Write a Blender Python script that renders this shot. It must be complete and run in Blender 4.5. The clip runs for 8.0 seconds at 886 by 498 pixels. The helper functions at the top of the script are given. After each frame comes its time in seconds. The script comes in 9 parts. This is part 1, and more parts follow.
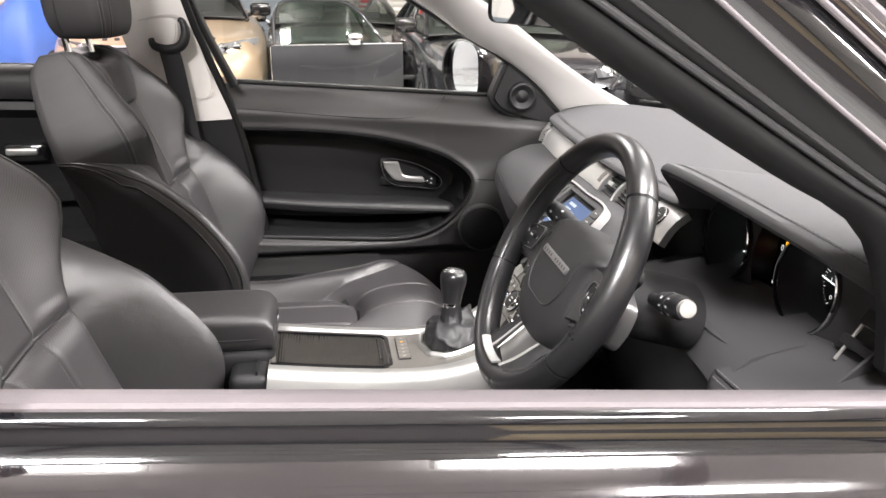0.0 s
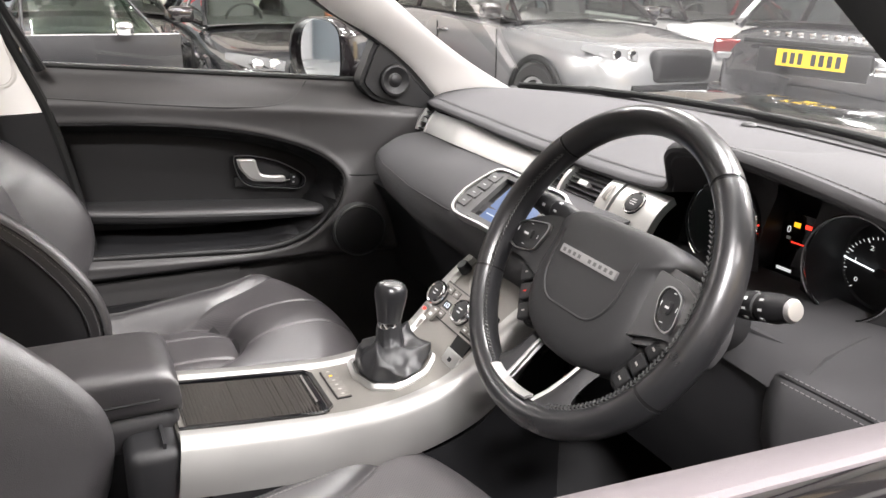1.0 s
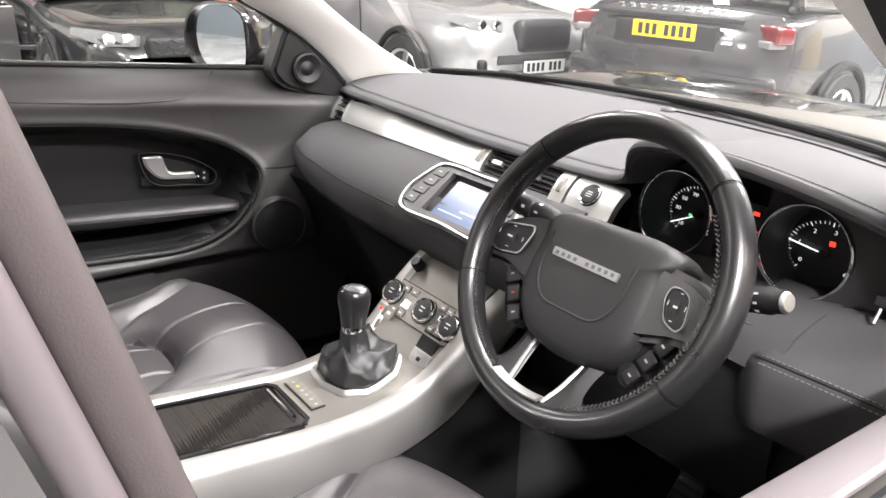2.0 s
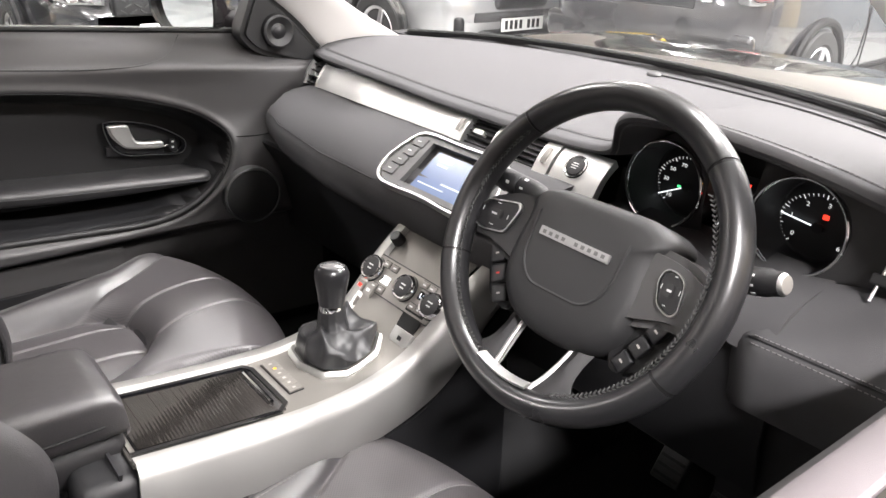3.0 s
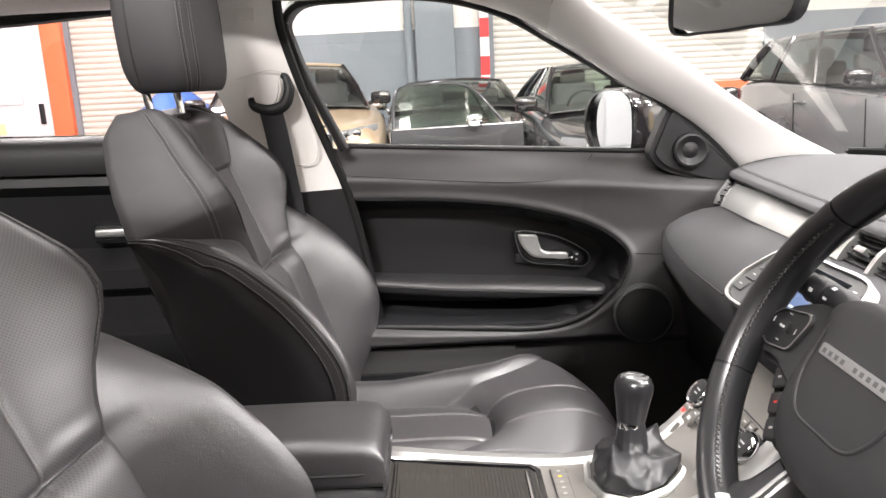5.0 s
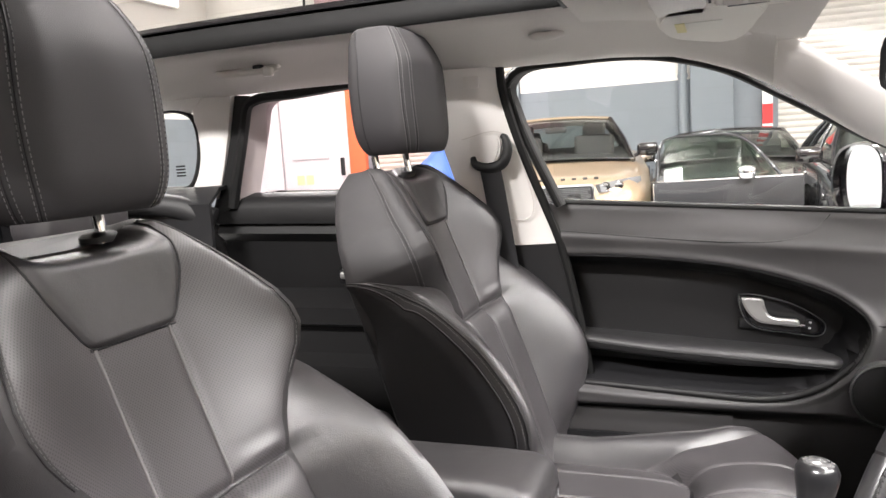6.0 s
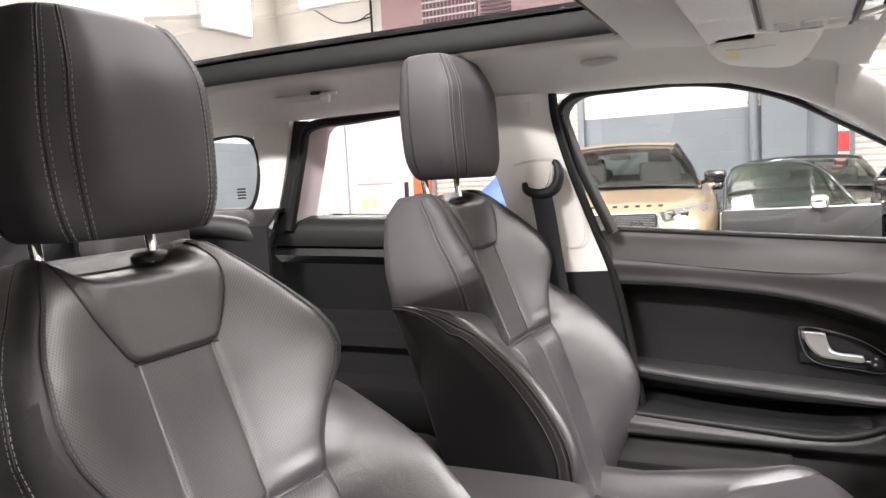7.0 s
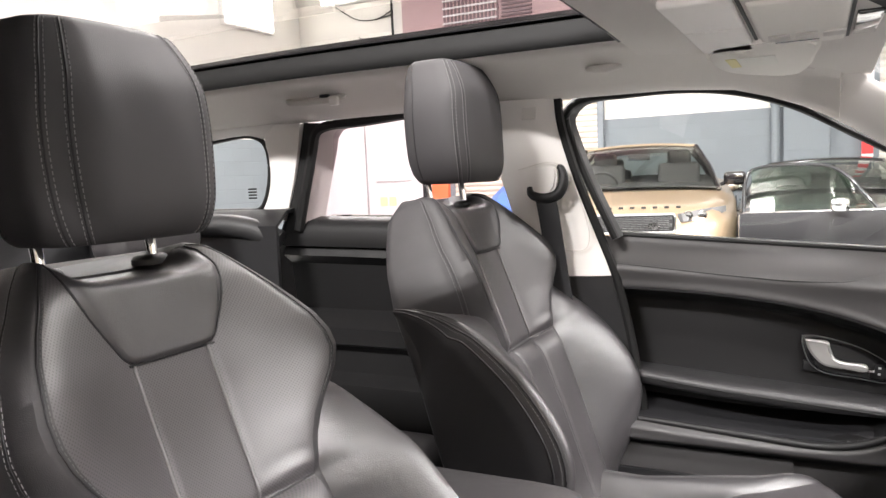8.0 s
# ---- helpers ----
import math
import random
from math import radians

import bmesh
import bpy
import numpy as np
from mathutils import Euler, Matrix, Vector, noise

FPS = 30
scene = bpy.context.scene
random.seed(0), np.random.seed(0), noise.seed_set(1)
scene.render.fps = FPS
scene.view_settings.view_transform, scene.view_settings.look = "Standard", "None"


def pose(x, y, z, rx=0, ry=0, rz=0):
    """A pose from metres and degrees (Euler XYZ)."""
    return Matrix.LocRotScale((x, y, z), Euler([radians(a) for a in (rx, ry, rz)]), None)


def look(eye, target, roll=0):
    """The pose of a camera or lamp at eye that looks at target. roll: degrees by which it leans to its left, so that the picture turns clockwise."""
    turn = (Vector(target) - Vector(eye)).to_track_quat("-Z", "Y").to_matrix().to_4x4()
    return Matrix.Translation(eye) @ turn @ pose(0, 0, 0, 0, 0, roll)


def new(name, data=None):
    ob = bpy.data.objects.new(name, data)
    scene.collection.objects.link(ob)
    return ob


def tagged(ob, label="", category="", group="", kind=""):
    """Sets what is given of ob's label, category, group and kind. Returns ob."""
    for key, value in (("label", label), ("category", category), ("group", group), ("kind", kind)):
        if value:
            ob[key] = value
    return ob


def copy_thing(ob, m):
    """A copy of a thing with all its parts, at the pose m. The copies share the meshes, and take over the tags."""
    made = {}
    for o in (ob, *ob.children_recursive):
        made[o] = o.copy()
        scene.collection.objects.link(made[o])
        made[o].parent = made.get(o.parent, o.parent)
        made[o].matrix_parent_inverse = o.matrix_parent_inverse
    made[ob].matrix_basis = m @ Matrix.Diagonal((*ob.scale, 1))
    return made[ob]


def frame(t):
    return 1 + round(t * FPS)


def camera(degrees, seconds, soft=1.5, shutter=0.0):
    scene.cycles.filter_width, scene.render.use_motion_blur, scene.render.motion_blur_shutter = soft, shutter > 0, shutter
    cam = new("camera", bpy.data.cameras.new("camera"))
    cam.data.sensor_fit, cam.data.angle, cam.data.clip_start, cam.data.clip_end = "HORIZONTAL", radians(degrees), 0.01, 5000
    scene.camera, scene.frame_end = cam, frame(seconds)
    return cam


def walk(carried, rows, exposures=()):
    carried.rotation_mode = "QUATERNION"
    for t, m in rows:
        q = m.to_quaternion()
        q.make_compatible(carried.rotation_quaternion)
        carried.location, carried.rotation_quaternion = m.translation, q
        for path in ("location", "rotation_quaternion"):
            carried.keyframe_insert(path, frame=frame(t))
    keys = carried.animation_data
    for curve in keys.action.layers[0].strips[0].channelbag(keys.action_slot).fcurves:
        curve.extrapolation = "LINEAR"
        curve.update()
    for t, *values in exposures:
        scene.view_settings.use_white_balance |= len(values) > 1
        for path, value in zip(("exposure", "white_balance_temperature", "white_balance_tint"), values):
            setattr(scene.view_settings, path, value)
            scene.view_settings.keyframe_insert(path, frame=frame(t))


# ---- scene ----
cam = camera(61.0, 8.0)
PATH = [
    (0.0, (-0.273, -1.234, 1.280), (0.031, 0.631, 0.625), 0.5),
    (0.5, (-0.393, -1.084, 1.256), (0.203, 0.711, 0.607), 1.4),
    (1.0, (-0.451, -0.960, 1.219), (0.406, 0.725, 0.567), 1.9),
    (1.5, (-0.518, -0.895, 1.227), (0.528, 0.671, 0.552), 2.2),
    (2.0, (-0.566, -0.871, 1.256), (0.588, 0.597, 0.538), 2.3),
    (2.1, (-0.580, -0.872, 1.270), (0.592, 0.572, 0.534), 2.3),
    (3.5, (-0.495, -0.815, 1.237), (0.661, 0.587, 0.402), 2.0),
    (4.0, (-0.438, -0.817, 1.195), (0.535, 0.745, 0.410), 0.6),
    (4.5, (-0.364, -0.861, 1.171), (0.189, 0.963, 0.565), -1.1),
    (4.7, (-0.335, -0.871, 1.176), (0.003, 1.029, 0.651), -1.8),
    (5.0, (-0.286, -0.894, 1.180), (-0.283, 1.058, 0.747), -2.8),
    (5.2, (-0.249, -0.910, 1.181), (-0.450, 1.044, 0.801), -3.3),
    (6.3, (-0.148, -0.918, 1.190), (-0.909, 0.917, 0.960), -3.5),
    (6.5, (-0.150, -0.909, 1.181), (-0.935, 0.919, 0.975), -3.4),
    (7.0, (-0.128, -0.910, 1.187), (-0.973, 0.892, 0.999), -3.1),
    (7.5, (-0.107, -0.909, 1.193), (-1.001, 0.870, 1.006), -2.9),
    (8.0, (-0.093, -0.908, 1.198), (-0.985, 0.872, 1.006), -2.5),
]
walk(cam, [(t, look(eye, target, roll)) for t, eye, target, roll in PATH],
     exposures=[(0.0, 0.80), (0.5, 0.90), (1.0, 0.98), (2.0, 1.06), (3.5, 1.08), (4.5, 1.14), (5.2, 1.06), (6.5, 1.18), (8.0, 1.22)])

# ---------------------------------------------------------------- world and light
world = bpy.data.worlds.new("world")
scene.world = world
world.use_nodes = True
wn = world.node_tree
sky = wn.nodes.new("ShaderNodeTexSky")
sky.sky_type, sky.sun_disc = "NISHITA", False
sky.sun_elevation, sky.sun_rotation = radians(40), radians(120)
wn.links.new(sky.outputs[0], wn.nodes["Background"].inputs[0])
wn.nodes["Background"].inputs[1].default_value = 0.08

FLOOR = -0.10          # showroom floor
CEIL = 5.2
scene.view_settings.exposure = 1.08


def area_lamp(name, x, y, z, sx, sy, power, colour=(0.985, 0.945, 0.945)):
    lamp = bpy.data.lights.new(name, "AREA")
    lamp.shape, lamp.size, lamp.size_y = "RECTANGLE", sx, sy
    lamp.energy, lamp.color = power, colour
    ob = new(name, lamp)
    ob.location = (x, y, z)
    return ob


LAMP_SPOTS = [(2.5, -4.7, 300), (8.6, -1.2, 380), (2.9, -2.0, 230), (-1.9, -4.5, 620), (-1.58, -0.28, 75), (1.60, -0.28, 135), (5.6, -0.2, 460),
              (-4.2, 4.4, 130), (0.4, 4.4, 130), (5.0, 4.4, 170), (-4.4, 7.2, 130)]
for lx, ly, watts in LAMP_SPOTS:
    area_lamp("strip_lamp", lx, ly, CEIL - 0.42, 1.5, 0.5, watts)
    # added upward fill above each closed housing, to brighten the ceiling
    glow = area_lamp("ceiling_fill", lx, ly, CEIL - 0.26, 1.5, 0.5, 80 if ly > 0 else 30)
    glow.rotation_euler = (math.pi, 0, 0)

# ---------------------------------------------------------------- materials
MATS = {}


def mat(name, colour, rough=0.5, metal=0.0, grain=0.0, grain_scale=200.0, bump=0.0, bump_scale=600.0, stain=0.08,
        stain_scale=6.0, coat=0.0, emit=None, emit_strength=0.0, cell=False, spec=0.5, crease=0.0):
    if name in MATS:
        return MATS[name]
    m = bpy.data.materials.new(name)
    m.use_nodes = True
    nt = m.node_tree
    b = nt.nodes["Principled BSDF"]
    L = nt.links.new
    co = nt.nodes.new("ShaderNodeTexCoord")
    big = nt.nodes.new("ShaderNodeTexNoise")
    big.inputs["Scale"].default_value, big.inputs["Detail"].default_value = stain_scale, 4.0
    L(co.outputs["Object"], big.inputs["Vector"])
    fine = nt.nodes.new("ShaderNodeTexNoise")
    fine.inputs["Scale"].default_value, fine.inputs["Detail"].default_value = grain_scale, 2.0
    L(co.outputs["Object"], fine.inputs["Vector"])
    ramp = nt.nodes.new("ShaderNodeMapRange")
    ramp.inputs["To Min"].default_value, ramp.inputs["To Max"].default_value = 1 - stain, 1 + stain
    L(big.outputs["Fac"], ramp.inputs["Value"])
    ramp2 = nt.nodes.new("ShaderNodeMapRange")
    ramp2.inputs["To Min"].default_value, ramp2.inputs["To Max"].default_value = 1 - grain, 1 + grain
    L(fine.outputs["Fac"], ramp2.inputs["Value"])
    mul = nt.nodes.new("ShaderNodeMath")
    mul.operation = "MULTIPLY"
    L(ramp.outputs[0], mul.inputs[0])
    L(ramp2.outputs[0], mul.inputs[1])
    tint = nt.nodes.new("ShaderNodeMix")
    tint.data_type, tint.blend_type = "RGBA", "MULTIPLY"
    tint.inputs["Factor"].default_value = 1.0
    tint.inputs["A"].default_value = (*colour, 1)
    L(mul.outputs[0], tint.inputs["B"])
    L(tint.outputs["Result"], b.inputs["Base Color"])
    rr = nt.nodes.new("ShaderNodeMapRange")
    rr.inputs["To Min"].default_value, rr.inputs["To Max"].default_value = max(rough - 0.06, 0.0), min(rough + 0.06, 1.0)
    L(big.outputs["Fac"], rr.inputs["Value"])
    L(rr.outputs[0], b.inputs["Roughness"])
    b.inputs["Metallic"].default_value = metal
    b.inputs["Specular IOR Level"].default_value = spec
    if coat:
        b.inputs["Coat Weight"].default_value, b.inputs["Coat Roughness"].default_value = coat, 0.03
    if bump:
        if cell:
            tex = nt.nodes.new("ShaderNodeTexVoronoi")
            tex.inputs["Scale"].default_value = bump_scale
            L(co.outputs["Object"], tex.inputs["Vector"])
            height = tex.outputs["Distance"]
        else:
            tex = nt.nodes.new("ShaderNodeTexNoise")
            tex.inputs["Scale"].default_value, tex.inputs["Detail"].default_value = bump_scale, 3.0
            L(co.outputs["Object"], tex.inputs["Vector"])
            height = tex.outputs["Fac"]
        bp = nt.nodes.new("ShaderNodeBump")
        bp.inputs["Strength"].default_value, bp.inputs["Distance"].default_value = bump, 0.001
        L(height, bp.inputs["Height"])
        if crease:
            # soft wrinkles of stretched leather
            wr = nt.nodes.new("ShaderNodeTexNoise")
            wr.inputs["Scale"].default_value, wr.inputs["Detail"].default_value, wr.inputs["Distortion"].default_value = 34.0, 5.0, 1.2
            L(co.outputs["Object"], wr.inputs["Vector"])
            bw = nt.nodes.new("ShaderNodeBump")
            bw.inputs["Strength"].default_value, bw.inputs["Distance"].default_value = crease, 0.004
            L(wr.outputs["Fac"], bw.inputs["Height"])
            L(bw.outputs[0], bp.inputs["Normal"])
        L(bp.outputs[0], b.inputs["Normal"])
    if emit:
        b.inputs["Emission Color"].default_value = (*emit, 1)
        b.inputs["Emission Strength"].default_value = emit_strength
    MATS[name] = m
    return m


def glass_mat(name, tint=(1, 1, 1), gloss=1.0):
    m = bpy.data.materials.new(name)
    m.use_nodes = True
    nt = m.node_tree
    nt.nodes.remove(nt.nodes["Principled BSDF"])
    out = nt.nodes["Material Output"]
    clear = nt.nodes.new("ShaderNodeBsdfTransparent")
    clear.inputs[0].default_value = (*tint, 1)
    shine = nt.nodes.new("ShaderNodeBsdfGlossy")
    shine.inputs["Roughness"].default_value = 0.0
    shine.inputs["Color"].default_value = (gloss, gloss, gloss, 1)
    lw = nt.nodes.new("ShaderNodeLayerWeight")
    lw.inputs["Blend"].default_value = 0.5
    pw = nt.nodes.new("ShaderNodeMath")
    pw.operation = "POWER"
    pw.inputs[1].default_value = 5.0
    nt.links.new(lw.outputs["Facing"], pw.inputs[0])
    fr = nt.nodes.new("ShaderNodeMapRange")
    fr.inputs["To Min"].default_value, fr.inputs["To Max"].default_value = 0.045, 1.0
    nt.links.new(pw.outputs[0], fr.inputs["Value"])
    mix = nt.nodes.new("ShaderNodeMixShader")
    nt.links.new(fr.outputs[0], mix.inputs[0])
    nt.links.new(clear.outputs[0], mix.inputs[1])
    nt.links.new(shine.outputs[0], mix.inputs[2])
    nt.links.new(mix.outputs[0], out.inputs[0])
    return m


def block_mat(name, colour, rough=0.8):
    """Painted blockwork with shallow joints."""
    m = mat(name, colour, rough, stain=0.06, stain_scale=1.3)
    nt = m.node_tree
    b = nt.nodes["Principled BSDF"]
    co = nt.nodes.new("ShaderNodeNewGeometry")
    sep = nt.nodes.new("ShaderNodeSeparateXYZ")
    nt.links.new(co.outputs["Position"], sep.inputs[0])
    add = nt.nodes.new("ShaderNodeMath")
    nt.links.new(sep.outputs[0], add.inputs[0])
    nt.links.new(sep.outputs[1], add.inputs[1])
    com = nt.nodes.new("ShaderNodeCombineXYZ")
    nt.links.new(add.outputs[0], com.inputs[0])
    nt.links.new(sep.outputs[2], com.inputs[1])
    br = nt.nodes.new("ShaderNodeTexBrick")
    for k, v in (("Scale", 1.0), ("Mortar Size", 0.006), ("Mortar Smooth", 0.4), ("Brick Width", 0.45), ("Row Height", 0.225)):
        br.inputs[k].default_value = v
    br.inputs["Color1"].default_value, br.inputs["Color2"].default_value = (1, 1, 1, 1), (0.95, 0.95, 0.95, 1)
    br.inputs["Mortar"].default_value = (0.90, 0.90, 0.90, 1)
    nt.links.new(com.outputs[0], br.inputs["Vector"])
    old = b.inputs["Base Color"].links[0].from_socket
    mx = nt.nodes.new("ShaderNodeMix")
    mx.data_type, mx.blend_type = "RGBA", "MULTIPLY"
    mx.inputs["Factor"].default_value = 1.0
    nt.links.new(old, mx.inputs["A"])
    nt.links.new(br.outputs["Color"], mx.inputs["B"])
    nt.links.new(mx.outputs["Result"], b.inputs["Base Color"])
    bp = nt.nodes.new("ShaderNodeBump")
    bp.invert = True
    bp.inputs["Strength"].default_value, bp.inputs["Distance"].default_value = 0.4, 0.006
    nt.links.new(br.outputs["Fac"], bp.inputs["Height"])
    nt.links.new(bp.outputs[0], b.inputs["Normal"])
    return m


def perforated_mat(name, colour, rough):
    """Leather with rows of tiny punched holes."""
    m = mat(name, colour, rough, bump=0.10, bump_scale=1000, cell=True, stain=0.14, stain_scale=7, spec=0.75)
    nt = m.node_tree
    b = nt.nodes["Principled BSDF"]
    co = nt.nodes.new("ShaderNodeTexCoord")
    sep = nt.nodes.new("ShaderNodeSeparateXYZ")
    nt.links.new(co.outputs["UV"], sep.inputs[0])
    waves = []
    for i in (0, 1):
        s = nt.nodes.new("ShaderNodeMath")
        s.operation = "MULTIPLY"
        s.inputs[1].default_value = 2 * math.pi / 0.0044
        nt.links.new(sep.outputs[i], s.inputs[0])
        w = nt.nodes.new("ShaderNodeMath")
        w.operation = "COSINE"
        nt.links.new(s.outputs[0], w.inputs[0])
        waves.append(w)
    add = nt.nodes.new("ShaderNodeMath")
    nt.links.new(waves[0].outputs[0], add.inputs[0])
    nt.links.new(waves[1].outputs[0], add.inputs[1])
    both_signs = nt.nodes.new("ShaderNodeMath")
    both_signs.operation = "ABSOLUTE"
    nt.links.new(add.outputs[0], both_signs.inputs[0])
    add = both_signs
    hole = nt.nodes.new("ShaderNodeMapRange")
    hole.inputs["From Min"].default_value, hole.inputs["From Max"].default_value = 1.15, 1.6
    hole.inputs["To Min"].default_value, hole.inputs["To Max"].default_value = 1.0, 0.32
    nt.links.new(add.outputs[0], hole.inputs["Value"])
    old = b.inputs["Base Color"].links[0].from_socket
    mx = nt.nodes.new("ShaderNodeMix")
    mx.data_type, mx.blend_type = "RGBA", "MULTIPLY"
    mx.inputs["Factor"].default_value = 1.0
    nt.links.new(old, mx.inputs["A"])
    nt.links.new(hole.outputs[0], mx.inputs["B"])
    nt.links.new(mx.outputs["Result"], b.inputs["Base Color"])
    return m


LEATHER = mat("seat_leather", (0.029, 0.0268, 0.0283), 0.42, bump=0.25, bump_scale=900, cell=True, stain=0.22, stain_scale=9, spec=1.0, crease=0.14)
HEADREST = mat("headrest_leather", (0.032, 0.0300, 0.0316), 0.60, bump=0.18, bump_scale=1100, cell=True, stain=0.10, stain_scale=9, spec=0.45)
PIPING = mat("worn_piping_leather", (0.080, 0.076, 0.076), 0.45, bump=0.35, bump_scale=700, cell=True, stain=0.15, stain_scale=20, spec=0.9)
SHELL = mat("shell_leather", (0.026, 0.0245, 0.0256), 0.52, bump=0.22, bump_scale=1100, cell=True, stain=0.2, stain_scale=8, spec=0.5, crease=0.1)
PERF = perforated_mat("perforated_leather", (0.058, 0.0535, 0.0560), 0.43)
LEATHER_SIDE = mat("side_leather", (0.0125, 0.0118, 0.0128), 0.55, bump=0.2, bump_scale=1100, cell=True, spec=0.4)
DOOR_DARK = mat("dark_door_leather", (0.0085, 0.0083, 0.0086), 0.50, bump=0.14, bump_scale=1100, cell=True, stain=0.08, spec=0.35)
ARMREST_L = mat("armrest_leather", (0.020, 0.0195, 0.020), 0.45, bump=0.14, bump_scale=1100, cell=True, stain=0.08, spec=0.5)
DASH = mat("dash_leather", (0.070, 0.0688, 0.0712), 0.76, bump=0.28, bump_scale=1100, cell=True, stain=0.12, stain_scale=9, spec=0.16)
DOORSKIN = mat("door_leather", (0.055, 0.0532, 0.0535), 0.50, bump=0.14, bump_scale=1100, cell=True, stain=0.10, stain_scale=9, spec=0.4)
BUTTON_GREY = mat("button_grey", (0.075, 0.074, 0.074), 0.5, bump=0.15, bump_scale=1500)
PLASTIC = mat("black_plastic", (0.009, 0.009, 0.010), 0.5, bump=0.3, bump_scale=1500)
COWL = mat("cowl_plastic", (0.095, 0.093, 0.095), 0.55, bump=0.3, bump_scale=1200)
SHROUD = mat("shroud_plastic", (0.019, 0.0188, 0.0195), 0.55, bump=0.3, bump_scale=1500)
GLOSS = mat("gloss_black", (0.006, 0.006, 0.007), 0.08, coat=1.0, stain=0.02)
PAINT_BLACK = mat("black_paint", (0.012, 0.010, 0.011), 0.09, coat=1.0, grain=0.25, grain_scale=2500, stain=0.03)
CORNER = mat("corner_plastic", (0.012, 0.012, 0.0125), 0.55, bump=0.2, bump_scale=1500)
RUBBER = mat("rubber", (0.009, 0.009, 0.009), 0.6, grain=0.1, spec=0.3)
SEAL = mat("waist_seal", (0.125, 0.110, 0.116), 0.62, bump=0.5, bump_scale=1800, grain=0.08, grain_scale=900)
# SILVER darkened for the console rails: their side shade is in the colour
RAIL = mat("satin_silver_shaded", (0.40, 0.395, 0.38), 0.50, metal=0.9, bump=0.12, bump_scale=1200, stain=0.06)
SILVER = mat("satin_aluminium", (0.60, 0.60, 0.585), 0.46, metal=1.0, bump=0.12, bump_scale=1200, stain=0.04)
CONSOLE = mat("console_paint", (0.19, 0.18, 0.165), 0.42, metal=0.55, bump=0.1, bump_scale=1500, stain=0.04)
CHROME = mat("chrome", (0.82, 0.82, 0.82), 0.08, metal=1.0, stain=0.02)
VISOR = mat("visor_fabric", (0.78, 0.755, 0.70), 0.8, bump=0.25, bump_scale=1400, stain=0.03)
LINING = mat("headlining_fabric", (0.66, 0.63, 0.595), 0.9, bump=0.35, bump_scale=1400, grain=0.05, grain_scale=900, stain=0.03)
PILLAR = mat("pillar_trim", (0.80, 0.775, 0.745), 0.5, bump=0.2, bump_scale=1600, stain=0.03)
CARPET = mat("carpet", (0.012, 0.012, 0.013), 0.95, bump=1.0, bump_scale=900, grain=0.4, grain_scale=800)
BELT = mat("belt_webbing", (0.018, 0.018, 0.02), 0.75, bump=0.6, bump_scale=900)
THREAD = mat("thread", (0.17, 0.165, 0.165), 0.8)
THREAD_DARK = mat("dark_thread", (0.10, 0.10, 0.10), 0.8)
FRAME_BLACK = mat("frame_black", (0.004, 0.004, 0.004), 0.55, spec=0.2)
RED = mat("red_plastic", (0.55, 0.03, 0.02), 0.4)
WHITE_PRINT = mat("white_print", (0.75, 0.75, 0.75), 0.6, emit=(1, 1, 1), emit_strength=0.35)
DIM_PRINT = mat("dim_print", (0.34, 0.32, 0.30), 0.6)
MARK = mat("emblem_mark", (0.15, 0.15, 0.15), 0.5, metal=0.6)
EMBLEM = mat("emblem_metal", (0.36, 0.36, 0.36), 0.45, metal=0.9, bump=0.2, bump_scale=1500)
GREY_PRINT = mat("grey_print", (0.55, 0.55, 0.55), 0.6)
NEEDLE = mat("needle", (0.8, 0.8, 0.8), 0.5, emit=(0.9, 0.95, 1.0), emit_strength=0.9)
RED_LIGHT = mat("red_telltale", (0.3, 0.0, 0.0), 0.5, emit=(1.0, 0.04, 0.02), emit_strength=1.2)
AMBER_LIGHT = mat("amber_telltale", (0.3, 0.15, 0.0), 0.5, emit=(1.0, 0.45, 0.02), emit_strength=0.9)
GREEN_LIGHT = mat("green_telltale", (0.0, 0.3, 0.05), 0.5, emit=(0.1, 1.0, 0.3), emit_strength=0.7)
SCREEN = mat("display", (0.02, 0.03, 0.06), 0.15, emit=(0.24, 0.33, 0.58), emit_strength=0.34, stain=0.0)
SCREEN_BAR = mat("display_bar", (0.1, 0.1, 0.1), 0.2, emit=(0.70, 0.80, 0.95), emit_strength=0.5)
LCD = mat("lcd_digits", (0.1, 0.1, 0.1), 0.3, emit=(0.75, 0.85, 1.0), emit_strength=1.0)
DIAL = mat("dial_face", (0.022, 0.022, 0.024), 0.5)
GLASS = glass_mat("clear_glass", (0.93, 0.95, 0.94))
SCREEN_GLASS = glass_mat("windscreen_glass", (0.86, 0.88, 0.87), 1.0)
TINT = glass_mat("pink_tinted_glass", (0.90, 0.82, 0.85))
ROOFGLASS = glass_mat("roof_glass", (0.74, 0.74, 0.73))
PRIVACY = glass_mat("privacy_glass", (0.12, 0.12, 0.12))
POD_RIM = mat("pod_rim", (0.42, 0.42, 0.42), 0.3, metal=1.0)
MIRROR = mat("mirror_silver", (0.85, 0.88, 0.9), 0.01, metal=1.0, stain=0.0)
LABEL = mat("paper_label", (0.75, 0.74, 0.68), 0.7)
LABEL_YELLOW = mat("yellow_label", (0.75, 0.68, 0.35), 0.7)

# ---------------------------------------------------------------- mesh tools
BASE = {}


def thing(name, label, category, base=(0, 0, 0), group="", kind=""):
    ob = new(name)
    ob.empty_display_size = 0.05
    ob.location = base
    BASE[ob.name] = Vector(base)
    return tagged(ob, label, category, group, kind)


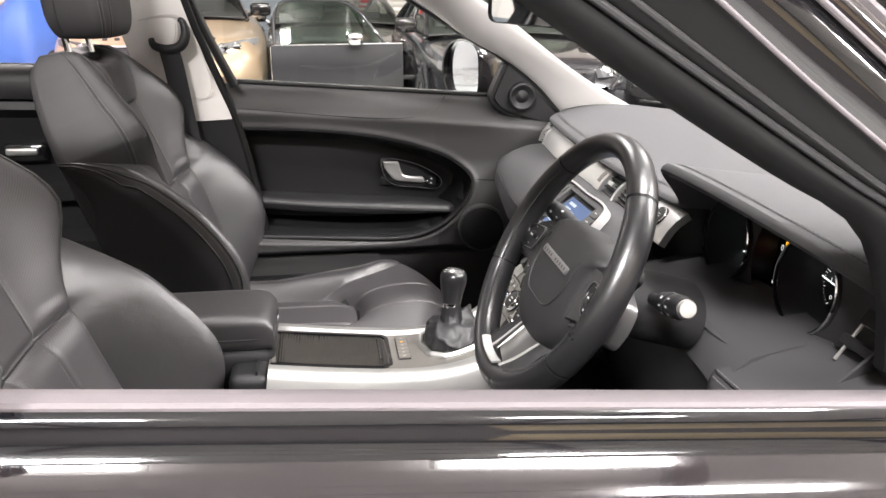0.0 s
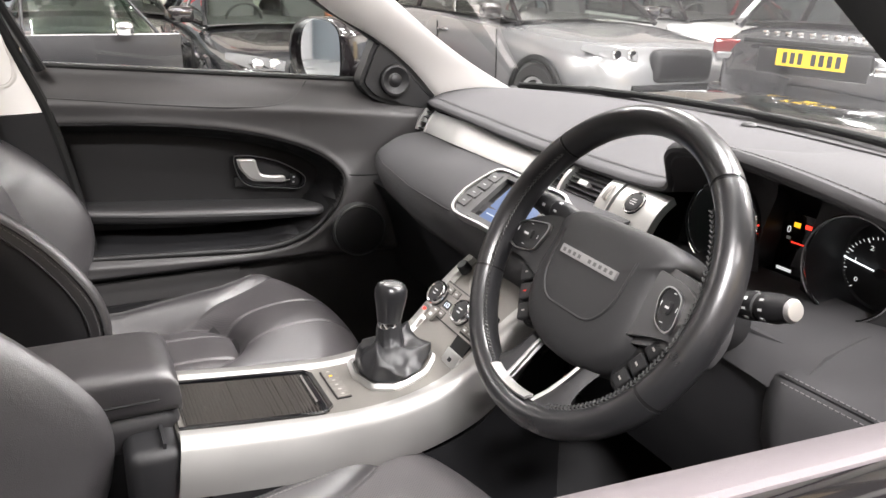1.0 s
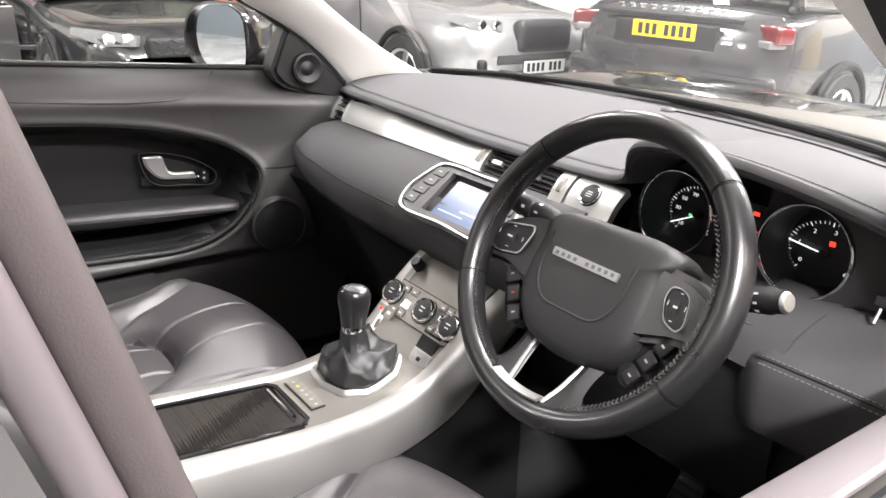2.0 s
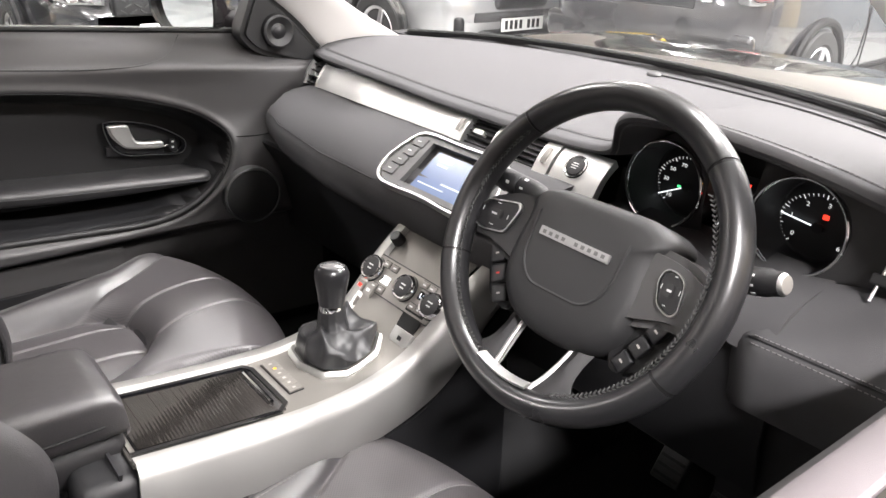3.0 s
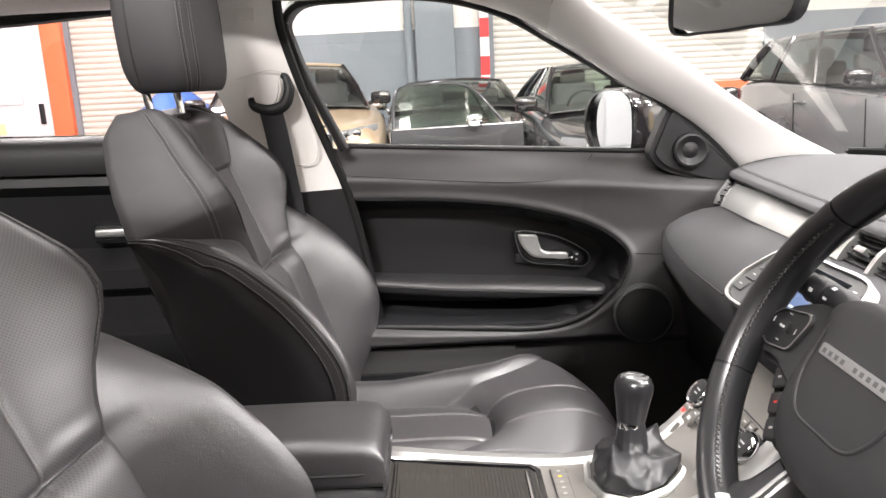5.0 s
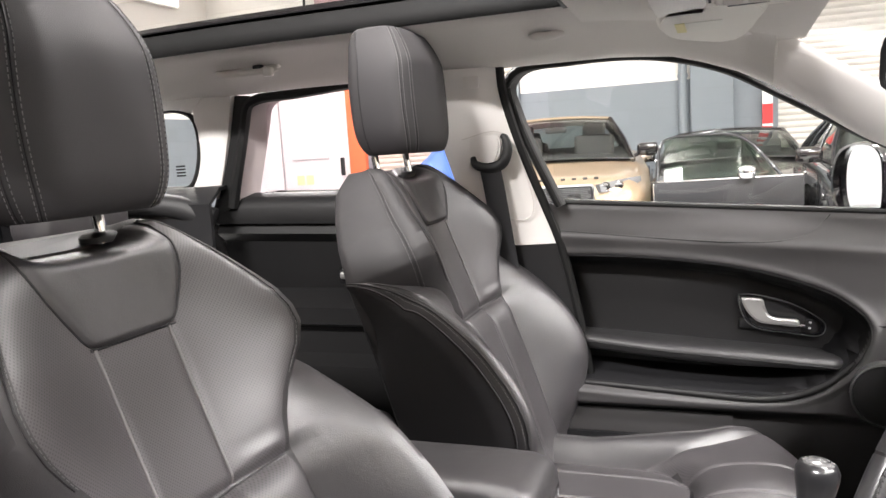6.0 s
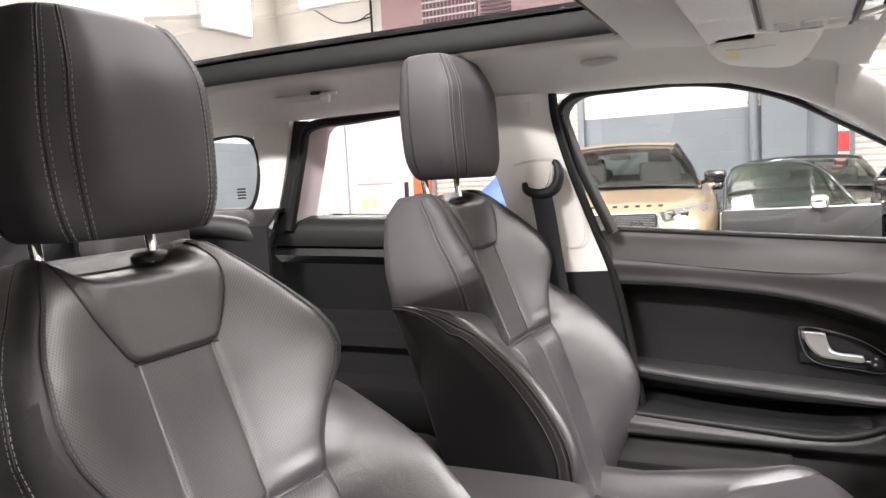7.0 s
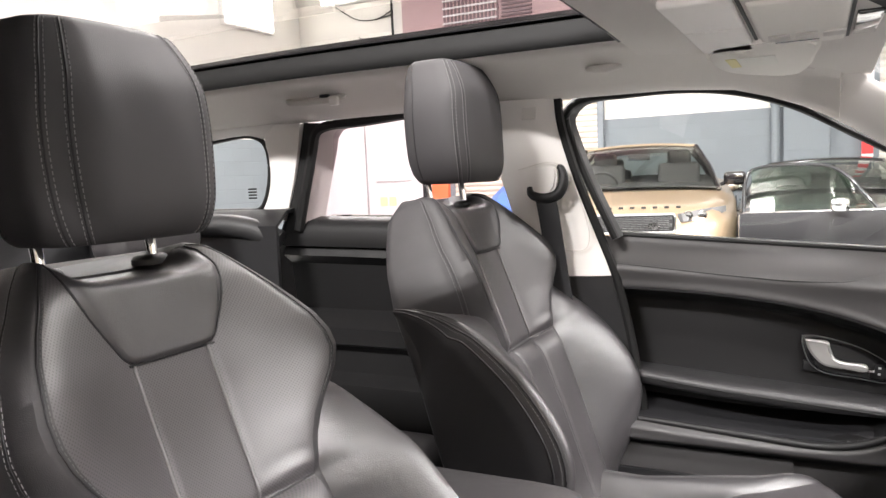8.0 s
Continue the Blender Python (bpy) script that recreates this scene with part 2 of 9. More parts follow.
def finish(bm, name, material, sharp=38.0, smooth=True):
    bmesh.ops.remove_doubles(bm, verts=bm.verts, dist=1e-6)
    bmesh.ops.recalc_face_normals(bm, faces=bm.faces)
    if smooth:
        lim = radians(sharp)
        for e in bm.edges:
            e.smooth = not (len(e.link_faces) == 2 and e.calc_face_angle(0) > lim)
        for f in bm.faces:
            f.smooth = True
    me = bpy.data.meshes.new(name)
    bm.to_mesh(me)
    bm.free()
    me.materials.append(material)
    return me


def part(name, bm, material, parent, label="", sharp=38.0, smooth=True):
    """Links a bmesh, given in the place's own metres, as ONE mesh object under a thing or a part."""
    me = finish(bm, name, material, sharp, smooth)
    ob = new(name, me)
    ob.parent = parent
    root = parent
    while root.parent:
        root = root.parent
    off = BASE.get(root.name, Vector((0, 0, 0)))
    me.transform(Matrix.Translation(-off))
    if label:
        tagged(ob, label)
    return ob


def lone(name, bm, material, label, category, group="", kind="", sharp=38.0):
    ob = new(name, finish(bm, name, material, sharp))
    return tagged(ob, label, category, group, kind)


def join(*bms):
    out = bmesh.new()
    for b in bms:
        me = bpy.data.meshes.new("tmp")
        b.to_mesh(me)
        b.free()
        out.from_mesh(me)
        bpy.data.meshes.remove(me)
    return out


def moved(bm, m):
    bmesh.ops.transform(bm, matrix=m, verts=bm.verts)
    return bm


def sheet(P, closed_u=False, closed_v=False, caps=False):
    """A quad mesh from an array of points P[i][j]."""
    P = np.asarray(P, float)
    n, k = P.shape[:2]
    bm = bmesh.new()
    V = [[bm.verts.new(P[i, j]) for j in range(k)] for i in range(n)]
    for i in range(n if closed_u else n - 1):
        for j in range(k if closed_v else k - 1):
            a, b, c, d = V[i][j], V[(i + 1) % n][j], V[(i + 1) % n][(j + 1) % k], V[i][(j + 1) % k]
            try:
                bm.faces.new((a, b, c, d))
            except ValueError:
                pass
    if caps:
        for row in (V[0], V[-1]):
            try:
                bm.faces.new(row)
            except ValueError:
                pass
    return bm


def normals_of(P):
    du, dv = np.gradient(P, axis=0), np.gradient(P, axis=1)
    n = np.cross(du, dv)
    return n / np.maximum(np.linalg.norm(n, axis=2, keepdims=True), 1e-9)


def slab(P, thick):
    """A sheet with thickness (to its back side)."""
    P = np.asarray(P, float)
    Q = P - thick * normals_of(P)
    n, k = P.shape[:2]
    loop = [P, Q[:, ::-1]]
    return sheet(np.concatenate(loop, axis=1), closed_v=True, caps=True)


def spline(pts, n):
    """n points on a smooth curve through pts."""
    p = np.asarray(pts, float)
    d = np.r_[0, np.cumsum(np.linalg.norm(np.diff(p, axis=0), axis=1) ** 0.5)]
    t = np.linspace(0, d[-1], n)
    m = np.gradient(p, d, axis=0) if len(p) > 2 else np.repeat((p[1] - p[0])[None] / d[-1], 2, 0)
    i = np.clip(np.searchsorted(d, t, side="right") - 1, 0, len(p) - 2)
    h = (d[i + 1] - d[i])[:, None]
    s = ((t - d[i])[:, None]) / h
    return ((2 * s ** 3 - 3 * s ** 2 + 1) * p[i] + (s ** 3 - 2 * s ** 2 + s) * h * m[i]
            + (-2 * s ** 3 + 3 * s ** 2) * p[i + 1] + (s ** 3 - s ** 2) * h * m[i + 1])


def tube(pts, r, sides=10, closed=False, flat=1.0, up=None):
    """A round bar along pts; r may be one number or one for each point."""
    p = np.asarray(pts, float)
    n = len(p)
    r = np.broadcast_to(r, (n,))
    if closed:
        tan = np.roll(p, -1, 0) - np.roll(p, 1, 0)
    else:
        tan = np.gradient(p, axis=0)
    tan /= np.maximum(np.linalg.norm(tan, axis=1, keepdims=True), 1e-9)
    ref = np.array(up if up is not None else ((0, 0, 1) if abs(tan[:, 2]).mean() < 0.8 else (1, 0, 0)), float)
    rows = []
    for i in range(n):
        a = np.cross(tan[i], ref)
        a /= max(np.linalg.norm(a), 1e-9)
        b = np.cross(a, tan[i])
        rows.append([p[i] + r[i] * (math.cos(q) * a + flat * math.sin(q) * b)
                     for q in np.linspace(0, 2 * math.pi, sides, endpoint=False)])
    return sheet(rows, closed_u=closed, closed_v=True, caps=not closed)


def stitches(pts, normal_off=(0, 0, 0), length=0.0040, gap=0.0022, r=0.00068):
    """A row of short threads along pts."""
    p = np.asarray(pts, float) + np.asarray(normal_off)
    d = np.r_[0, np.cumsum(np.linalg.norm(np.diff(p, axis=0), axis=1))]
    verts, faces = [], []
    s = 0.0
    while s + length < d[-1]:
        a = np.array([np.interp(s, d, p[:, c]) for c in range(3)])
        b = np.array([np.interp(s + length, d, p[:, c]) for c in range(3)])
        t = (b - a) / max(np.linalg.norm(b - a), 1e-9)
        x = np.cross(t, (0.3, 0.5, 0.8))
        x /= np.linalg.norm(x)
        y = np.cross(t, x)
        k = len(verts)
        for q in (a, b):
            for c in range(4):
                verts.append(q + r * (math.cos(c * math.pi / 2) * x + math.sin(c * math.pi / 2) * y))
        for c in range(4):
            faces.append((k + c, k + (c + 1) % 4, k + 4 + (c + 1) % 4, k + 4 + c))
        faces += [(k, k + 1, k + 2, k + 3), (k + 7, k + 6, k + 5, k + 4)]
        s += length + gap
    me = bpy.data.meshes.new("tmp")
    me.from_pydata([tuple(v) for v in verts], [], faces)
    bm = bmesh.new()
    bm.from_mesh(me)
    bpy.data.meshes.remove(me)
    return bm


def box(sx, sy, sz, bevel=0.0, segs=3, at=(0, 0, 0)):
    bm = bmesh.new()
    bmesh.ops.create_cube(bm, size=1.0, matrix=Matrix.Diagonal((sx, sy, sz, 1)))
    if bevel:
        bmesh.ops.bevel(bm, geom=bm.edges[:], offset=bevel, segments=segs, profile=0.5, affect="EDGES")
    return moved(bm, Matrix.Translation(at))


def span(x0, x1, y0, y1, z0, z1, bevel=0.0, segs=3):
    return box(x1 - x0, y1 - y0, z1 - z0, bevel, segs, ((x0 + x1) / 2, (y0 + y1) / 2, (z0 + z1) / 2))


def disc(r, h, sides=32, bevel=0.0, r2=None):
    bm = bmesh.new()
    bmesh.ops.create_cone(bm, cap_ends=True, segments=sides, radius1=r, radius2=r if r2 is None else r2, depth=h)
    if bevel:
        es = [e for e in bm.edges if abs(e.verts[0].co.z - e.verts[1].co.z) < 1e-6]
        bmesh.ops.bevel(bm, geom=es, offset=bevel, segments=2, affect="EDGES")
    return bm


def lathe(profile, sides=40):
    """Turn (radius, height) points round z."""
    rows = [[(r * math.cos(a), r * math.sin(a), h) for a in np.linspace(0, 2 * math.pi, sides, endpoint=False)]
            for r, h in profile]
    solid = profile[0][0] == 0 or profile[-1][0] == 0
    return sheet(rows, closed_u=not solid, closed_v=True)


def plate(outline, depth, bevel=0.0, segs=2):
    """A plate in the local xy plane, its face at z = 0, its back at -depth."""
    bm = bmesh.new()
    vs = [bm.verts.new((x, y, 0)) for x, y in outline]
    f = bm.faces.new(vs)
    if f.normal.z < 0 or f.calc_area() and sum((vs[i].co.x * vs[(i + 1) % len(vs)].co.y - vs[(i + 1) % len(vs)].co.x * vs[i].co.y) for i in range(len(vs))) < 0:
        f.normal_flip()
    r = bmesh.ops.extrude_face_region(bm, geom=[f])
    bmesh.ops.translate(bm, vec=(0, 0, -depth), verts=[g for g in r["geom"] if isinstance(g, bmesh.types.BMVert)])
    if bevel:
        top = [e for e in bm.edges if e.verts[0].co.z > -1e-6 and e.verts[1].co.z > -1e-6]
        bmesh.ops.bevel(bm, geom=top, offset=bevel, segments=segs, affect="EDGES")
    return bm


def rounded(w, h, r, n=6, cx=0.0, cy=0.0):
    """Outline of a rounded rectangle."""
    pts = []
    for sx, sy, a0 in ((1, 1, 0), (-1, 1, 90), (-1, -1, 180), (1, -1, 270)):
        for k in range(n + 1):
            a = radians(a0 + 90 * k / n)
            pts.append((cx + sx * (w / 2 - r) + r * math.cos(a), cy + sy * (h / 2 - r) + r * math.sin(a)))
    return pts


def rounded_path(pts, n, r=0.012):
    """A closed outline with its corners cut round."""
    p = np.asarray(pts, float)
    out = []
    for i in range(len(p)):
        a, b, c = p[i - 1], p[i], p[(i + 1) % len(p)]
        la, lc = np.linalg.norm(a - b), np.linalg.norm(c - b)
        a1, c1 = b + (a - b) * min(r / la, 0.45), b + (c - b) * min(r / lc, 0.45)
        for t in np.linspace(0, 1, n):
            out.append((1 - t) ** 2 * a1 + 2 * t * (1 - t) * b + t * t * c1)
    return np.array(out)


def ring_plate(outer, inner, depth, bevel=0.0):
    """A frame between two outlines with the same number of points."""
    rows = [[(x, y, -depth) for x, y in inner], [(x, y, 0) for x, y in inner],
            [(x, y, 0) for x, y in outer], [(x, y, -depth) for x, y in outer]]
    return sheet(rows, closed_u=True, closed_v=True)


def plane_at(origin, right, up):
    """Pose of a panel: local x to the right, y up, z out of the face."""
    r = Vector(right).normalized()
    u = Vector(up)
    u = (u - u.dot(r) * r).normalized()
    n = r.cross(u)
    m = Matrix((r, u, n)).transposed().to_4x4()
    return Matrix.Translation(origin) @ m


def words(text, size, depth=0.0006):
    cu = bpy.data.curves.new("words", "FONT")
    cu.body, cu.size, cu.extrude = text, size, depth
    cu.align_x, cu.align_y = "CENTER", "CENTER"
    cu.resolution_u = 3
    ob = bpy.data.objects.new("words", cu)
    me = bpy.data.meshes.new_from_object(ob)
    bm = bmesh.new()
    bm.from_mesh(me)
    bpy.data.objects.remove(ob)
    bpy.data.curves.remove(cu)
    bpy.data.meshes.remove(me)
    return bm


def smooth_step(a, b, x):
    t = np.clip((np.asarray(x, float) - a) / (b - a), 0, 1)
    return t * t * (3 - 2 * t)


def lerp_keys(keys, t):
    """Smooth value at t from rows (t, value...)."""
    k = np.asarray(keys, float)
    return np.array([np.interp(t, k[:, 0], k[:, c]) for c in range(1, k.shape[1])])

# ---------------------------------------------------------------- showroom shell
FLOOR_MAT = mat("painted_concrete", (0.42, 0.42, 0.41), 0.28, grain=0.06, grain_scale=60, stain=0.12, stain_scale=1.2, bump=0.2, bump_scale=40)
WALL_GREY = block_mat("grey_wall_paint", (0.20, 0.225, 0.245), 0.7)
WALL_WHITE = block_mat("white_wall_paint", (0.76, 0.73, 0.68))
MAUVE = mat("mauve_steel", (0.16, 0.10, 0.115), 0.6, stain=0.08, stain_scale=2)
BRICK = mat("glossy_brick", (0.13, 0.11, 0.105), 0.6, stain=0.2, stain_scale=5)
STEEL = mat("roof_steel", (0.42, 0.42, 0.41), 0.6)
SHUTTER = mat("shutter_steel", (0.62, 0.59, 0.54), 0.5, stain=0.06)
SHUTTER_WARM = mat("warm_shutter", (0.62, 0.55, 0.47), 0.55, stain=0.06)
ORANGE = mat("orange_paint", (0.72, 0.16, 0.06), 0.5)
POST_RED = mat("red_paint", (0.62, 0.03, 0.03), 0.45)
POST_WHITE = mat("white_paint", (0.78, 0.77, 0.74), 0.5)
DOOR_WHITE = mat("white_door_paint", (0.72, 0.70, 0.70), 0.6, stain=0.03)
DIFFUSER = mat("lamp_diffuser", (0.9, 0.9, 0.88), 0.6, emit=(1.0, 0.97, 0.92), emit_strength=7.0)
TIMBER = mat("pale_timber", (0.62, 0.50, 0.30), 0.6, stain=0.15, stain_scale=8)
PLASTIC_BLUE = mat("blue_tarpaulin", (0.05, 0.13, 0.42), 0.55, stain=0.15)

XW0, XW1, YW0, YW1 = -8.6, 11.0, -8.5, 10.6
BAND = 1.95
lone("floor", span(XW0 - 0.3, XW1 + 0.3, YW0 - 0.3, YW1 + 0.3, FLOOR - 0.2, FLOOR), FLOOR_MAT,
     "pale grey painted concrete showroom floor, lightly stained", "floor", kind="structure")


def wall(name, x0, x1, y0, y1, label):
    root = thing(name, label, "wall", ((x0 + x1) / 2, (y0 + y1) / 2, FLOOR), kind="structure")
    part("dado", span(x0, x1, y0, y1, FLOOR, BAND), WALL_GREY, root, "grey painted lower wall")
    part("upper_wall", span(x0, x1, y0, y1, BAND, CEIL), WALL_WHITE, root, "cream painted upper wall")
    return root


wall_n = wall("wall_north", XW0, XW1, YW1, YW1 + 0.25, "long showroom wall, grey below and cream above")
ws_ = thing("wall_south", "long showroom wall of dark brick with timber boarding", "wall", (1, YW0, FLOOR), kind="structure")
part("brickwork", span(XW0, XW1, YW0 - 0.25, YW0, FLOOR, CEIL), BRICK, ws_, "dark brown brickwork")
for k in range(26):
    part("board", span(2.2 + 0.30 * k, 2.485 + 0.30 * k, YW0 + 0.002, YW0 + 0.03, 2.4, 4.4), TIMBER, ws_)
wall("wall_west", XW0 - 0.25, XW0, YW0, YW1, "short showroom wall, grey below and cream above")
wall("wall_east", XW1, XW1 + 0.25, YW0, YW1, "short showroom wall, grey below and cream above")
CEIL_MAT = mat("ceiling_board", (0.66, 0.64, 0.62), 0.8, stain=0.10, stain_scale=0.8, bump=0.3, bump_scale=40)
lone("ceiling", join(span(XW0, XW1, YW0, YW1, CEIL, CEIL + 0.2), *[span(XW0, XW1, YW0 + 0.4 + 0.62 * k - 0.02, YW0 + 0.4 + 0.62 * k + 0.02, CEIL - 0.06, CEIL - 0.002) for k in range(30)]), CEIL_MAT, "pale boarded showroom ceiling", "ceiling", kind="structure")

# roof beams with flanges
for bx in (-6.4, -2.2, 2.6, 7.2):
    b = thing("roof_beam", "mauve painted steel roof beam under the ceiling", "beam", (bx, 1, CEIL - 0.3), group="roof beams", kind="structure")
    part("web", span(bx - 0.012, bx + 0.012, YW0, YW1, CEIL - 0.28, CEIL - 0.02), MAUVE, b)
    part("flange", span(bx - 0.09, bx + 0.09, YW0, YW1, CEIL - 0.295, CEIL - 0.281), MAUVE, b)
    part("flange", span(bx - 0.09, bx + 0.09, YW0, YW1, CEIL - 0.02, CEIL - 0.006), STEEL, b)

lamp0 = thing("ceiling_lamp", "bright rectangular ceiling lamp with white diffuser", "lamp", (0, 0, CEIL - 0.4), group="ceiling lamps")
part("housing", span(-0.8, 0.8, -0.29, 0.29, CEIL - 0.38, CEIL - 0.28, 0.01), POST_WHITE, lamp0)
part("diffuser", span(-0.76, 0.76, -0.26, 0.26, CEIL - 0.395, CEIL - 0.381), DIFFUSER, lamp0, "glowing white diffuser")
for hx in (-0.6, 0.6):
    part("hanger", span(hx - 0.01, hx + 0.01, -0.01, 0.01, CEIL - 0.28, CEIL), STEEL, lamp0)
for i, (lx, ly, watts) in enumerate(LAMP_SPOTS):
    if i == 0:
        lamp0.location = (lx, ly, CEIL - 0.4)
    else:
        copy_thing(lamp0, Matrix.Translation((lx, ly, CEIL - 0.4)))

# pipe and pilaster on the north wall
pipe = thing("drain_pipe", "grey painted drain pipe on the wall", "pipe", (-0.62, YW1 - 0.1, FLOOR))
part("pipe_run", moved(disc(0.06, CEIL - FLOOR, 20), Matrix.Translation((-0.62, YW1 - 0.08, (CEIL + FLOOR) / 2))), WALL_GREY, pipe)
for pz in (0.9, 2.0, 3.4):
    part("bracket", moved(disc(0.072, 0.05, 20), Matrix.Translation((-0.62, YW1 - 0.08, pz))), WALL_GREY, pipe)
lone("pilaster", span(-0.52, 0.05, YW1 - 0.12, YW1, FLOOR, CEIL, 0.01), WALL_GREY, "grey painted wall pier", "pier", kind="structure")


def shutter(name, x0, x1, z1, material, label):
    r = thing(name, label, "shutter", ((x0 + x1) / 2, YW1, FLOOR), kind="structure")
    n = int((z1 - FLOOR) / 0.085)
    prof = []
    for i in range(n):
        z = FLOOR + i * 0.085
        prof += [(0.0, z + 0.004), (0.022, z + 0.018), (0.03, z + 0.045), (0.02, z + 0.072), (0.0, z + 0.081)]
    rows = [[(x, YW1 - 0.02 - d, z) for d, z in prof] for x in (x0, x1)]
    part("curtain", sheet(rows), material, r, "ribbed roller curtain", sharp=25)
    part("guide", span(x0 - 0.09, x0, YW1 - 0.1, YW1, FLOOR, z1), WALL_GREY, r)
    part("guide", span(x1, x1 + 0.09, YW1 - 0.1, YW1, FLOOR, z1), WALL_GREY, r)
    part("roller_box", span(x0 - 0.15, x1 + 0.15, YW1 - 0.45, YW1, z1, z1 + 0.5, 0.02), MAUVE, r, "mauve steel roller housing")
    return r


shutter("shutter_door_1", 0.62, 4.6, 3.3, SHUTTER, "closed pale steel roller shutter door with ribbed curtain")
shutter("shutter_door_2", -5.55, -3.1, 3.0, SHUTTER_WARM, "closed warm grey roller shutter door with ribbed curtain")
# striped guard post beside the shutter
post = thing("guard_post", "red and white banded guard post beside the shutter", "post", (0.48, YW1 - 0.2, FLOOR))
for k in range(12):
    part("band", span(0.42, 0.55, YW1 - 0.16, YW1 - 0.06, FLOOR + k * 0.27, FLOOR + (k + 1) * 0.27), POST_RED if k % 2 else POST_WHITE, post)
fr = thing("door_frame", "orange painted steel frame beside the roller shutter", "frame", (-5.75, YW1 - 0.1, FLOOR))
part("jamb", span(-5.92, -5.62, YW1 - 0.2, YW1 - 0.01, FLOOR, 3.1, 0.01), ORANGE, fr)
# mauve clad wall above the shutter with its louvred grilles
mc = thing("mauve_cladding", "mauve painted cladding above the shutter with louvred grilles", "cladding", (-4.4, YW1, 3.4), kind="structure")
part("sheet", span(-6.42, -2.4, YW1 - 0.05, YW1 - 0.002, 3.52, CEIL - 0.01), mat("mauve_board", (0.42, 0.28, 0.29), 0.6, stain=0.08, stain_scale=2), mc)
for k in range(9):
    part("grille_bar", span(-5.64, -4.68, YW1 - 0.09, YW1 - 0.06, 3.56 + 0.12 * k, 3.585 + 0.12 * k), DOOR_WHITE, mc)
for k in range(15):
    part("grille_slat", span(-5.63 + 0.067 * k, -5.60 + 0.067 * k, YW1 - 0.075, YW1 - 0.052, 3.55, 4.60), MAUVE, mc)
for k in range(18):
    part("louvre", span(-4.60, -4.10, YW1 - 0.09, YW1 - 0.052, 3.56 + 0.058 * k, 3.59 + 0.058 * k), MAUVE, mc)
cd_ = thing("wall_conduit", "black cable conduit with loose cables on the white wall", "conduit", (-6.6, YW1, 3.4))
part("pipe_run", tube([(-6.62, YW1 - 0.04, 2.2), (-6.62, YW1 - 0.04, CEIL)], 0.022, 8), RUBBER, cd_)
part("cable", tube(spline(np.array([(-6.62, YW1 - 0.05, 4.05), (-6.9, YW1 - 0.05, 3.95), (-7.3, YW1 - 0.05, 3.98), (-7.75, YW1 - 0.05, 4.25)]), 24), 0.010, 6), RUBBER, cd_)
part("cable", tube(spline(np.array([(-6.64, YW1 - 0.05, 3.55), (-6.9, YW1 - 0.05, 3.62), (-7.1, YW1 - 0.05, 3.60), (-7.3, YW1 - 0.05, 3.68)]), 24), 0.012, 6), RUBBER, cd_)
part("cable", tube([(-6.62, YW1 - 0.05, 3.98), (-6.95, YW1 - 0.05, 3.94)], 0.012, 6), RUBBER, cd_)
for nm, a in (("x", (-8.05, -6.68, YW1 - 0.10, YW1 - 0.01, 4.28, 4.75)), ("y", (XW0 + 0.01, XW0 + 0.10, 8.5, 9.75, 3.75, 4.75))):
    wl_ = thing("wall_lamp", "bright square wall lamp with white diffuser", "lamp", ((a[0] + a[1]) / 2, (a[2] + a[3]) / 2, a[4]), group="wall lamps")
    part("housing", span(*a, 0.01), POST_WHITE, wl_)
    d_ = (a[0] + 0.04, a[1] - 0.04, a[2] - 0.012, a[2] - 0.002, a[4] + 0.04, a[5] - 0.04) if nm == "x" else (a[1] + 0.002, a[1] + 0.012, a[2] + 0.04, a[3] - 0.04, a[4] + 0.04, a[5] - 0.04)
    part("diffuser", span(*d_), DIFFUSER, wl_, "glowing white diffuser")
# white double doors left of it
wd = thing("white_door", "white painted steel double door with a raised panel", "door", (-7.0, YW1 - 0.05, FLOOR))
part("leaf", span(-7.25, -5.95, YW1 - 0.09, YW1 - 0.01, FLOOR, 3.2, 0.01), DOOR_WHITE, wd)
part("leaf", span(-8.5, -7.29, YW1 - 0.09, YW1 - 0.01, FLOOR, 3.2, 0.01), DOOR_WHITE, wd)
part("panel", span(-7.05, -6.35, YW1 - 0.13, YW1 - 0.091, 1.15, 3.0, 0.01), DOOR_WHITE, wd)
part("sign", span(-7.0, -6.86, YW1 - 0.10, YW1 - 0.092, 0.72, 0.88), LABEL_YELLOW, wd, "small pale yellow notice")
part("sign", span(-6.82, -6.68, YW1 - 0.10, YW1 - 0.092, 0.72, 0.88), LABEL_YELLOW, wd, "small pale yellow notice")
part("handle", span(-6.12, -6.06, YW1 - 0.15, YW1 - 0.092, 0.85, 1.15, 0.01), PLASTIC, wd, "dark pull handle")

# ---------------------------------------------------------------- the car that the camera looks into: shell
MID = 0.02


def both(P):
    """The mirror image of points across the car's middle."""
    Q = np.array(P, float)
    Q[..., 1] = 2 * MID - Q[..., 1]
    return Q


def strip(A, B, n, thick, bulge, out):
    """A trim moulding between two edges, bulged towards out, with thickness."""
    a, b = spline(A, n), spline(B, n)
    rows = []
    for s in np.linspace(0, 1, 9):
        rows.append(a * (1 - s) + b * s + np.asarray(out) * bulge * math.sin(math.pi * s) ** 0.7)
    P = np.array(rows)
    Q = P - np.asarray(out) * thick
    return sheet(np.concatenate([P, Q[::-1]], axis=0).transpose(1, 0, 2), closed_v=True, caps=True)


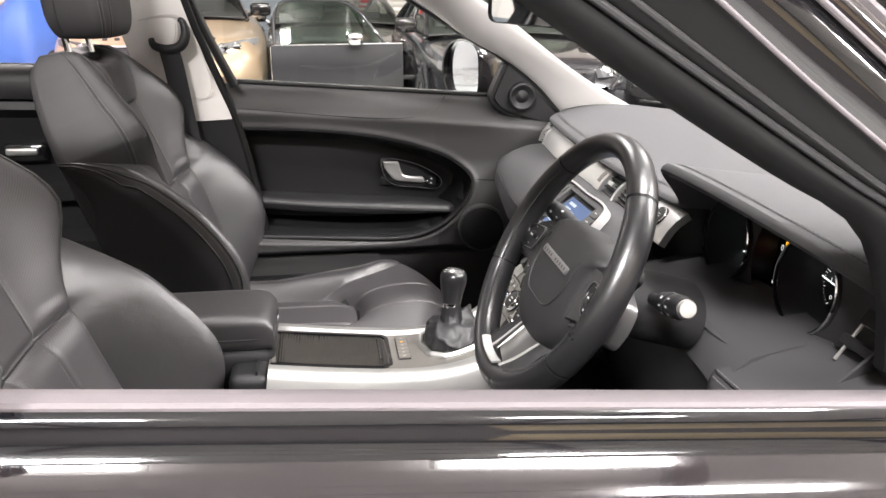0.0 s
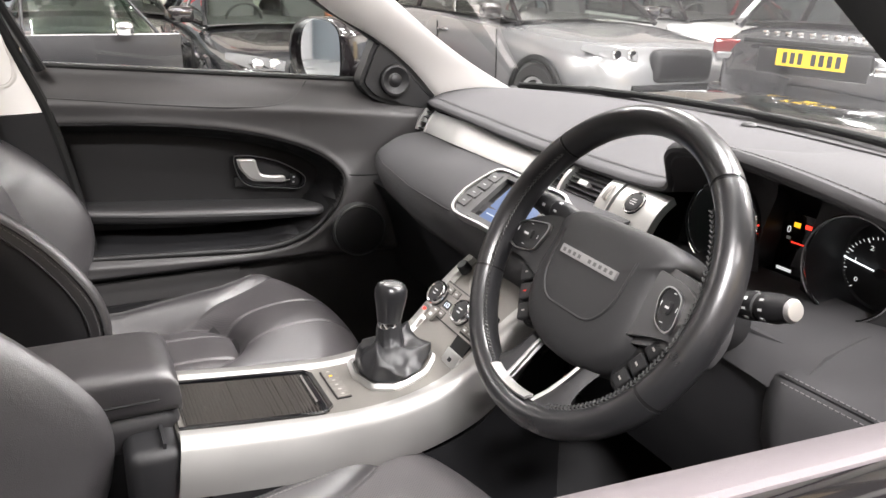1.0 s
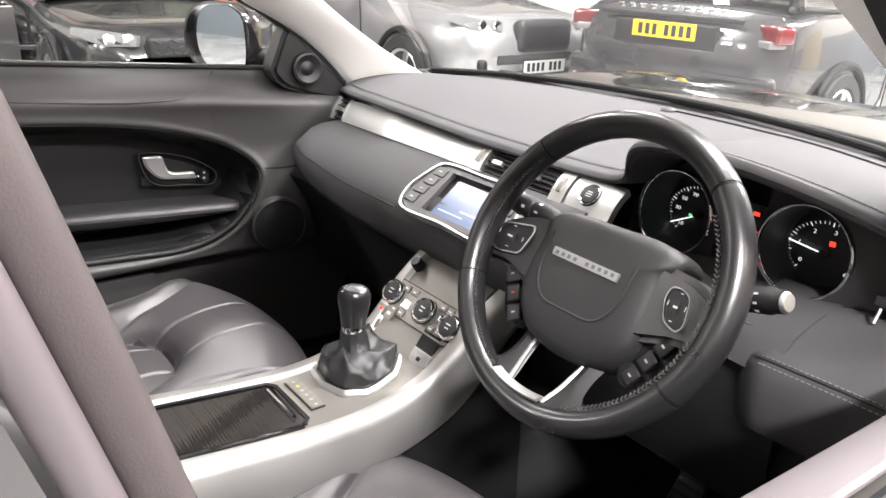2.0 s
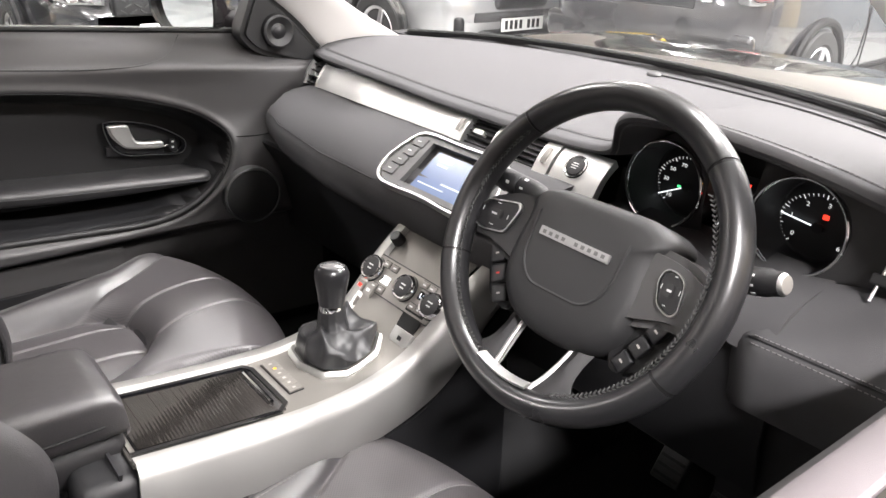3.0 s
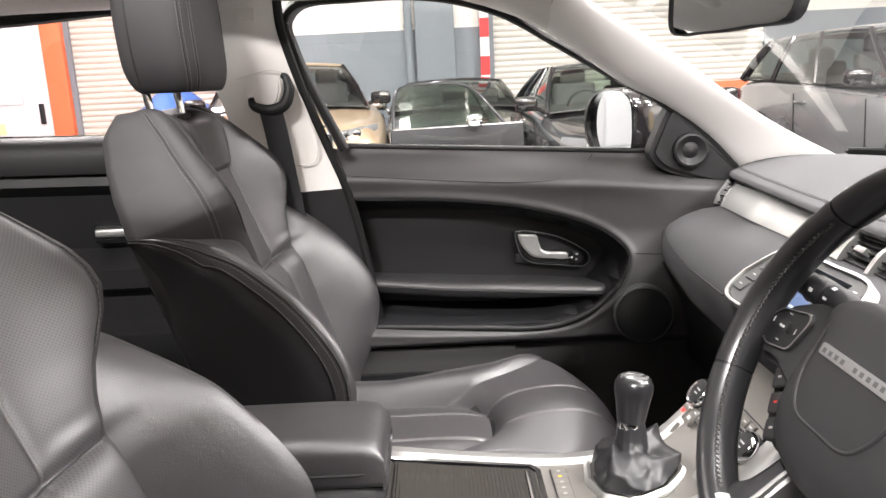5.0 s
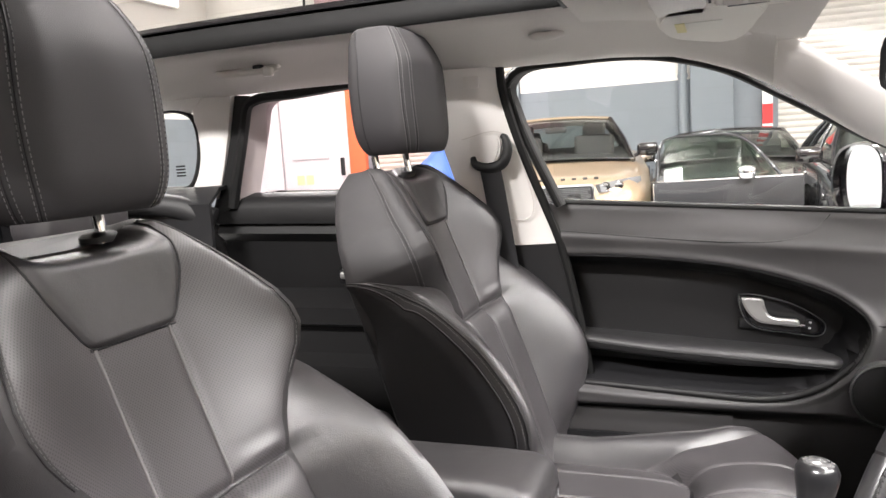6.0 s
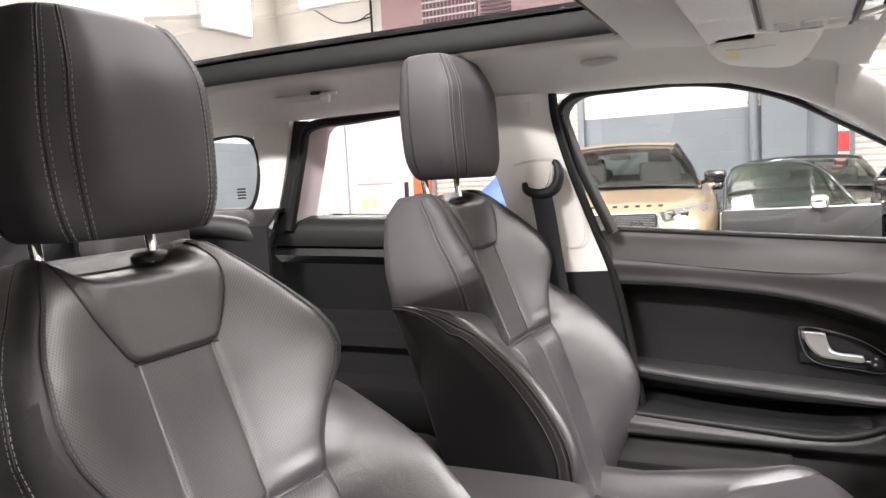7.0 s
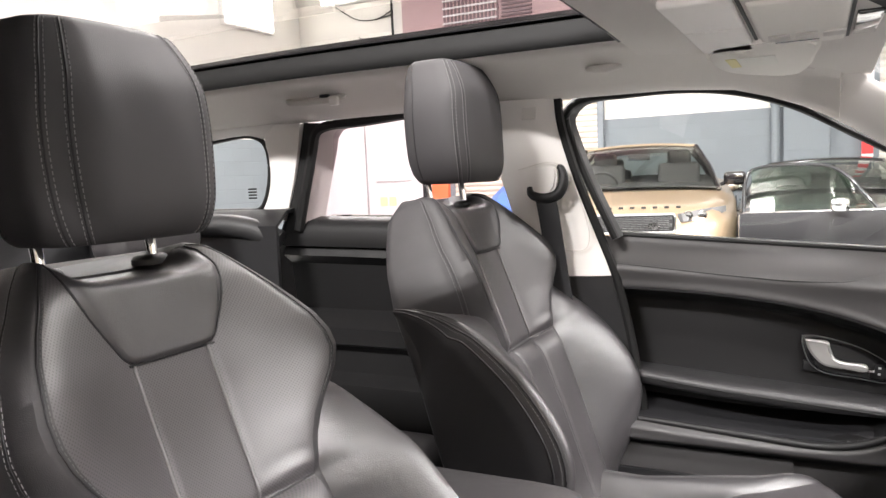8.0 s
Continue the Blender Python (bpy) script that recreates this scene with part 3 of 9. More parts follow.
lone("car_floor", span(-2.0, 0.75, -0.74, 0.80, 0.22, 0.30), CARPET, "black carpeted car floor", "car floor", kind="structure")
lone("bulkhead", join(span(0.62, 0.70, -0.74, 0.80, 0.28, 0.98), span(-0.1, 0.62, -0.76, -0.70, 0.28, 0.62), span(0.12, 0.62, 0.70, 0.77, 0.28, 0.90)), CARPET,
     "black carpeted footwell bulkhead", "bulkhead", kind="structure")
lone("centre_tunnel", span(-1.2, 0.62, -0.13, 0.03, 0.28, 0.52, 0.03), CARPET, "black carpeted centre tunnel", "tunnel", kind="structure")

# windscreen
WS_LOW = [(0.54, -0.57, 1.008), (0.625, -0.40, 1.014), (0.672, -0.2, 1.019), (0.683, 0.02, 1.021), (0.672, 0.24, 1.019), (0.625, 0.44, 1.014), (0.535, 0.61, 1.008)]
WS_TOP = [(-0.035, -0.53, 1.352), (-0.025, -0.2, 1.380), (-0.025, 0.02, 1.385), (-0.025, 0.24, 1.380), (-0.035, 0.57, 1.352)]
lo, hi = spline(WS_LOW, 25), spline(WS_TOP, 25)
P = np.array([lo * (1 - s) + hi * s + np.array((0.03, 0, 0.03)) * math.sin(math.pi * s) for s in np.linspace(-0.06, 1, 14)])
ws = thing("window_1", "clear laminated windscreen with a black lower border", "windscreen", (0.3, 0.02, 1.0), kind="structure")
pane = part("pane", sheet(P), SCREEN_GLASS, ws)
pane.visible_shadow = False
band = np.array([lo * (1 - s) + hi * s + np.array((0.03, 0, 0.03)) * math.sin(math.pi * max(s, 0)) - np.array((0.004, 0, 0.004)) for s in (-0.07, -0.04, -0.01, 0.008)])
part("border", sheet(band), DASH, ws, "grey dashboard edge under the glass")
part("lower_seal", tube([q + np.array((0.004, 0, 0.002)) for q in lo], 0.0045, 8), RUBBER, ws, "thin black lower seal")
part("cowl", slab(np.array([lo + np.array((dx, 0, dz)) for dx, dz in ((0.008, -0.006), (0.035, -0.014), (0.075, -0.024), (0.115, -0.036))]), 0.01), COWL, ws, "grey plastic scuttle panel")
for y0, y1 in ((-0.5, 0.05), (0.0, 0.5)):
    part("wiper", tube(spline([(0.775 - 0.25 * y0 * y0, y0, 0.998), (0.755, (y0 + y1) / 2, 1.004), (0.725 - 0.25 * y1 * y1, y1, 1.010)], 10), 0.006, 8), RUBBER, ws, "black wiper blade")

# bonnet
rows = []
for x, z, hw in ((0.80, 0.980, 0.76), (0.92, 0.979, 0.77), (1.1, 0.972, 0.77), (1.3, 0.957, 0.75), (1.44, 0.930, 0.72), (1.54, 0.87, 0.67), (1.57, 0.78, 0.64)):
    rows.append([(x - 0.05 * u * u, MID + hw * u, z - 0.05 * abs(u) ** 3 + 0.012 * math.exp(-((abs(u) - 0.62) / 0.1) ** 2)) for u in np.linspace(-1, 1, 33)])
lone("bonnet", slab(np.array(rows), -0.02), PAINT_BLACK, "glossy black car bonnet with raised shoulders", "bonnet", kind="structure")

# A pillars: inner trims, outer panels
A_WIN = [(-0.16, 0.60, 1.335), (-0.03, 0.63, 1.255), (0.083, 0.66, 1.178), (0.195, 0.675, 1.112), (0.284, 0.68, 1.045), (0.36, 0.685, 0.965)]
A_SCR = [(-0.06, 0.555, 1.36), (0.068, 0.575, 1.28), (0.18, 0.59, 1.212), (0.30, 0.60, 1.125), (0.40, 0.60, 1.06), (0.52, 0.595, 0.995)]
lone("pillar_a_left", strip(A_WIN, A_SCR, 22, 0.03, 0.022, (-0.25, -0.7, 0.4)), PILLAR, "pale fabric-covered windscreen pillar trim", "pillar trim", kind="structure")
lone("pillar_a_right", strip(both(A_WIN), both(A_SCR), 22, 0.03, 0.018, (-0.35, 0.8, 0.25)), PILLAR, "pale fabric-covered windscreen pillar trim", "pillar trim", kind="structure")


def d_line(y, *xz):
    return [(x, y, z) for x, z in xz]


pa = thing("pillar_a_outer", "glossy black outer windscreen pillar with rubber door seal", "pillar", (0.1, -0.7, 1.0), kind="structure")
E0 = d_line(-0.665, (-0.20, 1.325), (-0.118, 1.270), (0.0175, 1.1856), (0.108, 1.133), (0.198, 1.080), (0.236, 1.005), (0.25, 0.935))
E1 = d_line(-0.685, (-0.17, 1.33), (-0.078, 1.272), (0.055, 1.191), (0.146, 1.136), (0.236, 1.080), (0.278, 1.012), (0.33, 0.945))
E2 = d_line(-0.700, (-0.10, 1.345), (-0.012, 1.290), (0.10, 1.210), (0.195, 1.145), (0.285, 1.082), (0.34, 1.022), (0.40, 0.955))
E3 = d_line(-0.69, (-0.04, 1.355), (0.06, 1.295), (0.19, 1.206), (0.34, 1.100), (0.50, 0.975))
E4 = d_line(-0.655, (0.0, 1.365), (0.12, 1.295), (0.25, 1.206), (0.42, 1.088), (0.56, 0.985))
part("seal", strip(E0, E1, 20, 0.02, 0.012, (-0.2, -0.9, 0.2)), RUBBER, pa, "black rubber door seal")
part("door_frame_strip", strip(E1, E2, 20, 0.015, 0.006, (-0.1, -0.95, 0.2)), FRAME_BLACK, pa, "dark satin door frame")
part("gloss_panel", strip(E2, E3, 20, 0.012, 0.008, (0.1, -0.95, 0.25)), GLOSS, pa, "gloss black panel")
part("outer_panel", strip(np.array(E3) + (0.008, 0, 0.006), E4, 20, 0.012, 0.010, (0.25, -0.85, 0.4)), PAINT_BLACK, pa, "black painted pillar")
mid_ = lambda t: np.array(E1) * (1 - t) + np.array(E2) * t + (0, -0.006, 0.002)
part("seal_lip", tube(spline(mid_(0.02), 24), 0.0035, 8), SHROUD, pa, "grey rubber lip")
part("seal_lip", tube(spline(mid_(0.30), 24), 0.0030, 8), SHROUD, pa, "grey rubber lip")
part("bright_line", tube(spline(mid_(0.97), 24), 0.0022, 8), SEAL, pa, "thin pale trim line")
part("bright_line", tube(spline(np.array(E3) + (0.004, -0.004, 0.003), 24), 0.0030, 8), SEAL, pa, "thin pale trim line")
part("edge_moulding", tube(spline(np.array(E4) + (0.006, 0, 0.004), 24), 0.006, 8), SEAL, pa, "grey edge moulding")

# B pillar beside the driver's window, seen from the open window
pb = thing("pillar_b_right", "glossy black door pillar beside the open window", "pillar", (-0.6, -0.72, 0.9), kind="structure")
B_EDGE = np.array([(-0.5856, -0.705, 1.37), (-0.5539, -0.750, 1.25), (-0.5185, -0.755, 1.116), (-0.4931, -0.757, 1.02)])
B_MID, B_PALE = B_EDGE + (-0.0098, -0.002, 0), B_EDGE + (-0.0185, -0.004, 0)
B_REAR = B_EDGE + (-0.15, -0.012, 0)
part("channel", strip(B_EDGE, B_MID, 16, 0.010, 0.003, (0.5, -0.8, 0.1)), mat("channel_felt", (0.036, 0.028, 0.028), 0.7, bump=0.12, bump_scale=1500, stain=0.12), pb, "mauve-brown felt window channel")
part("channel_lip", strip(B_MID - (0.0005, 0.002, 0), B_PALE, 16, 0.008, 0.003, (0.1, -1, 0.1)), mat("channel_lip", (0.075, 0.063, 0.068), 0.5, stain=0.08), pb, "pale rubber channel lip")
part("gloss_cover", strip(B_PALE - (0.002, 0.001, 0), B_REAR, 16, 0.012, 0.006, (0.1, -1, 0.1)), GLOSS, pb, "gloss black cover")
part("inner_trim", strip([(-0.60, -0.62, 1.36), (-0.56, -0.66, 1.15), (-0.54, -0.68, 0.5)], [(-0.76, -0.60, 1.36), (-0.72, -0.65, 1.15), (-0.70, -0.67, 0.5)], 12, 0.02, 0.01, (0, 1, 0)), PILLAR, pb)

# driver's door, window lowered
XD1 = 0.62
door_prof = [(-0.757, 0.944), (-0.775, 0.936), (-0.795, 0.922), (-0.815, 0.895), (-0.832, 0.85), (-0.845, 0.78), (-0.853, 0.66), (-0.85, 0.5), (-0.83, 0.35), (-0.80, 0.25)]
xs = np.linspace(-2.0, XD1 + 0.3, 30)


def belt_drop(x):
    return -0.083 * (x + 0.19)


dd = thing("driver_door", "black painted driver's door with its window lowered", "car door", (-0.1, -0.8, 0.3))
part("outer_panel", slab(np.array([[(x, y + 0.03 * max(x - 0.3, 0) ** 2, z + belt_drop(x) * max(0, (z - 0.3) / 0.64)) for y, z in door_prof] for x in xs]), -0.012), PAINT_BLACK, dd, "glossy black door skin")
part("gloss_strip", slab(np.array([[(x, y, z + belt_drop(x)) for y, z in ((-0.7365, 0.974), (-0.742, 0.970), (-0.7455, 0.960), (-0.749, 0.951), (-0.755, 0.9455), (-0.758, 0.9405))] for x in xs]), -0.006), GLOSS, dd, "gloss black waist strip")
part("waist_seal", slab(np.array([[(x, y, z + belt_drop(x)) for y, z in ((-0.697, 0.955), (-0.699, 0.969), (-0.705, 0.9745), (-0.72, 0.9775), (-0.732, 0.9785), (-0.7355, 0.976), (-0.7365, 0.968))] for x in xs]), -0.004), SEAL, dd, "grey flocked waist seal")
part("inner_panel", slab(np.array([[(x, y, z + belt_drop(x)) for y, z in ((-0.696, 0.956), (-0.68, 0.94), (-0.665, 0.88), (-0.66, 0.7), (-0.67, 0.45), (-0.70, 0.3))] for x in xs[6:]]), 0.02), DOORSKIN, dd, "dark leather inner door panel")

# ---------------------------------------------------------------- roof
SUN_Y, SUN_X0, SUN_X1 = 0.42, -1.62, -0.40


def roof_z(x, y):
    v = (y - MID) / 0.6
    return 1.455 - 0.022 * v * v - 0.06 * np.clip((x + 0.42) / 0.36, 0, 1) ** 2 - 0.03 * np.clip((-x - 1.0) / 1.0, 0, 1) ** 2


def roof_patch(x0, x1, y0, y1, n, k):
    return [[(x, y, float(roof_z(x, y))) for y in np.linspace(y0, y1, k)] for x in np.linspace(x0, x1, n)]


roof = thing("headlining", "pale grey fabric roof lining round a large glass sunroof", "headlining", (-0.8, 0.02, 1.4), kind="structure")
side_l = []
for x in np.linspace(-2.0, -0.06, 34):
    z = float(roof_z(x, SUN_Y))
    rail = float(np.interp(x, [-0.36, -0.24, -0.14, -0.06], [1.352, 1.343, 1.314, 1.272])) - 0.02 * max(0, (-x - 1.0)) ** 2
    side_l.append([(x, SUN_Y + 0.012, z - 0.022), (x, SUN_Y + 0.02, z - 0.03), (x, 0.47, z - 0.034), (x, 0.52, z - 0.045),
                   (x, 0.565, z - 0.062), (x, 0.60, rail + 0.012), (x, 0.622, rail), (x, 0.648, rail - 0.004), (x, 0.67, rail + 0.01)])
side_l = np.array(side_l)
part("side_lining", slab(side_l, -0.012), LINING, roof)
part("side_lining", slab(both(side_l), 0.012), LINING, roof)
front = np.array(roof_patch(SUN_X1 + 0.012, -0.012, MID - 0.62, MID + 0.62, 18, 26))
front[:, :, 2] -= 0.026 * (1 - smooth_step(0.9, 1.0, np.abs((front[:, :, 1] - MID) / 0.62)))
part("front_lining", slab(front, 0.012), LINING, roof)
part("rear_lining", slab(np.array(roof_patch(-2.0, SUN_X0 - 0.01, MID - 0.6, MID + 0.6, 8, 20)), 0.012), LINING, roof)
sf = thing("sunroof", "large tinted glass sunroof with a black frame", "sunroof", (-1.0, 0.02, 1.45), kind="structure")
gl = part("pane", sheet(np.array(roof_patch(SUN_X0 - 0.03, SUN_X1 + 0.03, MID - 0.47, MID + 0.47, 18, 14)) + (0, 0, 0.035)), ROOFGLASS, sf, "lightly tinted roof glass")
for s in (1, -1):
    yy = MID + s * (SUN_Y - MID)
    rail = np.array([[(x, yy + s * dy, float(roof_z(x, yy)) + dz) for dy, dz in ((0.014, -0.024), (0.004, -0.024), (0.002, -0.018), (0.006, 0.004), (0.014, 0.022), (0.045, 0.03))] for x in np.linspace(SUN_X0 - 0.02, SUN_X1 + 0.006, 20)])
    part("side_frame", slab(rail, 0.004), FRAME_BLACK, sf, "black sunroof edge")
fe = np.array([[(SUN_X1 + dx, y, float(roof_z(SUN_X1, y)) + dz) for dx, dz in ((0.014, -0.024), (-0.004, -0.024), (-0.010, -0.016), (-0.012, 0.012), (0.03, 0.03))] for y in np.linspace(MID - 0.41, MID + 0.41, 16)])
part("front_frame", slab(fe, 0.004), FRAME_BLACK, sf, "black sunroof edge")
for y0, y1 in ((0.432, 0.475), (-0.435, -0.392)):
    part("black_border", slab(np.array(roof_patch(SUN_X0 - 0.03, SUN_X1 + 0.03, y0, y1, 18, 4)) + (0, 0, 0.031), 0.002), FRAME_BLACK, sf, "black printed glass border")
part("black_border", slab(np.array(roof_patch(SUN_X1 - 0.03, SUN_X1 + 0.035, -0.36, 0.40, 4, 18)) + (0, 0, 0.031), 0.002), FRAME_BLACK, sf, "black printed glass border")
# outer roof skin
for nm, a in (("roof_skin", (-2.0, -0.05, 0.47, 0.66)), ("roof_skin", (-2.0, -0.05, -0.62, -0.43)), ("roof_skin", (-0.36, -0.05, -0.43, 0.47))):
    lone(nm, slab(np.array(roof_patch(*a, 14, 8)) + (0, 0, 0.05), 0.01), PAINT_BLACK, "black painted car roof panel", "car roof", kind="structure")


def closed_spline(poly, n):
    p = [(x, z, 0) for x, z in poly]
    return spline(np.array(p + [p[0]]), n + 1)[:-1, :2]


# ---------------------------------------------------------------- dashboard
LIP = [(-0.72, 0.34, 0.950), (-0.64, 0.30, 0.985), (-0.58, 0.25, 1.020), (-0.52, 0.205, 1.048), (-0.45, 0.175, 1.066), (-0.38, 0.163, 1.072),
       (-0.31, 0.178, 1.062), (-0.278, 0.198, 1.045), (-0.255, 0.225, 1.020), (-0.238, 0.245, 0.997), (-0.21, 0.254, 0.985), (0.05, 0.248, 0.982),
       (0.36, 0.262, 0.986), (0.56, 0.29, 0.982), (0.67, 0.33, 0.972)]


LIP_CURVE = spline(np.array(LIP), 240)


def lip(y):
    return np.array([np.interp(y, LIP_CURVE[:, 0], LIP_CURVE[:, c]) for c in (1, 2)])


def screen_base(y):
    v = (y - MID) / 0.58
    return np.array((0.678 - 0.145 * abs(v) ** 2.6, 1.007 - 0.006 * v * v))


dash = thing("dashboard", "dark grey leather dashboard with silver band and stitched edges", "dashboard", (0.3, 0.0, 0.6))
ys = np.concatenate([np.linspace(-0.70, -0.20, 60), np.linspace(-0.19, 0.67, 50)])
top = []
for y in ys:
    x0, z0 = lip(y)
    xb, zb = screen_base(y)
    row = [(xb + 0.03, y, zb - 0.02)]
    for s in np.linspace(0, 1, 12):
        x = xb + (x0 - xb) * s
        z = zb + (z0 - zb) * s ** 1.6 + 0.008 * math.sin(math.pi * s)
        row.append((x, y, z))
    row += [(x0 - 0.005, y, z0 - 0.003), (x0 - 0.007, y, z0 - 0.008), (x0 - 0.004, y, z0 - 0.013), (x0 + 0.012, y, z0 - 0.017)]
    top.append(row)
top = np.array(top)
part("top_pad", slab(top, 0.006), DASH, dash, "matt dark grey leather top")


def dash_top(y, d, up=0.0006):
    """A point on the top pad, d behind its front lip."""
    x0, z0 = lip(y)
    xb, zb = screen_base(y)
    s = 1 - d / (xb - x0)
    return (xb + (x0 - xb) * s, y, zb + (z0 - zb) * s ** 1.6 + 0.008 * math.sin(math.pi * s) + up)


part("stitching", stitches([dash_top(y, 0.014) for y in np.linspace(-0.66, 0.62, 260)], r=0.00045), THREAD_DARK, dash, "grey stitched seam")
part("stitching", stitches([dash_top(y, 0.021) for y in np.linspace(-0.66, 0.62, 260)], r=0.00045), THREAD_DARK, dash, "grey stitched seam")
part("seam", tube([dash_top(y, 0.0175, 0.0) for y in np.linspace(-0.66, 0.62, 200)], 0.0008, 6), PLASTIC, dash)
# defroster slot along the glass
part("defroster", slab(np.array([[dash_top(y, screen_base(y)[0] - lip(y)[0] - d, 0.0030) for d in (0.030, 0.037, 0.044, 0.050)] for y in np.linspace(-0.47, 0.0, 40)]), 0.003), SHROUD, dash, "slim defroster vent")
part("sun_sensor", moved(lathe([(0.0, 0.0055), (0.008, 0.005), (0.012, 0.003), (0.014, 0.0), (0.0, 0.0)], 24), Matrix.Translation((0.619, -0.022, 1.0115))), SHROUD, dash, "small black sensor dome")


def face(y):
    """Top and bottom of the silver band at y."""
    k = lerp_keys([(-0.24, 0.258, 0.964, 0.222, 0.925), (0.05, 0.258, 0.964, 0.226, 0.930), (0.36, 0.272, 0.966, 0.240, 0.925), (0.66, 0.318, 0.950, 0.292, 0.905)], y)
    return np.array((k[0], y, k[1])), np.array((k[2], y, k[3]))


def band_grid(y0, y1, n, lift=0.0, s0=0.0, s1=1.0):
    rows = []
    for y in np.linspace(y0, y1, n):
        a, b = face(y)
        nrm = np.array((-(a[2] - b[2]), 0, a[0] - b[0]))
        nrm /= np.linalg.norm(nrm)
        rows.append([a * (1 - s) + b * s + nrm * (lift + 0.004 * math.sin(math.pi * s)) for s in np.linspace(s0, s1, 7)])
    return np.array(rows)


part("silver_band", slab(band_grid(0.072, 0.578, 30, 0.004), 0.008), SILVER, dash, "brushed satin aluminium band")
# centre and outer air vents
def vent(y0, y1, slats, nm):
    a0, b0 = face(y0)
    a1, b1 = face(y1)
    r = part(nm, slab(band_grid(y0, y1, 6, -0.035, 0.06, 0.94), 0.004), PLASTIC, dash, "black air vent")
    for k in range(slats):
        s = 0.1 + 0.8 * k / (slats - 1)
        g = band_grid(y0 + 0.002, y1 - 0.002, 8, 0.0, s - 0.02, s + 0.02)
        deep = g + np.array((0.022, 0, 0.006))
        part("slat", slab(np.concatenate([g[:, 2:5], deep[:, 2:5][:, ::-1]], axis=1), -0.0015), SHROUD, r)
    part("thumb_tab", slab(band_grid((y0 + y1) / 2 - 0.008, (y0 + y1) / 2 + 0.014, 4, 0.006, 0.44, 0.60), 0.010), SILVER, r, "silver thumb tab")
    return r


vent(-0.02, 0.042, 5, "air_vent")
vent(-0.118, -0.030, 6, "air_vent")
vent(0.584, 0.648, 4, "air_vent")
for y0, y1 in ((0.043, 0.071), (-0.146, -0.119), (-0.0295, -0.0215), (0.648, 0.656), (0.578, 0.584)):
    part("vent_trim", slab(band_grid(y0, y1, 4, 0.006, -0.03, 1.03), 0.016), SILVER, dash, "satin silver vent trim")
for y in (0.057, -0.133):
    part("thumb_wheel", slab(band_grid(y - 0.004, y + 0.004, 4, 0.0095, 0.25, 0.75), 0.008), CONSOLE, dash, "ribbed thumb wheel")
# start button panel
part("start_panel", slab(band_grid(-0.236, -0.150, 8, 0.004, -0.05, 1.15), 0.012), SILVER, dash, "satin silver button panel")
a, b = face(-0.187)
nrm = Vector((-(a[2] - b[2]), 0, a[0] - b[0])).normalized()
bt = plane_at(Vector((a + b) / 2) + nrm * 0.0082, (0, -1, 0), Vector(a - b)) @ Matrix.Diagonal((0.92, 0.92, 0.8, 1))
btn = part("start_button", moved(lathe([(0.0, 0.0035), (0.012, 0.0035), (0.0145, 0.0028), (0.0155, 0.0), (0.0165, 0.0015), (0.0185, 0.0015), (0.0195, -0.002), (0.0, -0.002)], 36), bt), PLASTIC, dash, "round black start button with silver ring")
part("ring", moved(lathe([(0.0158, 0.002), (0.0172, 0.0032), (0.0186, 0.002), (0.0158, 0.0019)], 36), bt), CHROME, btn, "thin chrome ring")
for dy, w in ((0.004, 0.010), (0.0, 0.013), (-0.004, 0.010)):
    part("printing", moved(box(w, 0.0014, 0.0006, at=(0, dy, 0.0038)), bt), GREY_PRINT, btn)

# lower passenger pad
def lower_pad_row(y):
    k = lerp_keys([(-0.24, 0.205, 0.918, 0.115, 0.862), (0.08, 0.212, 0.920, 0.108, 0.866), (0.30, 0.222, 0.915, 0.118, 0.862), (0.50, 0.255, 0.905, 0.145, 0.862), (0.60, 0.275, 0.898, 0.172, 0.865), (0.655, 0.292, 0.888, 0.225, 0.868)], y)
    xt, zt, xn, zn = k
    return [(xt + 0.02, y, zt + 0.006), (xt, y, zt + 0.004), ((xt * 2 + xn) / 3 - 0.006, y, (zt * 2 + zn) / 3 + 0.008), ((xt + 2 * xn) / 3 - 0.006, y, (zt + 2 * zn) / 3 + 0.008),
            (xn + 0.006, y, zn + 0.006), (xn - 0.003, y, zn - 0.006), (xn - 0.004, y, zn - 0.024), (xn + 0.006, y, zn - 0.048), (xn + 0.026, y, zn - 0.072), (xn + 0.11, y, zn - 0.092)]


yy = np.concatenate([np.linspace(-0.20, 0.50, 36), np.linspace(0.52, 0.655, 14)])
pad = np.array([lower_pad_row(y) for y in yy])
n_end = pad[-1].mean(0)
pad = np.concatenate([pad] + [[n_end + (pad[-1] - n_end) * math.cos(q) + (0.012 * math.sin(q), 0.024 * math.sin(q), 0)] for q in (0.35, 0.65, 0.95, 1.2, 1.4, 1.52)])
part("lower_pad", slab(pad, -0.006), DASH, dash, "padded dark leather lower dashboard")
part("seam", tube(np.array([np.array(lower_pad_row(y)[5]) * 0.4 + np.array(lower_pad_row(y)[4]) * 0.6 + (-0.0062, 0, 0.0025) for y in np.linspace(0.12, 0.64, 60)]), 0.0012, 6), PLASTIC, dash)
part("glovebox_lid", slab(np.array([[(x + 0.0, y, z) for x, z in ((0.19, 0.79), (0.215, 0.74), (0.235, 0.66), (0.25, 0.58), (0.30, 0.55))] for y in np.linspace(0.07, 0.66, 16)]), -0.01), PLASTIC, dash, "black glovebox lid")

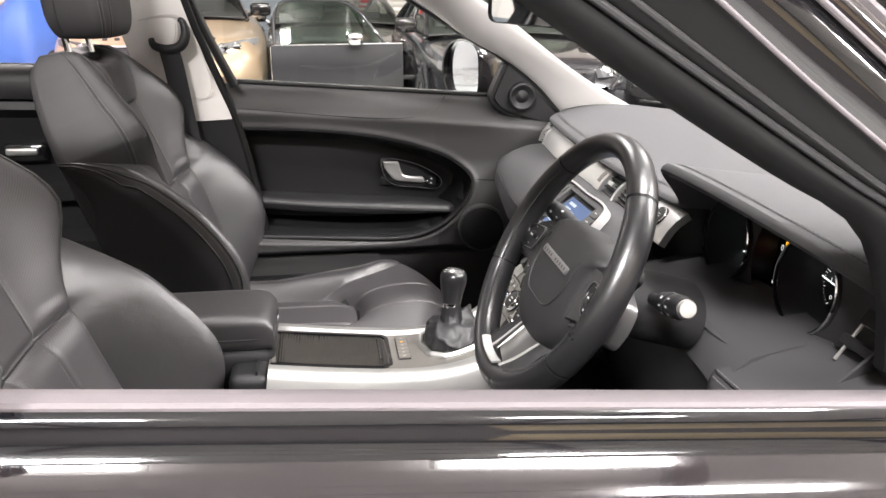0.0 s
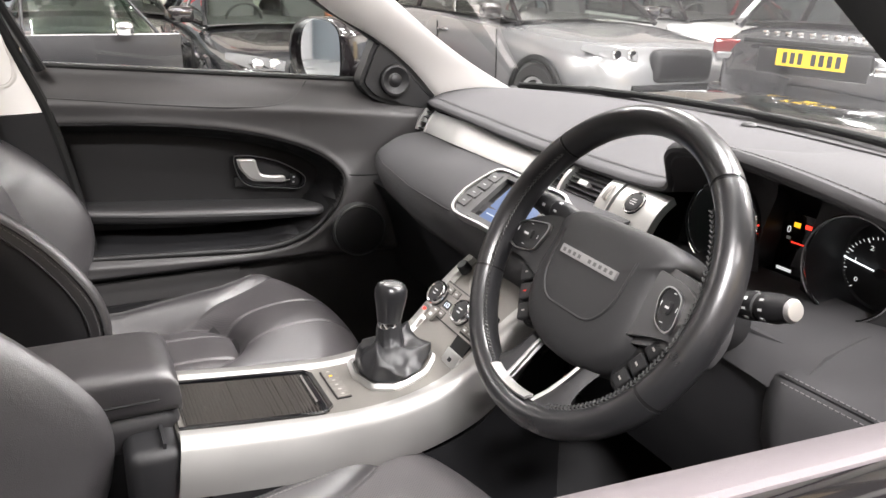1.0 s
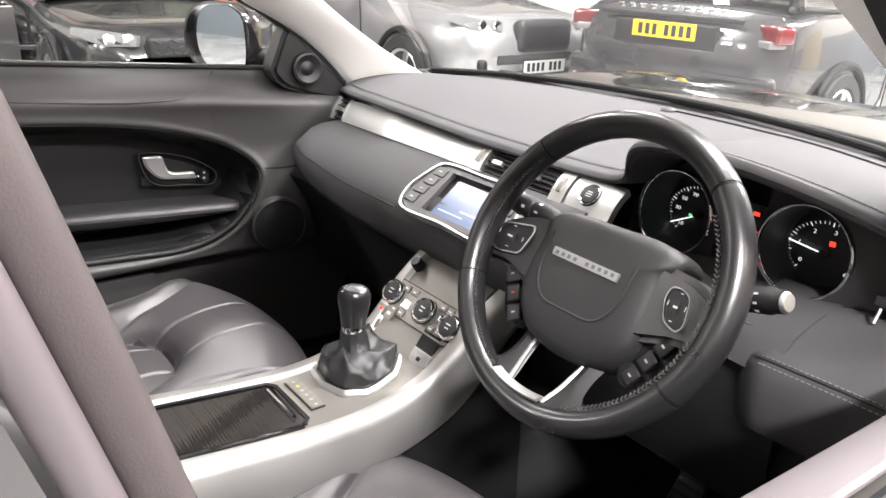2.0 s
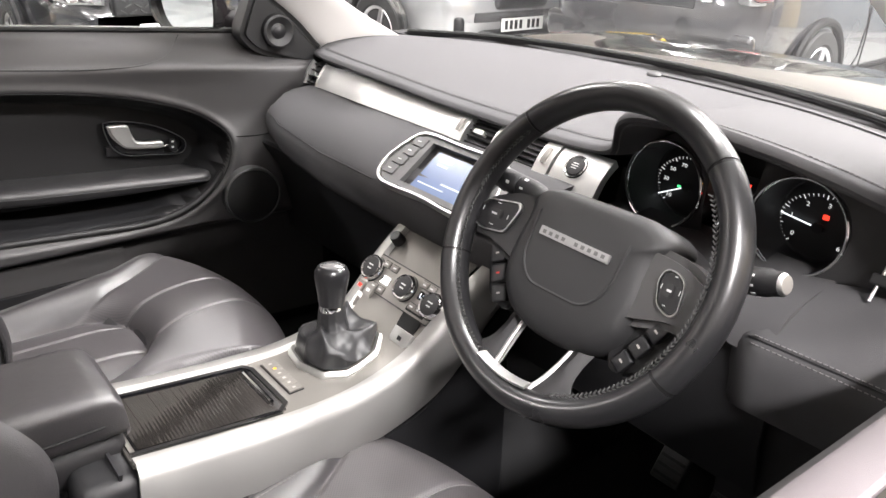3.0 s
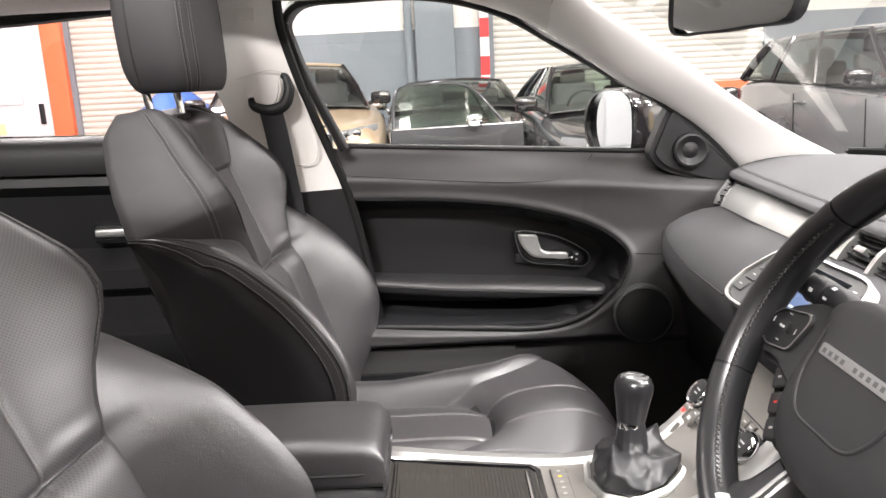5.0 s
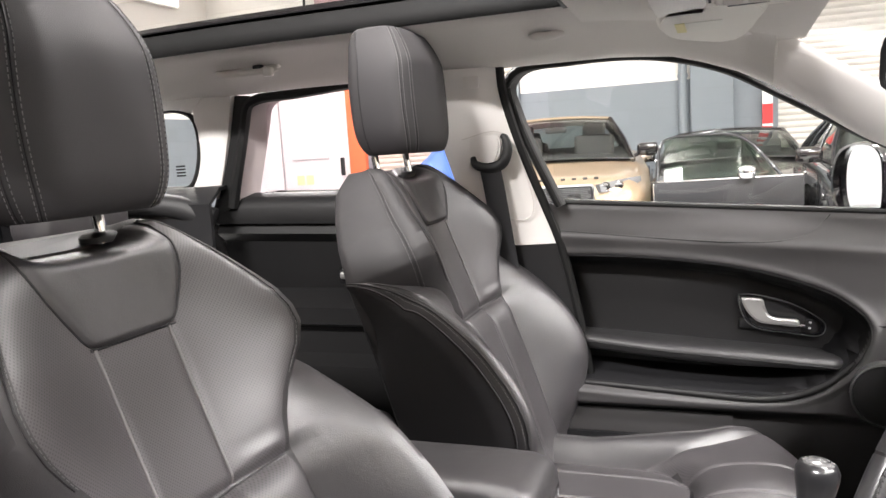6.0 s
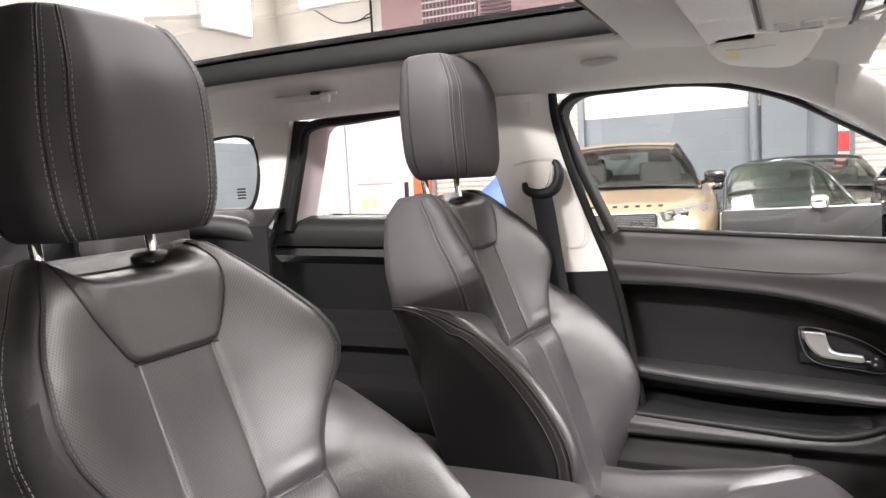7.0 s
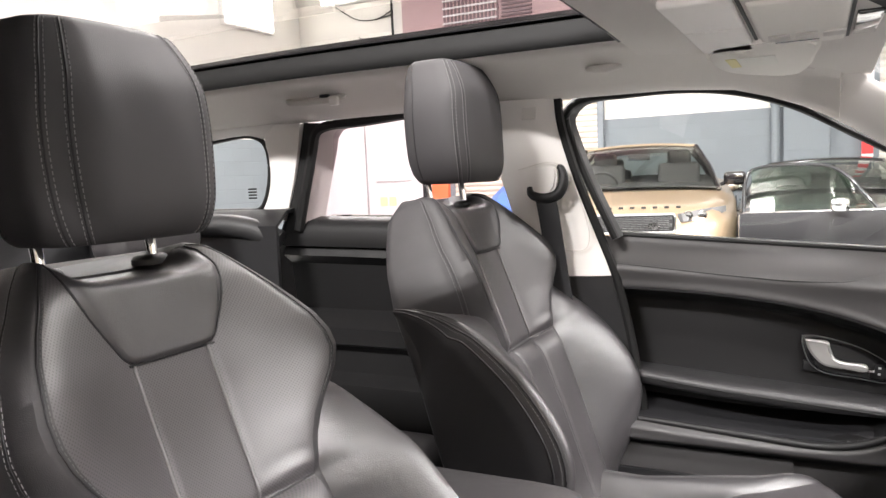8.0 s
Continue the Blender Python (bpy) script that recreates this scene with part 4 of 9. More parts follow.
# screen panel
S0 = Vector((0.151, -0.014, 0.897))
SP = plane_at(S0, (0, -1, 0), (0.80, 0, 0.60))
scr = thing("touch_screen", "inset colour touch screen in a silver surround with side buttons", "display", S0)
SO = closed_spline([(-0.128, -0.010), (-0.118, 0.022), (-0.104, 0.048), (-0.088, 0.055), (0.0, 0.055), (0.088, 0.055), (0.104, 0.048), (0.118, 0.022), (0.128, -0.010), (0.122, -0.040), (0.104, -0.055), (0.0, -0.055), (-0.104, -0.055), (-0.122, -0.040)], 72)
in_o = [(q[0] * 0.952, q[1] * 0.905) for q in SO]
part("surround", moved(ring_plate([(q[0] * 0.985, q[1] * 0.97) for q in SO], in_o, 0.016), SP @ Matrix.Translation((0, 0, 0.021))), SILVER, scr, "satin silver surround", sharp=50)
for sd in (-1, 1):
    edge_ = -0.062 if sd < 0 else 0.074
    ol = [(q[0] * 0.94, q[1] * 0.875) for q in SO]
    ol = [(min(x, edge_), y) if sd < 0 else (max(x, edge_), y) for x, y in ol]
    ol = [p for k, p in enumerate(ol) if abs(p[0] - ol[k - 1][0]) + abs(p[1] - ol[k - 1][1]) > 1e-5 and not (p[0] == edge_ and ol[k - 1][0] == edge_ and ol[(k + 1) % len(ol)][0] == edge_)]
    part("button_panel", moved(plate(ol, 0.012), SP @ Matrix.Translation((0, 0, 0.0175))), BUTTON_GREY, scr, "dark grey button panel")
part("recess", moved(box(0.136, 0.094, 0.002), SP @ Matrix.Translation((0.006, 0, 0.0078))), PLASTIC, scr, "dark recessed frame")
for y0, y1 in ((0.040, 0.049), (-0.049, -0.040)):
    part("recess_wall", moved(box(0.136, y1 - y0, 0.012), SP @ Matrix.Translation((0.006, (y0 + y1) / 2, 0.0112))), BUTTON_GREY, scr)
part("glass", moved(box(0.116, 0.070, 0.0008), SP @ Matrix.Translation((0.012, -0.002, 0.0093))), SCREEN, scr, "lit blue screen")
for k, (cx, cy, w, h) in enumerate(((-0.030, 0.022, 0.03, 0.006), (-0.030, 0.012, 0.024, 0.003), (0.02, -0.016, 0.05, 0.003), (-0.02, -0.026, 0.06, 0.002))):
    part("screen_bar", moved(box(w, h, 0.0004, at=(cx + 0.012, cy, 0.0100)), SP), SCREEN_BAR, scr)
for k in range(4):
    for sd in (-1, 1):
        cx = sd * (0.088 + 0.004 * k)
        bb = part("button", moved(plate(rounded(0.030, 0.0185, 0.003, 3), 0.004, 0.0008), SP @ Matrix.Translation((cx, 0.033 - 0.0205 * k, 0.0195))), BUTTON_GREY, scr, "small grey button")
        part("printing", moved(box(0.008, 0.0018, 0.0005, at=(cx, 0.033 - 0.0205 * k, 0.0197)), SP), GREY_PRINT, bb)

# instrument binnacle
GU = Vector((0.09, 0, 0.995)).normalized()
binn = thing("instrument_cluster", "black instrument cluster with two chrome-ringed dials", "instrument cluster", (0.33, -0.4, 0.9))
def arch(k, n=44):
    """Opening of the binnacle: k = 0 at the hood's lip, 1 at the dials."""
    pts = []
    for q in np.linspace(0, 1, n):
        y = -0.235 - 0.40 * q
        x, z = lip(y)
        zz = z - 0.016
        pts.append(np.array((x + 0.006, y, zz)))
    for q in np.linspace(0, 1, 16)[1:-1]:
        y = -0.635 + 0.40 * q
        pts.append(np.array((0.245 - 0.05 * math.sin(math.pi * q), y, 0.875 + 0.0 * q)))
    P = np.array(pts)
    C = np.array((0.345, -0.398, 0.930))
    Q = C + (P - C) * np.array((0.0, 0.96, 0.82))
    Q[:, 0] = 0.345 + (Q[:, 2] - 0.93) * 0.40
    return P * (1 - k) + Q * k


part("cowl", slab(np.array([arch(k) for k in (0, 0.15, 0.4, 0.7, 1.0)] ).transpose(1, 0, 2), 0.003), DASH, binn, "grey leather hooded cowl")
part("panel", moved(plate(rounded(0.43, 0.15, 0.05, 8), 0.006), plane_at(Vector((0.376, -0.390, 0.925)), (0, -1, 0), GU)), DIAL, binn, "black dial panel")


def dial_surround(cy, cz, ya, yb):
    """Moulded plate round one dial, from its ring out to the cowl."""
    rows = []
    for a in np.linspace(0, 2 * math.pi, 73)[:-1]:
        c, s_ = math.cos(a), math.sin(a)
        far = 0.059
        while far < 0.30:
            y, z = cy + c * far, cz + s_ * far
            if not (ya < y < yb) or z < 0.868 or z > lip(y)[1] - 0.040:
                break
            far += 0.001
        rows.append([(0.296 + 0.012 * min(1.0, (r_ - 0.0588) / 0.02) + (s_ * r_) * 0.09 - 0.02 * max(0.0, (r_ - 0.075) / 0.1), cy + c * r_, cz + s_ * r_) for r_ in np.linspace(0.0588, max(far, 0.0600), 7)])
    return sheet(np.array(rows), closed_u=True)


SURROUND = mat("dial_surround", (0.042, 0.041, 0.042), 0.6, bump=0.2, bump_scale=1300, cell=True)
part("surround", dial_surround(-0.290, 0.9445, -0.350, -0.212), SURROUND, binn, "grey moulded dial surround", sharp=60)
part("surround", dial_surround(-0.474, 0.9465, -0.640, -0.412), SURROUND, binn, "grey moulded dial surround", sharp=60)


def dial(cx, cy, cz, labels, needle, nm):
    M = plane_at(Vector((cx, cy, cz)), (0, -1, 0), GU)
    d = part(nm, moved(lathe([(0.0, -0.066), (0.050, -0.066), (0.0525, -0.064), (0.0560, -0.004), (0.0560, 0.0), (0.0590, 0.0), (0.0590, -0.070), (0.0, -0.070)], 56), M), DIAL, binn, "deep black dial tube")
    part("bezel", moved(lathe([(0.0556, -0.001), (0.0562, 0.0014), (0.0578, 0.0018), (0.0592, 0.0005), (0.0592, -0.003), (0.0556, -0.003)], 56), M), CHROME, d, "slim chrome ring")
    M = M @ Matrix.Translation((0, -0.0095, -0.0545)) @ Matrix.Diagonal((1.13, 0.88, 1, 1))
    for i in range(41):
        a = radians(225 - 270 * i / 40)
        big = i % 5 == 0
        l = 0.006 if big else 0.0035
        part("tick", moved(box(l, 0.0011 if big else 0.0006, 0.0005), M @ Matrix.Rotation(a, 4, "Z") @ Matrix.Translation((0.046 - l / 2, 0, -0.0112))), WHITE_PRINT, d)
    for a, txt in labels:
        part("numeral", moved(words(txt, 0.0085, 0.0002), M @ Matrix.Translation((0.0325 * math.cos(radians(a)), 0.0325 * math.sin(radians(a)), -0.011))), WHITE_PRINT, d)
    part("needle", moved(box(0.046, 0.0016, 0.0012), M @ Matrix.Rotation(radians(needle), 4, "Z") @ Matrix.Translation((0.020, 0, -0.006))), NEEDLE, d, "white lit needle")
    part("needle_cap", moved(disc(0.007, 0.006, 20, 0.001), M @ Matrix.Translation((0, 0, -0.007))), PLASTIC, d)
    return d, M


d1, M1 = dial(0.289, -0.290, 0.9445, ((222, "10"), (176, "30"), (142, "50"), (110, "70"), (64, "90"), (24, "110"), (-12, "130"), (-45, "150")), 213, "speedometer")
part("telltale", moved(box(0.005, 0.004, 0.0005, at=(-0.012, -0.004, -0.0108)), M1), GREEN_LIGHT, d1, "green arrow light")
d2, M2 = dial(0.290, -0.474, 0.9465, ((216, "0"), (170, "1"), (124, "2"), (82, "3"), (40, "4"), (0, "5"), (-40, "6")), 171, "tachometer")
part("telltale", moved(box(0.0065, 0.0065, 0.0005, at=(0.004, 0.016, -0.0108)), M2), RED_LIGHT, d2, "red warning light")
MC = plane_at(Vector((0.335, -0.3800, 0.930)), (0, -1, 0), GU)
cd = part("centre_display", moved(plate(rounded(0.066, 0.088, 0.006, 4), 0.004), MC @ Matrix.Translation((0, 0, 0.002))), GLOSS, binn, "dark trip display")
for cx, cy, w, h, mm in ((-0.012, 0.030, 0.009, 0.006, AMBER_LIGHT), (0.004, 0.031, 0.009, 0.005, RED_LIGHT), (0.0, 0.008, 0.03, 0.0012, RED_LIGHT),
                        (-0.016, -0.028, 0.022, 0.004, WHITE_PRINT), (0.018, -0.026, 0.01, 0.006, WHITE_PRINT), (-0.02, 0.012, 0.006, 0.004, GREY_PRINT)):
    part("symbol", moved(box(w, h, 0.0004, at=(cx, cy, 0.0022)), MC), mm, cd)
part("numeral", moved(words("0", 0.012, 0.0002), MC @ Matrix.Translation((-0.022, 0.022, 0.0022))), WHITE_PRINT, cd)

# driver's side lower dashboard
def right_row(y):
    k = lerp_keys([(-0.72, 0.31, 0.905, 0.176, 0.860), (-0.60, 0.285, 0.905, 0.171, 0.861), (-0.517, 0.262, 0.893, 0.167, 0.861), (-0.503, 0.258, 0.888, 0.172, 0.858), (-0.488, 0.255, 0.880, 0.182, 0.852), (-0.476, 0.250, 0.86, 0.20, 0.840)], y)
    xt, zt, xn, zn = k
    return [(xt + 0.02, y, zt + 0.004), (xt, y, zt), ((xt + xn) / 2 + 0.004, y, (zt + zn) / 2 + 0.008), (xn + 0.006, y, zn + 0.0035), (xn, y, zn - 0.001), (xn - 0.005, y, zn - 0.012),
            (xn - 0.007, y, zn - 0.035), (xn - 0.004, y, zn - 0.075), (xn + 0.002, y, zn - 0.092), (xn + 0.014, y, zn - 0.099), (xn + 0.05, y, zn - 0.10)]


rp = np.array([right_row(y) for y in np.linspace(-0.72, -0.476, 30)])
part("knee_pad", slab(rp, 0.006), DASH, dash, "dark leather driver's knee pad")
st = np.array([np.array(right_row(y)[4]) + (0.002, 0, 0.0032) for y in np.linspace(-0.70, -0.510, 60)])
part("seam", tube([np.array(right_row(y)[4]) + (0, 0, 0.0004) for y in np.linspace(-0.71, -0.505, 40)], 0.0012, 6), PLASTIC, dash)
part("stitching", stitches(st), THREAD, dash, "pale stitched seam")
part("stitching", stitches(st + (-0.0045, 0, -0.0085)), THREAD, dash, "pale stitched seam")
part("lower_fascia", slab(np.array([[(x, y, z) for x, z in ((0.250, 0.868), (0.200, 0.848), (0.182, 0.80), (0.185, 0.72), (0.21, 0.64), (0.27, 0.60), (0.5, 0.58))] for y in np.linspace(-0.54, -0.135, 16)]), -0.006), PLASTIC, dash, "black lower fascia")
part("cluster_shelf", slab(np.array([[(x + 0.010 * math.sin((y + 0.5) * 12), y, z) for x, z in ((0.315, 0.892), (0.255, 0.890), (0.205, 0.879), (0.184, 0.862), (0.176, 0.836))] for y in np.linspace(-0.53, -0.215, 20)]), -0.005), DASH, dash, "grey leather shelf below the dials")
part("fascia_end", slab(np.array([[(x, y, z) for x, z in ((0.215, 0.775), (0.205, 0.72), (0.21, 0.62), (0.25, 0.58), (0.5, 0.56))] for y in np.linspace(-0.74, -0.49, 8)]), -0.006), PLASTIC, dash, "black fuse panel")
part("button", span(0.180, 0.192, -0.60, -0.575, 0.655, 0.662, 0.001), GREY_PRINT, dash)
part("button", span(0.180, 0.192, -0.64, -0.615, 0.655, 0.662, 0.001), GREY_PRINT, dash)
# outer right air vent
for k in range(4):
    part("slat", moved(box(0.004, 0.085, 0.018, 0.001), Matrix.Translation((0.288 + 0.004 * k, -0.625, 0.955 - 0.013 * k)) @ Matrix.Rotation(radians(35), 4, "Y")), SHROUD, dash)
part("vent_trim", tube([(0.266, -0.578, 0.903), (0.300, -0.580, 0.958)], 0.002, 8), SILVER, dash, "satin silver vent trim")
part("vent_back", span(0.315, 0.32, -0.68, -0.57, 0.90, 0.97), RUBBER, dash)
part("vent_bar", moved(box(0.006, 0.10, 0.012, 0.002), Matrix.Translation((0.277, -0.62, 0.925)) @ Matrix.Rotation(radians(25), 4, "Y")), SHROUD, dash, "grey vent bar")

# ---------------------------------------------------------------- centre console
con = thing("centre_console", "grey centre console with satin silver rails and control panel", "centre console", (-0.1, -0.05, 0.3))
CY0, CY1 = -0.142, 0.042          # outer edges of the rails
TOPK = [(-0.375, 0.700), (-0.30, 0.690), (-0.20, 0.679), (-0.12, 0.676), (-0.06, 0.684), (-0.01, 0.702), (0.03, 0.735), (0.07, 0.776), (0.11, 0.806), (0.135, 0.822)]


def con_z(x):
    return float(np.interp(x, [k[0] for k in TOPK], [k[1] for k in TOPK]))


prof = spline([(x, 0, z) for x, z in TOPK], 50)
part("panel", slab(np.array([[(p[0], y, p[2]) for y in np.linspace(CY0 + 0.012, CY1 - 0.012, 8)] for p in prof]), 0.004), CONSOLE, con, "grey metallic control panel")


def rail(yo, s, widen):
    rows = []
    for i, p in enumerate(prof):
        f = i / (len(prof) - 1)
        d = widen * smooth_step(0.55, 1.0, f)
        y = yo - s * d
        t = prof[min(i + 1, len(prof) - 1)] - prof[max(i - 1, 0)]
        nx, nz = -t[2], t[0]
        l = math.hypot(nx, nz)
        nx, nz = nx / l, nz / l
        drop = 0.066 - 0.05 * smooth_step(0.0, 0.12, f) * 0 - 0.03 * smooth_step(0.6, 1, f)
        sec = [(s * 0.020, -0.002), (s * 0.017, 0.0035), (s * 0.006, 0.0035), (0.0, 0.0005), (-s * 0.004, -0.008), (-s * 0.010, -0.03), (-s * 0.014, -drop * 0.8), (-s * 0.012, -drop)]
        rows.append([(p[0] + nx * h, y + dy, p[2] + nz * h) for dy, h in sec])
    return slab(np.array(rows), 0.004 * s)


part("rail", rail(CY0, 1, 0.02), RAIL, con, "satin silver side rail")
part("rail", rail(CY1, -1, 0.01), RAIL, con, "satin silver side rail")
side = []
for p in prof:
    side.append([(p[0] + 0.03, CY0 - 0.006, p[2] - 0.075), (p[0] + 0.04, CY0 - 0.002, 0.55 if p[0] < 0 else 0.58), (p[0] + 0.06, CY0 + 0.01, 0.32)])
part("side_panel", slab(np.array(side), 0.004), PLASTIC, con, "black console side")
part("side_panel", slab(both(np.array(side)) + (0, -0.14, 0), -0.004), PLASTIC, con, "black console side")
part("nose", slab(np.array([[(x, y, z) for x, z in ((-0.39, 0.705), (-0.395, 0.66), (-0.385, 0.55), (-0.36, 0.33))] for y in np.linspace(CY0, CY1, 6)]), -0.004), PLASTIC, con)

# tambour-covered tray
GLOSS_BROWN = mat("gloss_slat", (0.012, 0.0105, 0.0095), 0.09, coat=0.9, stain=0.1, stain_scale=30, spec=0.5, bump=0.05, bump_scale=70)
trng = random.Random(5)
tray = part("tambour_tray", slab(np.array([[(x, y, con_z(x) + 0.0012) for y in (-0.108, -0.06, -0.02, 0.010)] for x in np.linspace(-0.365, -0.180, 8)]), 0.006), GLOSS, con, "gloss black roller tray")
for k in range(36):
    x = -0.362 + 0.0048 * k
    tl, hh = [trng.uniform(-0.055, 0.055) for _ in range(4)], trng.uniform(0.00010, 0.00018)
    part("slat", slab(np.array([[(x + dx, y, con_z(x) + 0.0018 + hh * math.sin(math.pi * dx / 0.0045) + tl[m] * (dx - 0.0022)) for dx in (0, 0.0008, 0.0022, 0.0036, 0.0045)] for m, y in enumerate((-0.104, -0.068, -0.032, 0.005))]), -0.0008), GLOSS_BROWN, tray)
o = [(-0.372, -0.114), (-0.188, -0.114), (-0.172, -0.098), (-0.172, 0.0), (-0.182, 0.014), (-0.372, 0.014)]
i_ = [(-0.372, -0.108), (-0.190, -0.108), (-0.178, -0.096), (-0.178, -0.002), (-0.185, 0.009), (-0.372, 0.009)]
rows = [[(x, y, con_z(x) + dz) for x, y in w] for w, dz in ((i_, 0.0), (i_, 0.003), (o, 0.0035), (o, 0.0))]
part("tray_rim", sheet(rows, closed_u=True, closed_v=True), GLOSS, con, "black tray rim")
part("tray_grip", tube([(-0.190, -0.088, con_z(-0.19) + 0.004), (-0.190, -0.008, con_z(-0.19) + 0.004)], 0.0035, 8), CHROME, con, "chrome grip")

# strip of buttons beside the gear lever
for k in range(6):
    y0 = -0.072 + 0.0135 * k
    z = con_z(-0.149)
    b = part("button", moved(box(0.0195, 0.0134, 0.003, 0.0004), Matrix.Translation((-0.149, y0, z + 0.0018))), CONSOLE, con, "small grey button")
    part("printing", moved(box(0.0045, 0.0035, 0.0004), Matrix.Translation((-0.149, y0, z + 0.0033))), AMBER_LIGHT if k == 4 else DIM_PRINT, b)
part("button_bed", moved(box(0.0215, 0.083, 0.002), Matrix.Translation((-0.149, -0.038, con_z(-0.149) + 0.0002))), PLASTIC, con)

# heater controls
HP = plane_at(Vector((0.0488, -0.048, 0.7578)), (0, -1, 0), (0.66, 0, 0.75))
for k, (cx, cy) in enumerate(((-0.076, 0.002), (0.006, 0.002), (0.070, 0.000))):
    kn = part("rotary_knob", moved(lathe([(0.0, 0.0105), (0.0150, 0.0105), (0.0185, 0.0095), (0.0200, 0.003), (0.0210, 0.001), (0.0210, -0.002), (0.0, -0.002)], 40), HP @ Matrix.Translation((cx, cy, 0.002))), PLASTIC, con, "round heater knob with silver rim")
    part("rim", moved(lathe([(0.0158, 0.0103), (0.0178, 0.0118), (0.0200, 0.0090), (0.0206, 0.004), (0.0158, 0.0098)], 40), HP @ Matrix.Translation((cx, cy, 0.002))), CHROME, kn, "silver knob rim")
    for dy, w in ((0.003, 0.010), (-0.003, 0.008)):
        part("printing", moved(box(w, 0.002, 0.0005, at=(cx, cy + dy, 0.0128)), HP), GREY_PRINT, kn)
part("control_bed", moved(plate(rounded(0.168, 0.058, 0.006, 4), 0.003), HP @ Matrix.Translation((-0.004, 0.0, 0.0024))), PLASTIC, con, "dark joint round the heater panel")
part("control_plate", moved(plate(rounded(0.1655, 0.0555, 0.006, 4), 0.003, 0.0006), HP @ Matrix.Translation((-0.004, 0.0, 0.0029))), CONSOLE, con, "grey heater panel")
for cx, cy in ((-0.040, -0.004), (0.044, 0.004)):
    w = part("readout", moved(plate(rounded(0.020, 0.013, 0.002, 3), 0.002), HP @ Matrix.Translation((cx, cy, 0.0035))), GLOSS, con, "lit readout")
    part("numeral", moved(words("LO", 0.0105, 0.0002), HP @ Matrix.Translation((cx, cy, 0.0038))), LCD, w)
for k, (cx, cy) in enumerate(((-0.055, 0.018), (-0.035, 0.018), (-0.055, -0.02), (-0.038, -0.02), (0.036, 0.02), (0.052, 0.02), (0.036, -0.016), (0.052, -0.016))):
    b = part("button", moved(box(0.014, 0.010, 0.003, 0.001), HP @ Matrix.Translation((cx, cy, 0.004))), CONSOLE, con, "small grey button")
    part("joint", moved(box(0.0155, 0.0115, 0.001), HP @ Matrix.Translation((cx, cy, 0.0028))), RUBBER, b)
    part("printing", moved(box(0.006, 0.0022, 0.0004), HP @ Matrix.Translation((cx, cy, 0.0057))), GREY_PRINT, b)
vk = part("rotary_knob", moved(lathe([(0.0, 0.016), (0.008, 0.016), (0.0095, 0.014), (0.0105, 0.0), (0.0, 0.0)], 28), plane_at(Vector((0.094, 0.026, 0.796)), (0, -1, 0), (0.8, 0, 0.6))), PLASTIC, con, "small black volume knob")
LPN = plane_at(Vector((0.020, -0.03, 0.727)), (0, -1, 0), (0.66, 0, 0.75))
for cx, cy, mm in ((-0.062, 0.012, RED_LIGHT), (-0.040, 0.012, GREY_PRINT), (-0.060, -0.012, GREY_PRINT)):
    b = part("button", moved(plate(rounded(0.020, 0.018, 0.003, 3), 0.004, 0.001), LPN @ Matrix.Translation((cx, cy, 0.005))), CONSOLE, con, "grey button")
    part("printing", moved(box(0.008, 0.005, 0.0004), LPN @ Matrix.Translation((cx, cy, 0.0053))), mm, b)
UP = plane_at(Vector((0.015, -0.098, 0.716)), (0, -1, 0), (0.60, 0, 0.8))
part("key_slot", moved(plate(rounded(0.040, 0.036, 0.004, 3), 0.003), UP @ Matrix.Translation((-0.004, 0.022, 0.0028))), RUBBER, con, "dark key slot")
pb_ = part("parking_brake_switch", moved(plate([(-0.021, 0.013), (0.021, 0.013), (0.021, -0.005), (0.009, -0.017), (-0.009, -0.017), (-0.021, -0.005)], 0.006, 0.0015), UP @ Matrix.Translation((0.0, -0.008, 0.008))), SILVER, con, "silver parking brake switch")
part("printing", moved(box(0.008, 0.006, 0.0004, at=(0, -0.008, 0.0084)), UP), PLASTIC, pb_)

# gear lever
gear = thing("gear_lever", "black gear lever with leather gaiter and silver surround", "gear lever", (-0.07, -0.035, 0.68))
GO = [(-0.120, -0.030), (-0.113, 0.014), (-0.080, 0.034), (-0.035, 0.030), (-0.008, 0.005), (-0.004, -0.070), (-0.030, -0.094), (-0.080, -0.096), (-0.108, -0.075)]
gq = np.array(GO + [GO[0]])
gs = np.r_[0, np.cumsum(np.linalg.norm(np.diff(gq, axis=0), axis=1))]
go = np.array([(np.interp(q, gs, gq[:, 0]), np.interp(q, gs, gq[:, 1]), 0) for q in np.linspace(0, gs[-1], 61)[:-1]])
go[:, 2] = [con_z(x) + 0.003 for x in go[:, 0]]
cg = go.mean(0)
gi = cg + (go - cg) * 0.86
rows = [go + (0, 0, -0.004), go, (go + gi) / 2 + (0, 0, 0.0045), gi + (0, 0, 0.001)]
part("surround", sheet(np.array(rows), closed_v=True), SILVER, gear, "satin silver surround")
gt = []
tip = np.array((-0.060, -0.024, 0.758))
GP = [(0.0, 0.95, 0.0), (0.12, 1.0, 0.10), (0.25, 0.97, 0.26), (0.38, 0.84, 0.40), (0.5, 0.62, 0.47), (0.62, 0.42, 0.50), (0.75, 0.36, 0.62), (0.88, 0.325, 0.82), (1.0, 0.28, 1.0)]
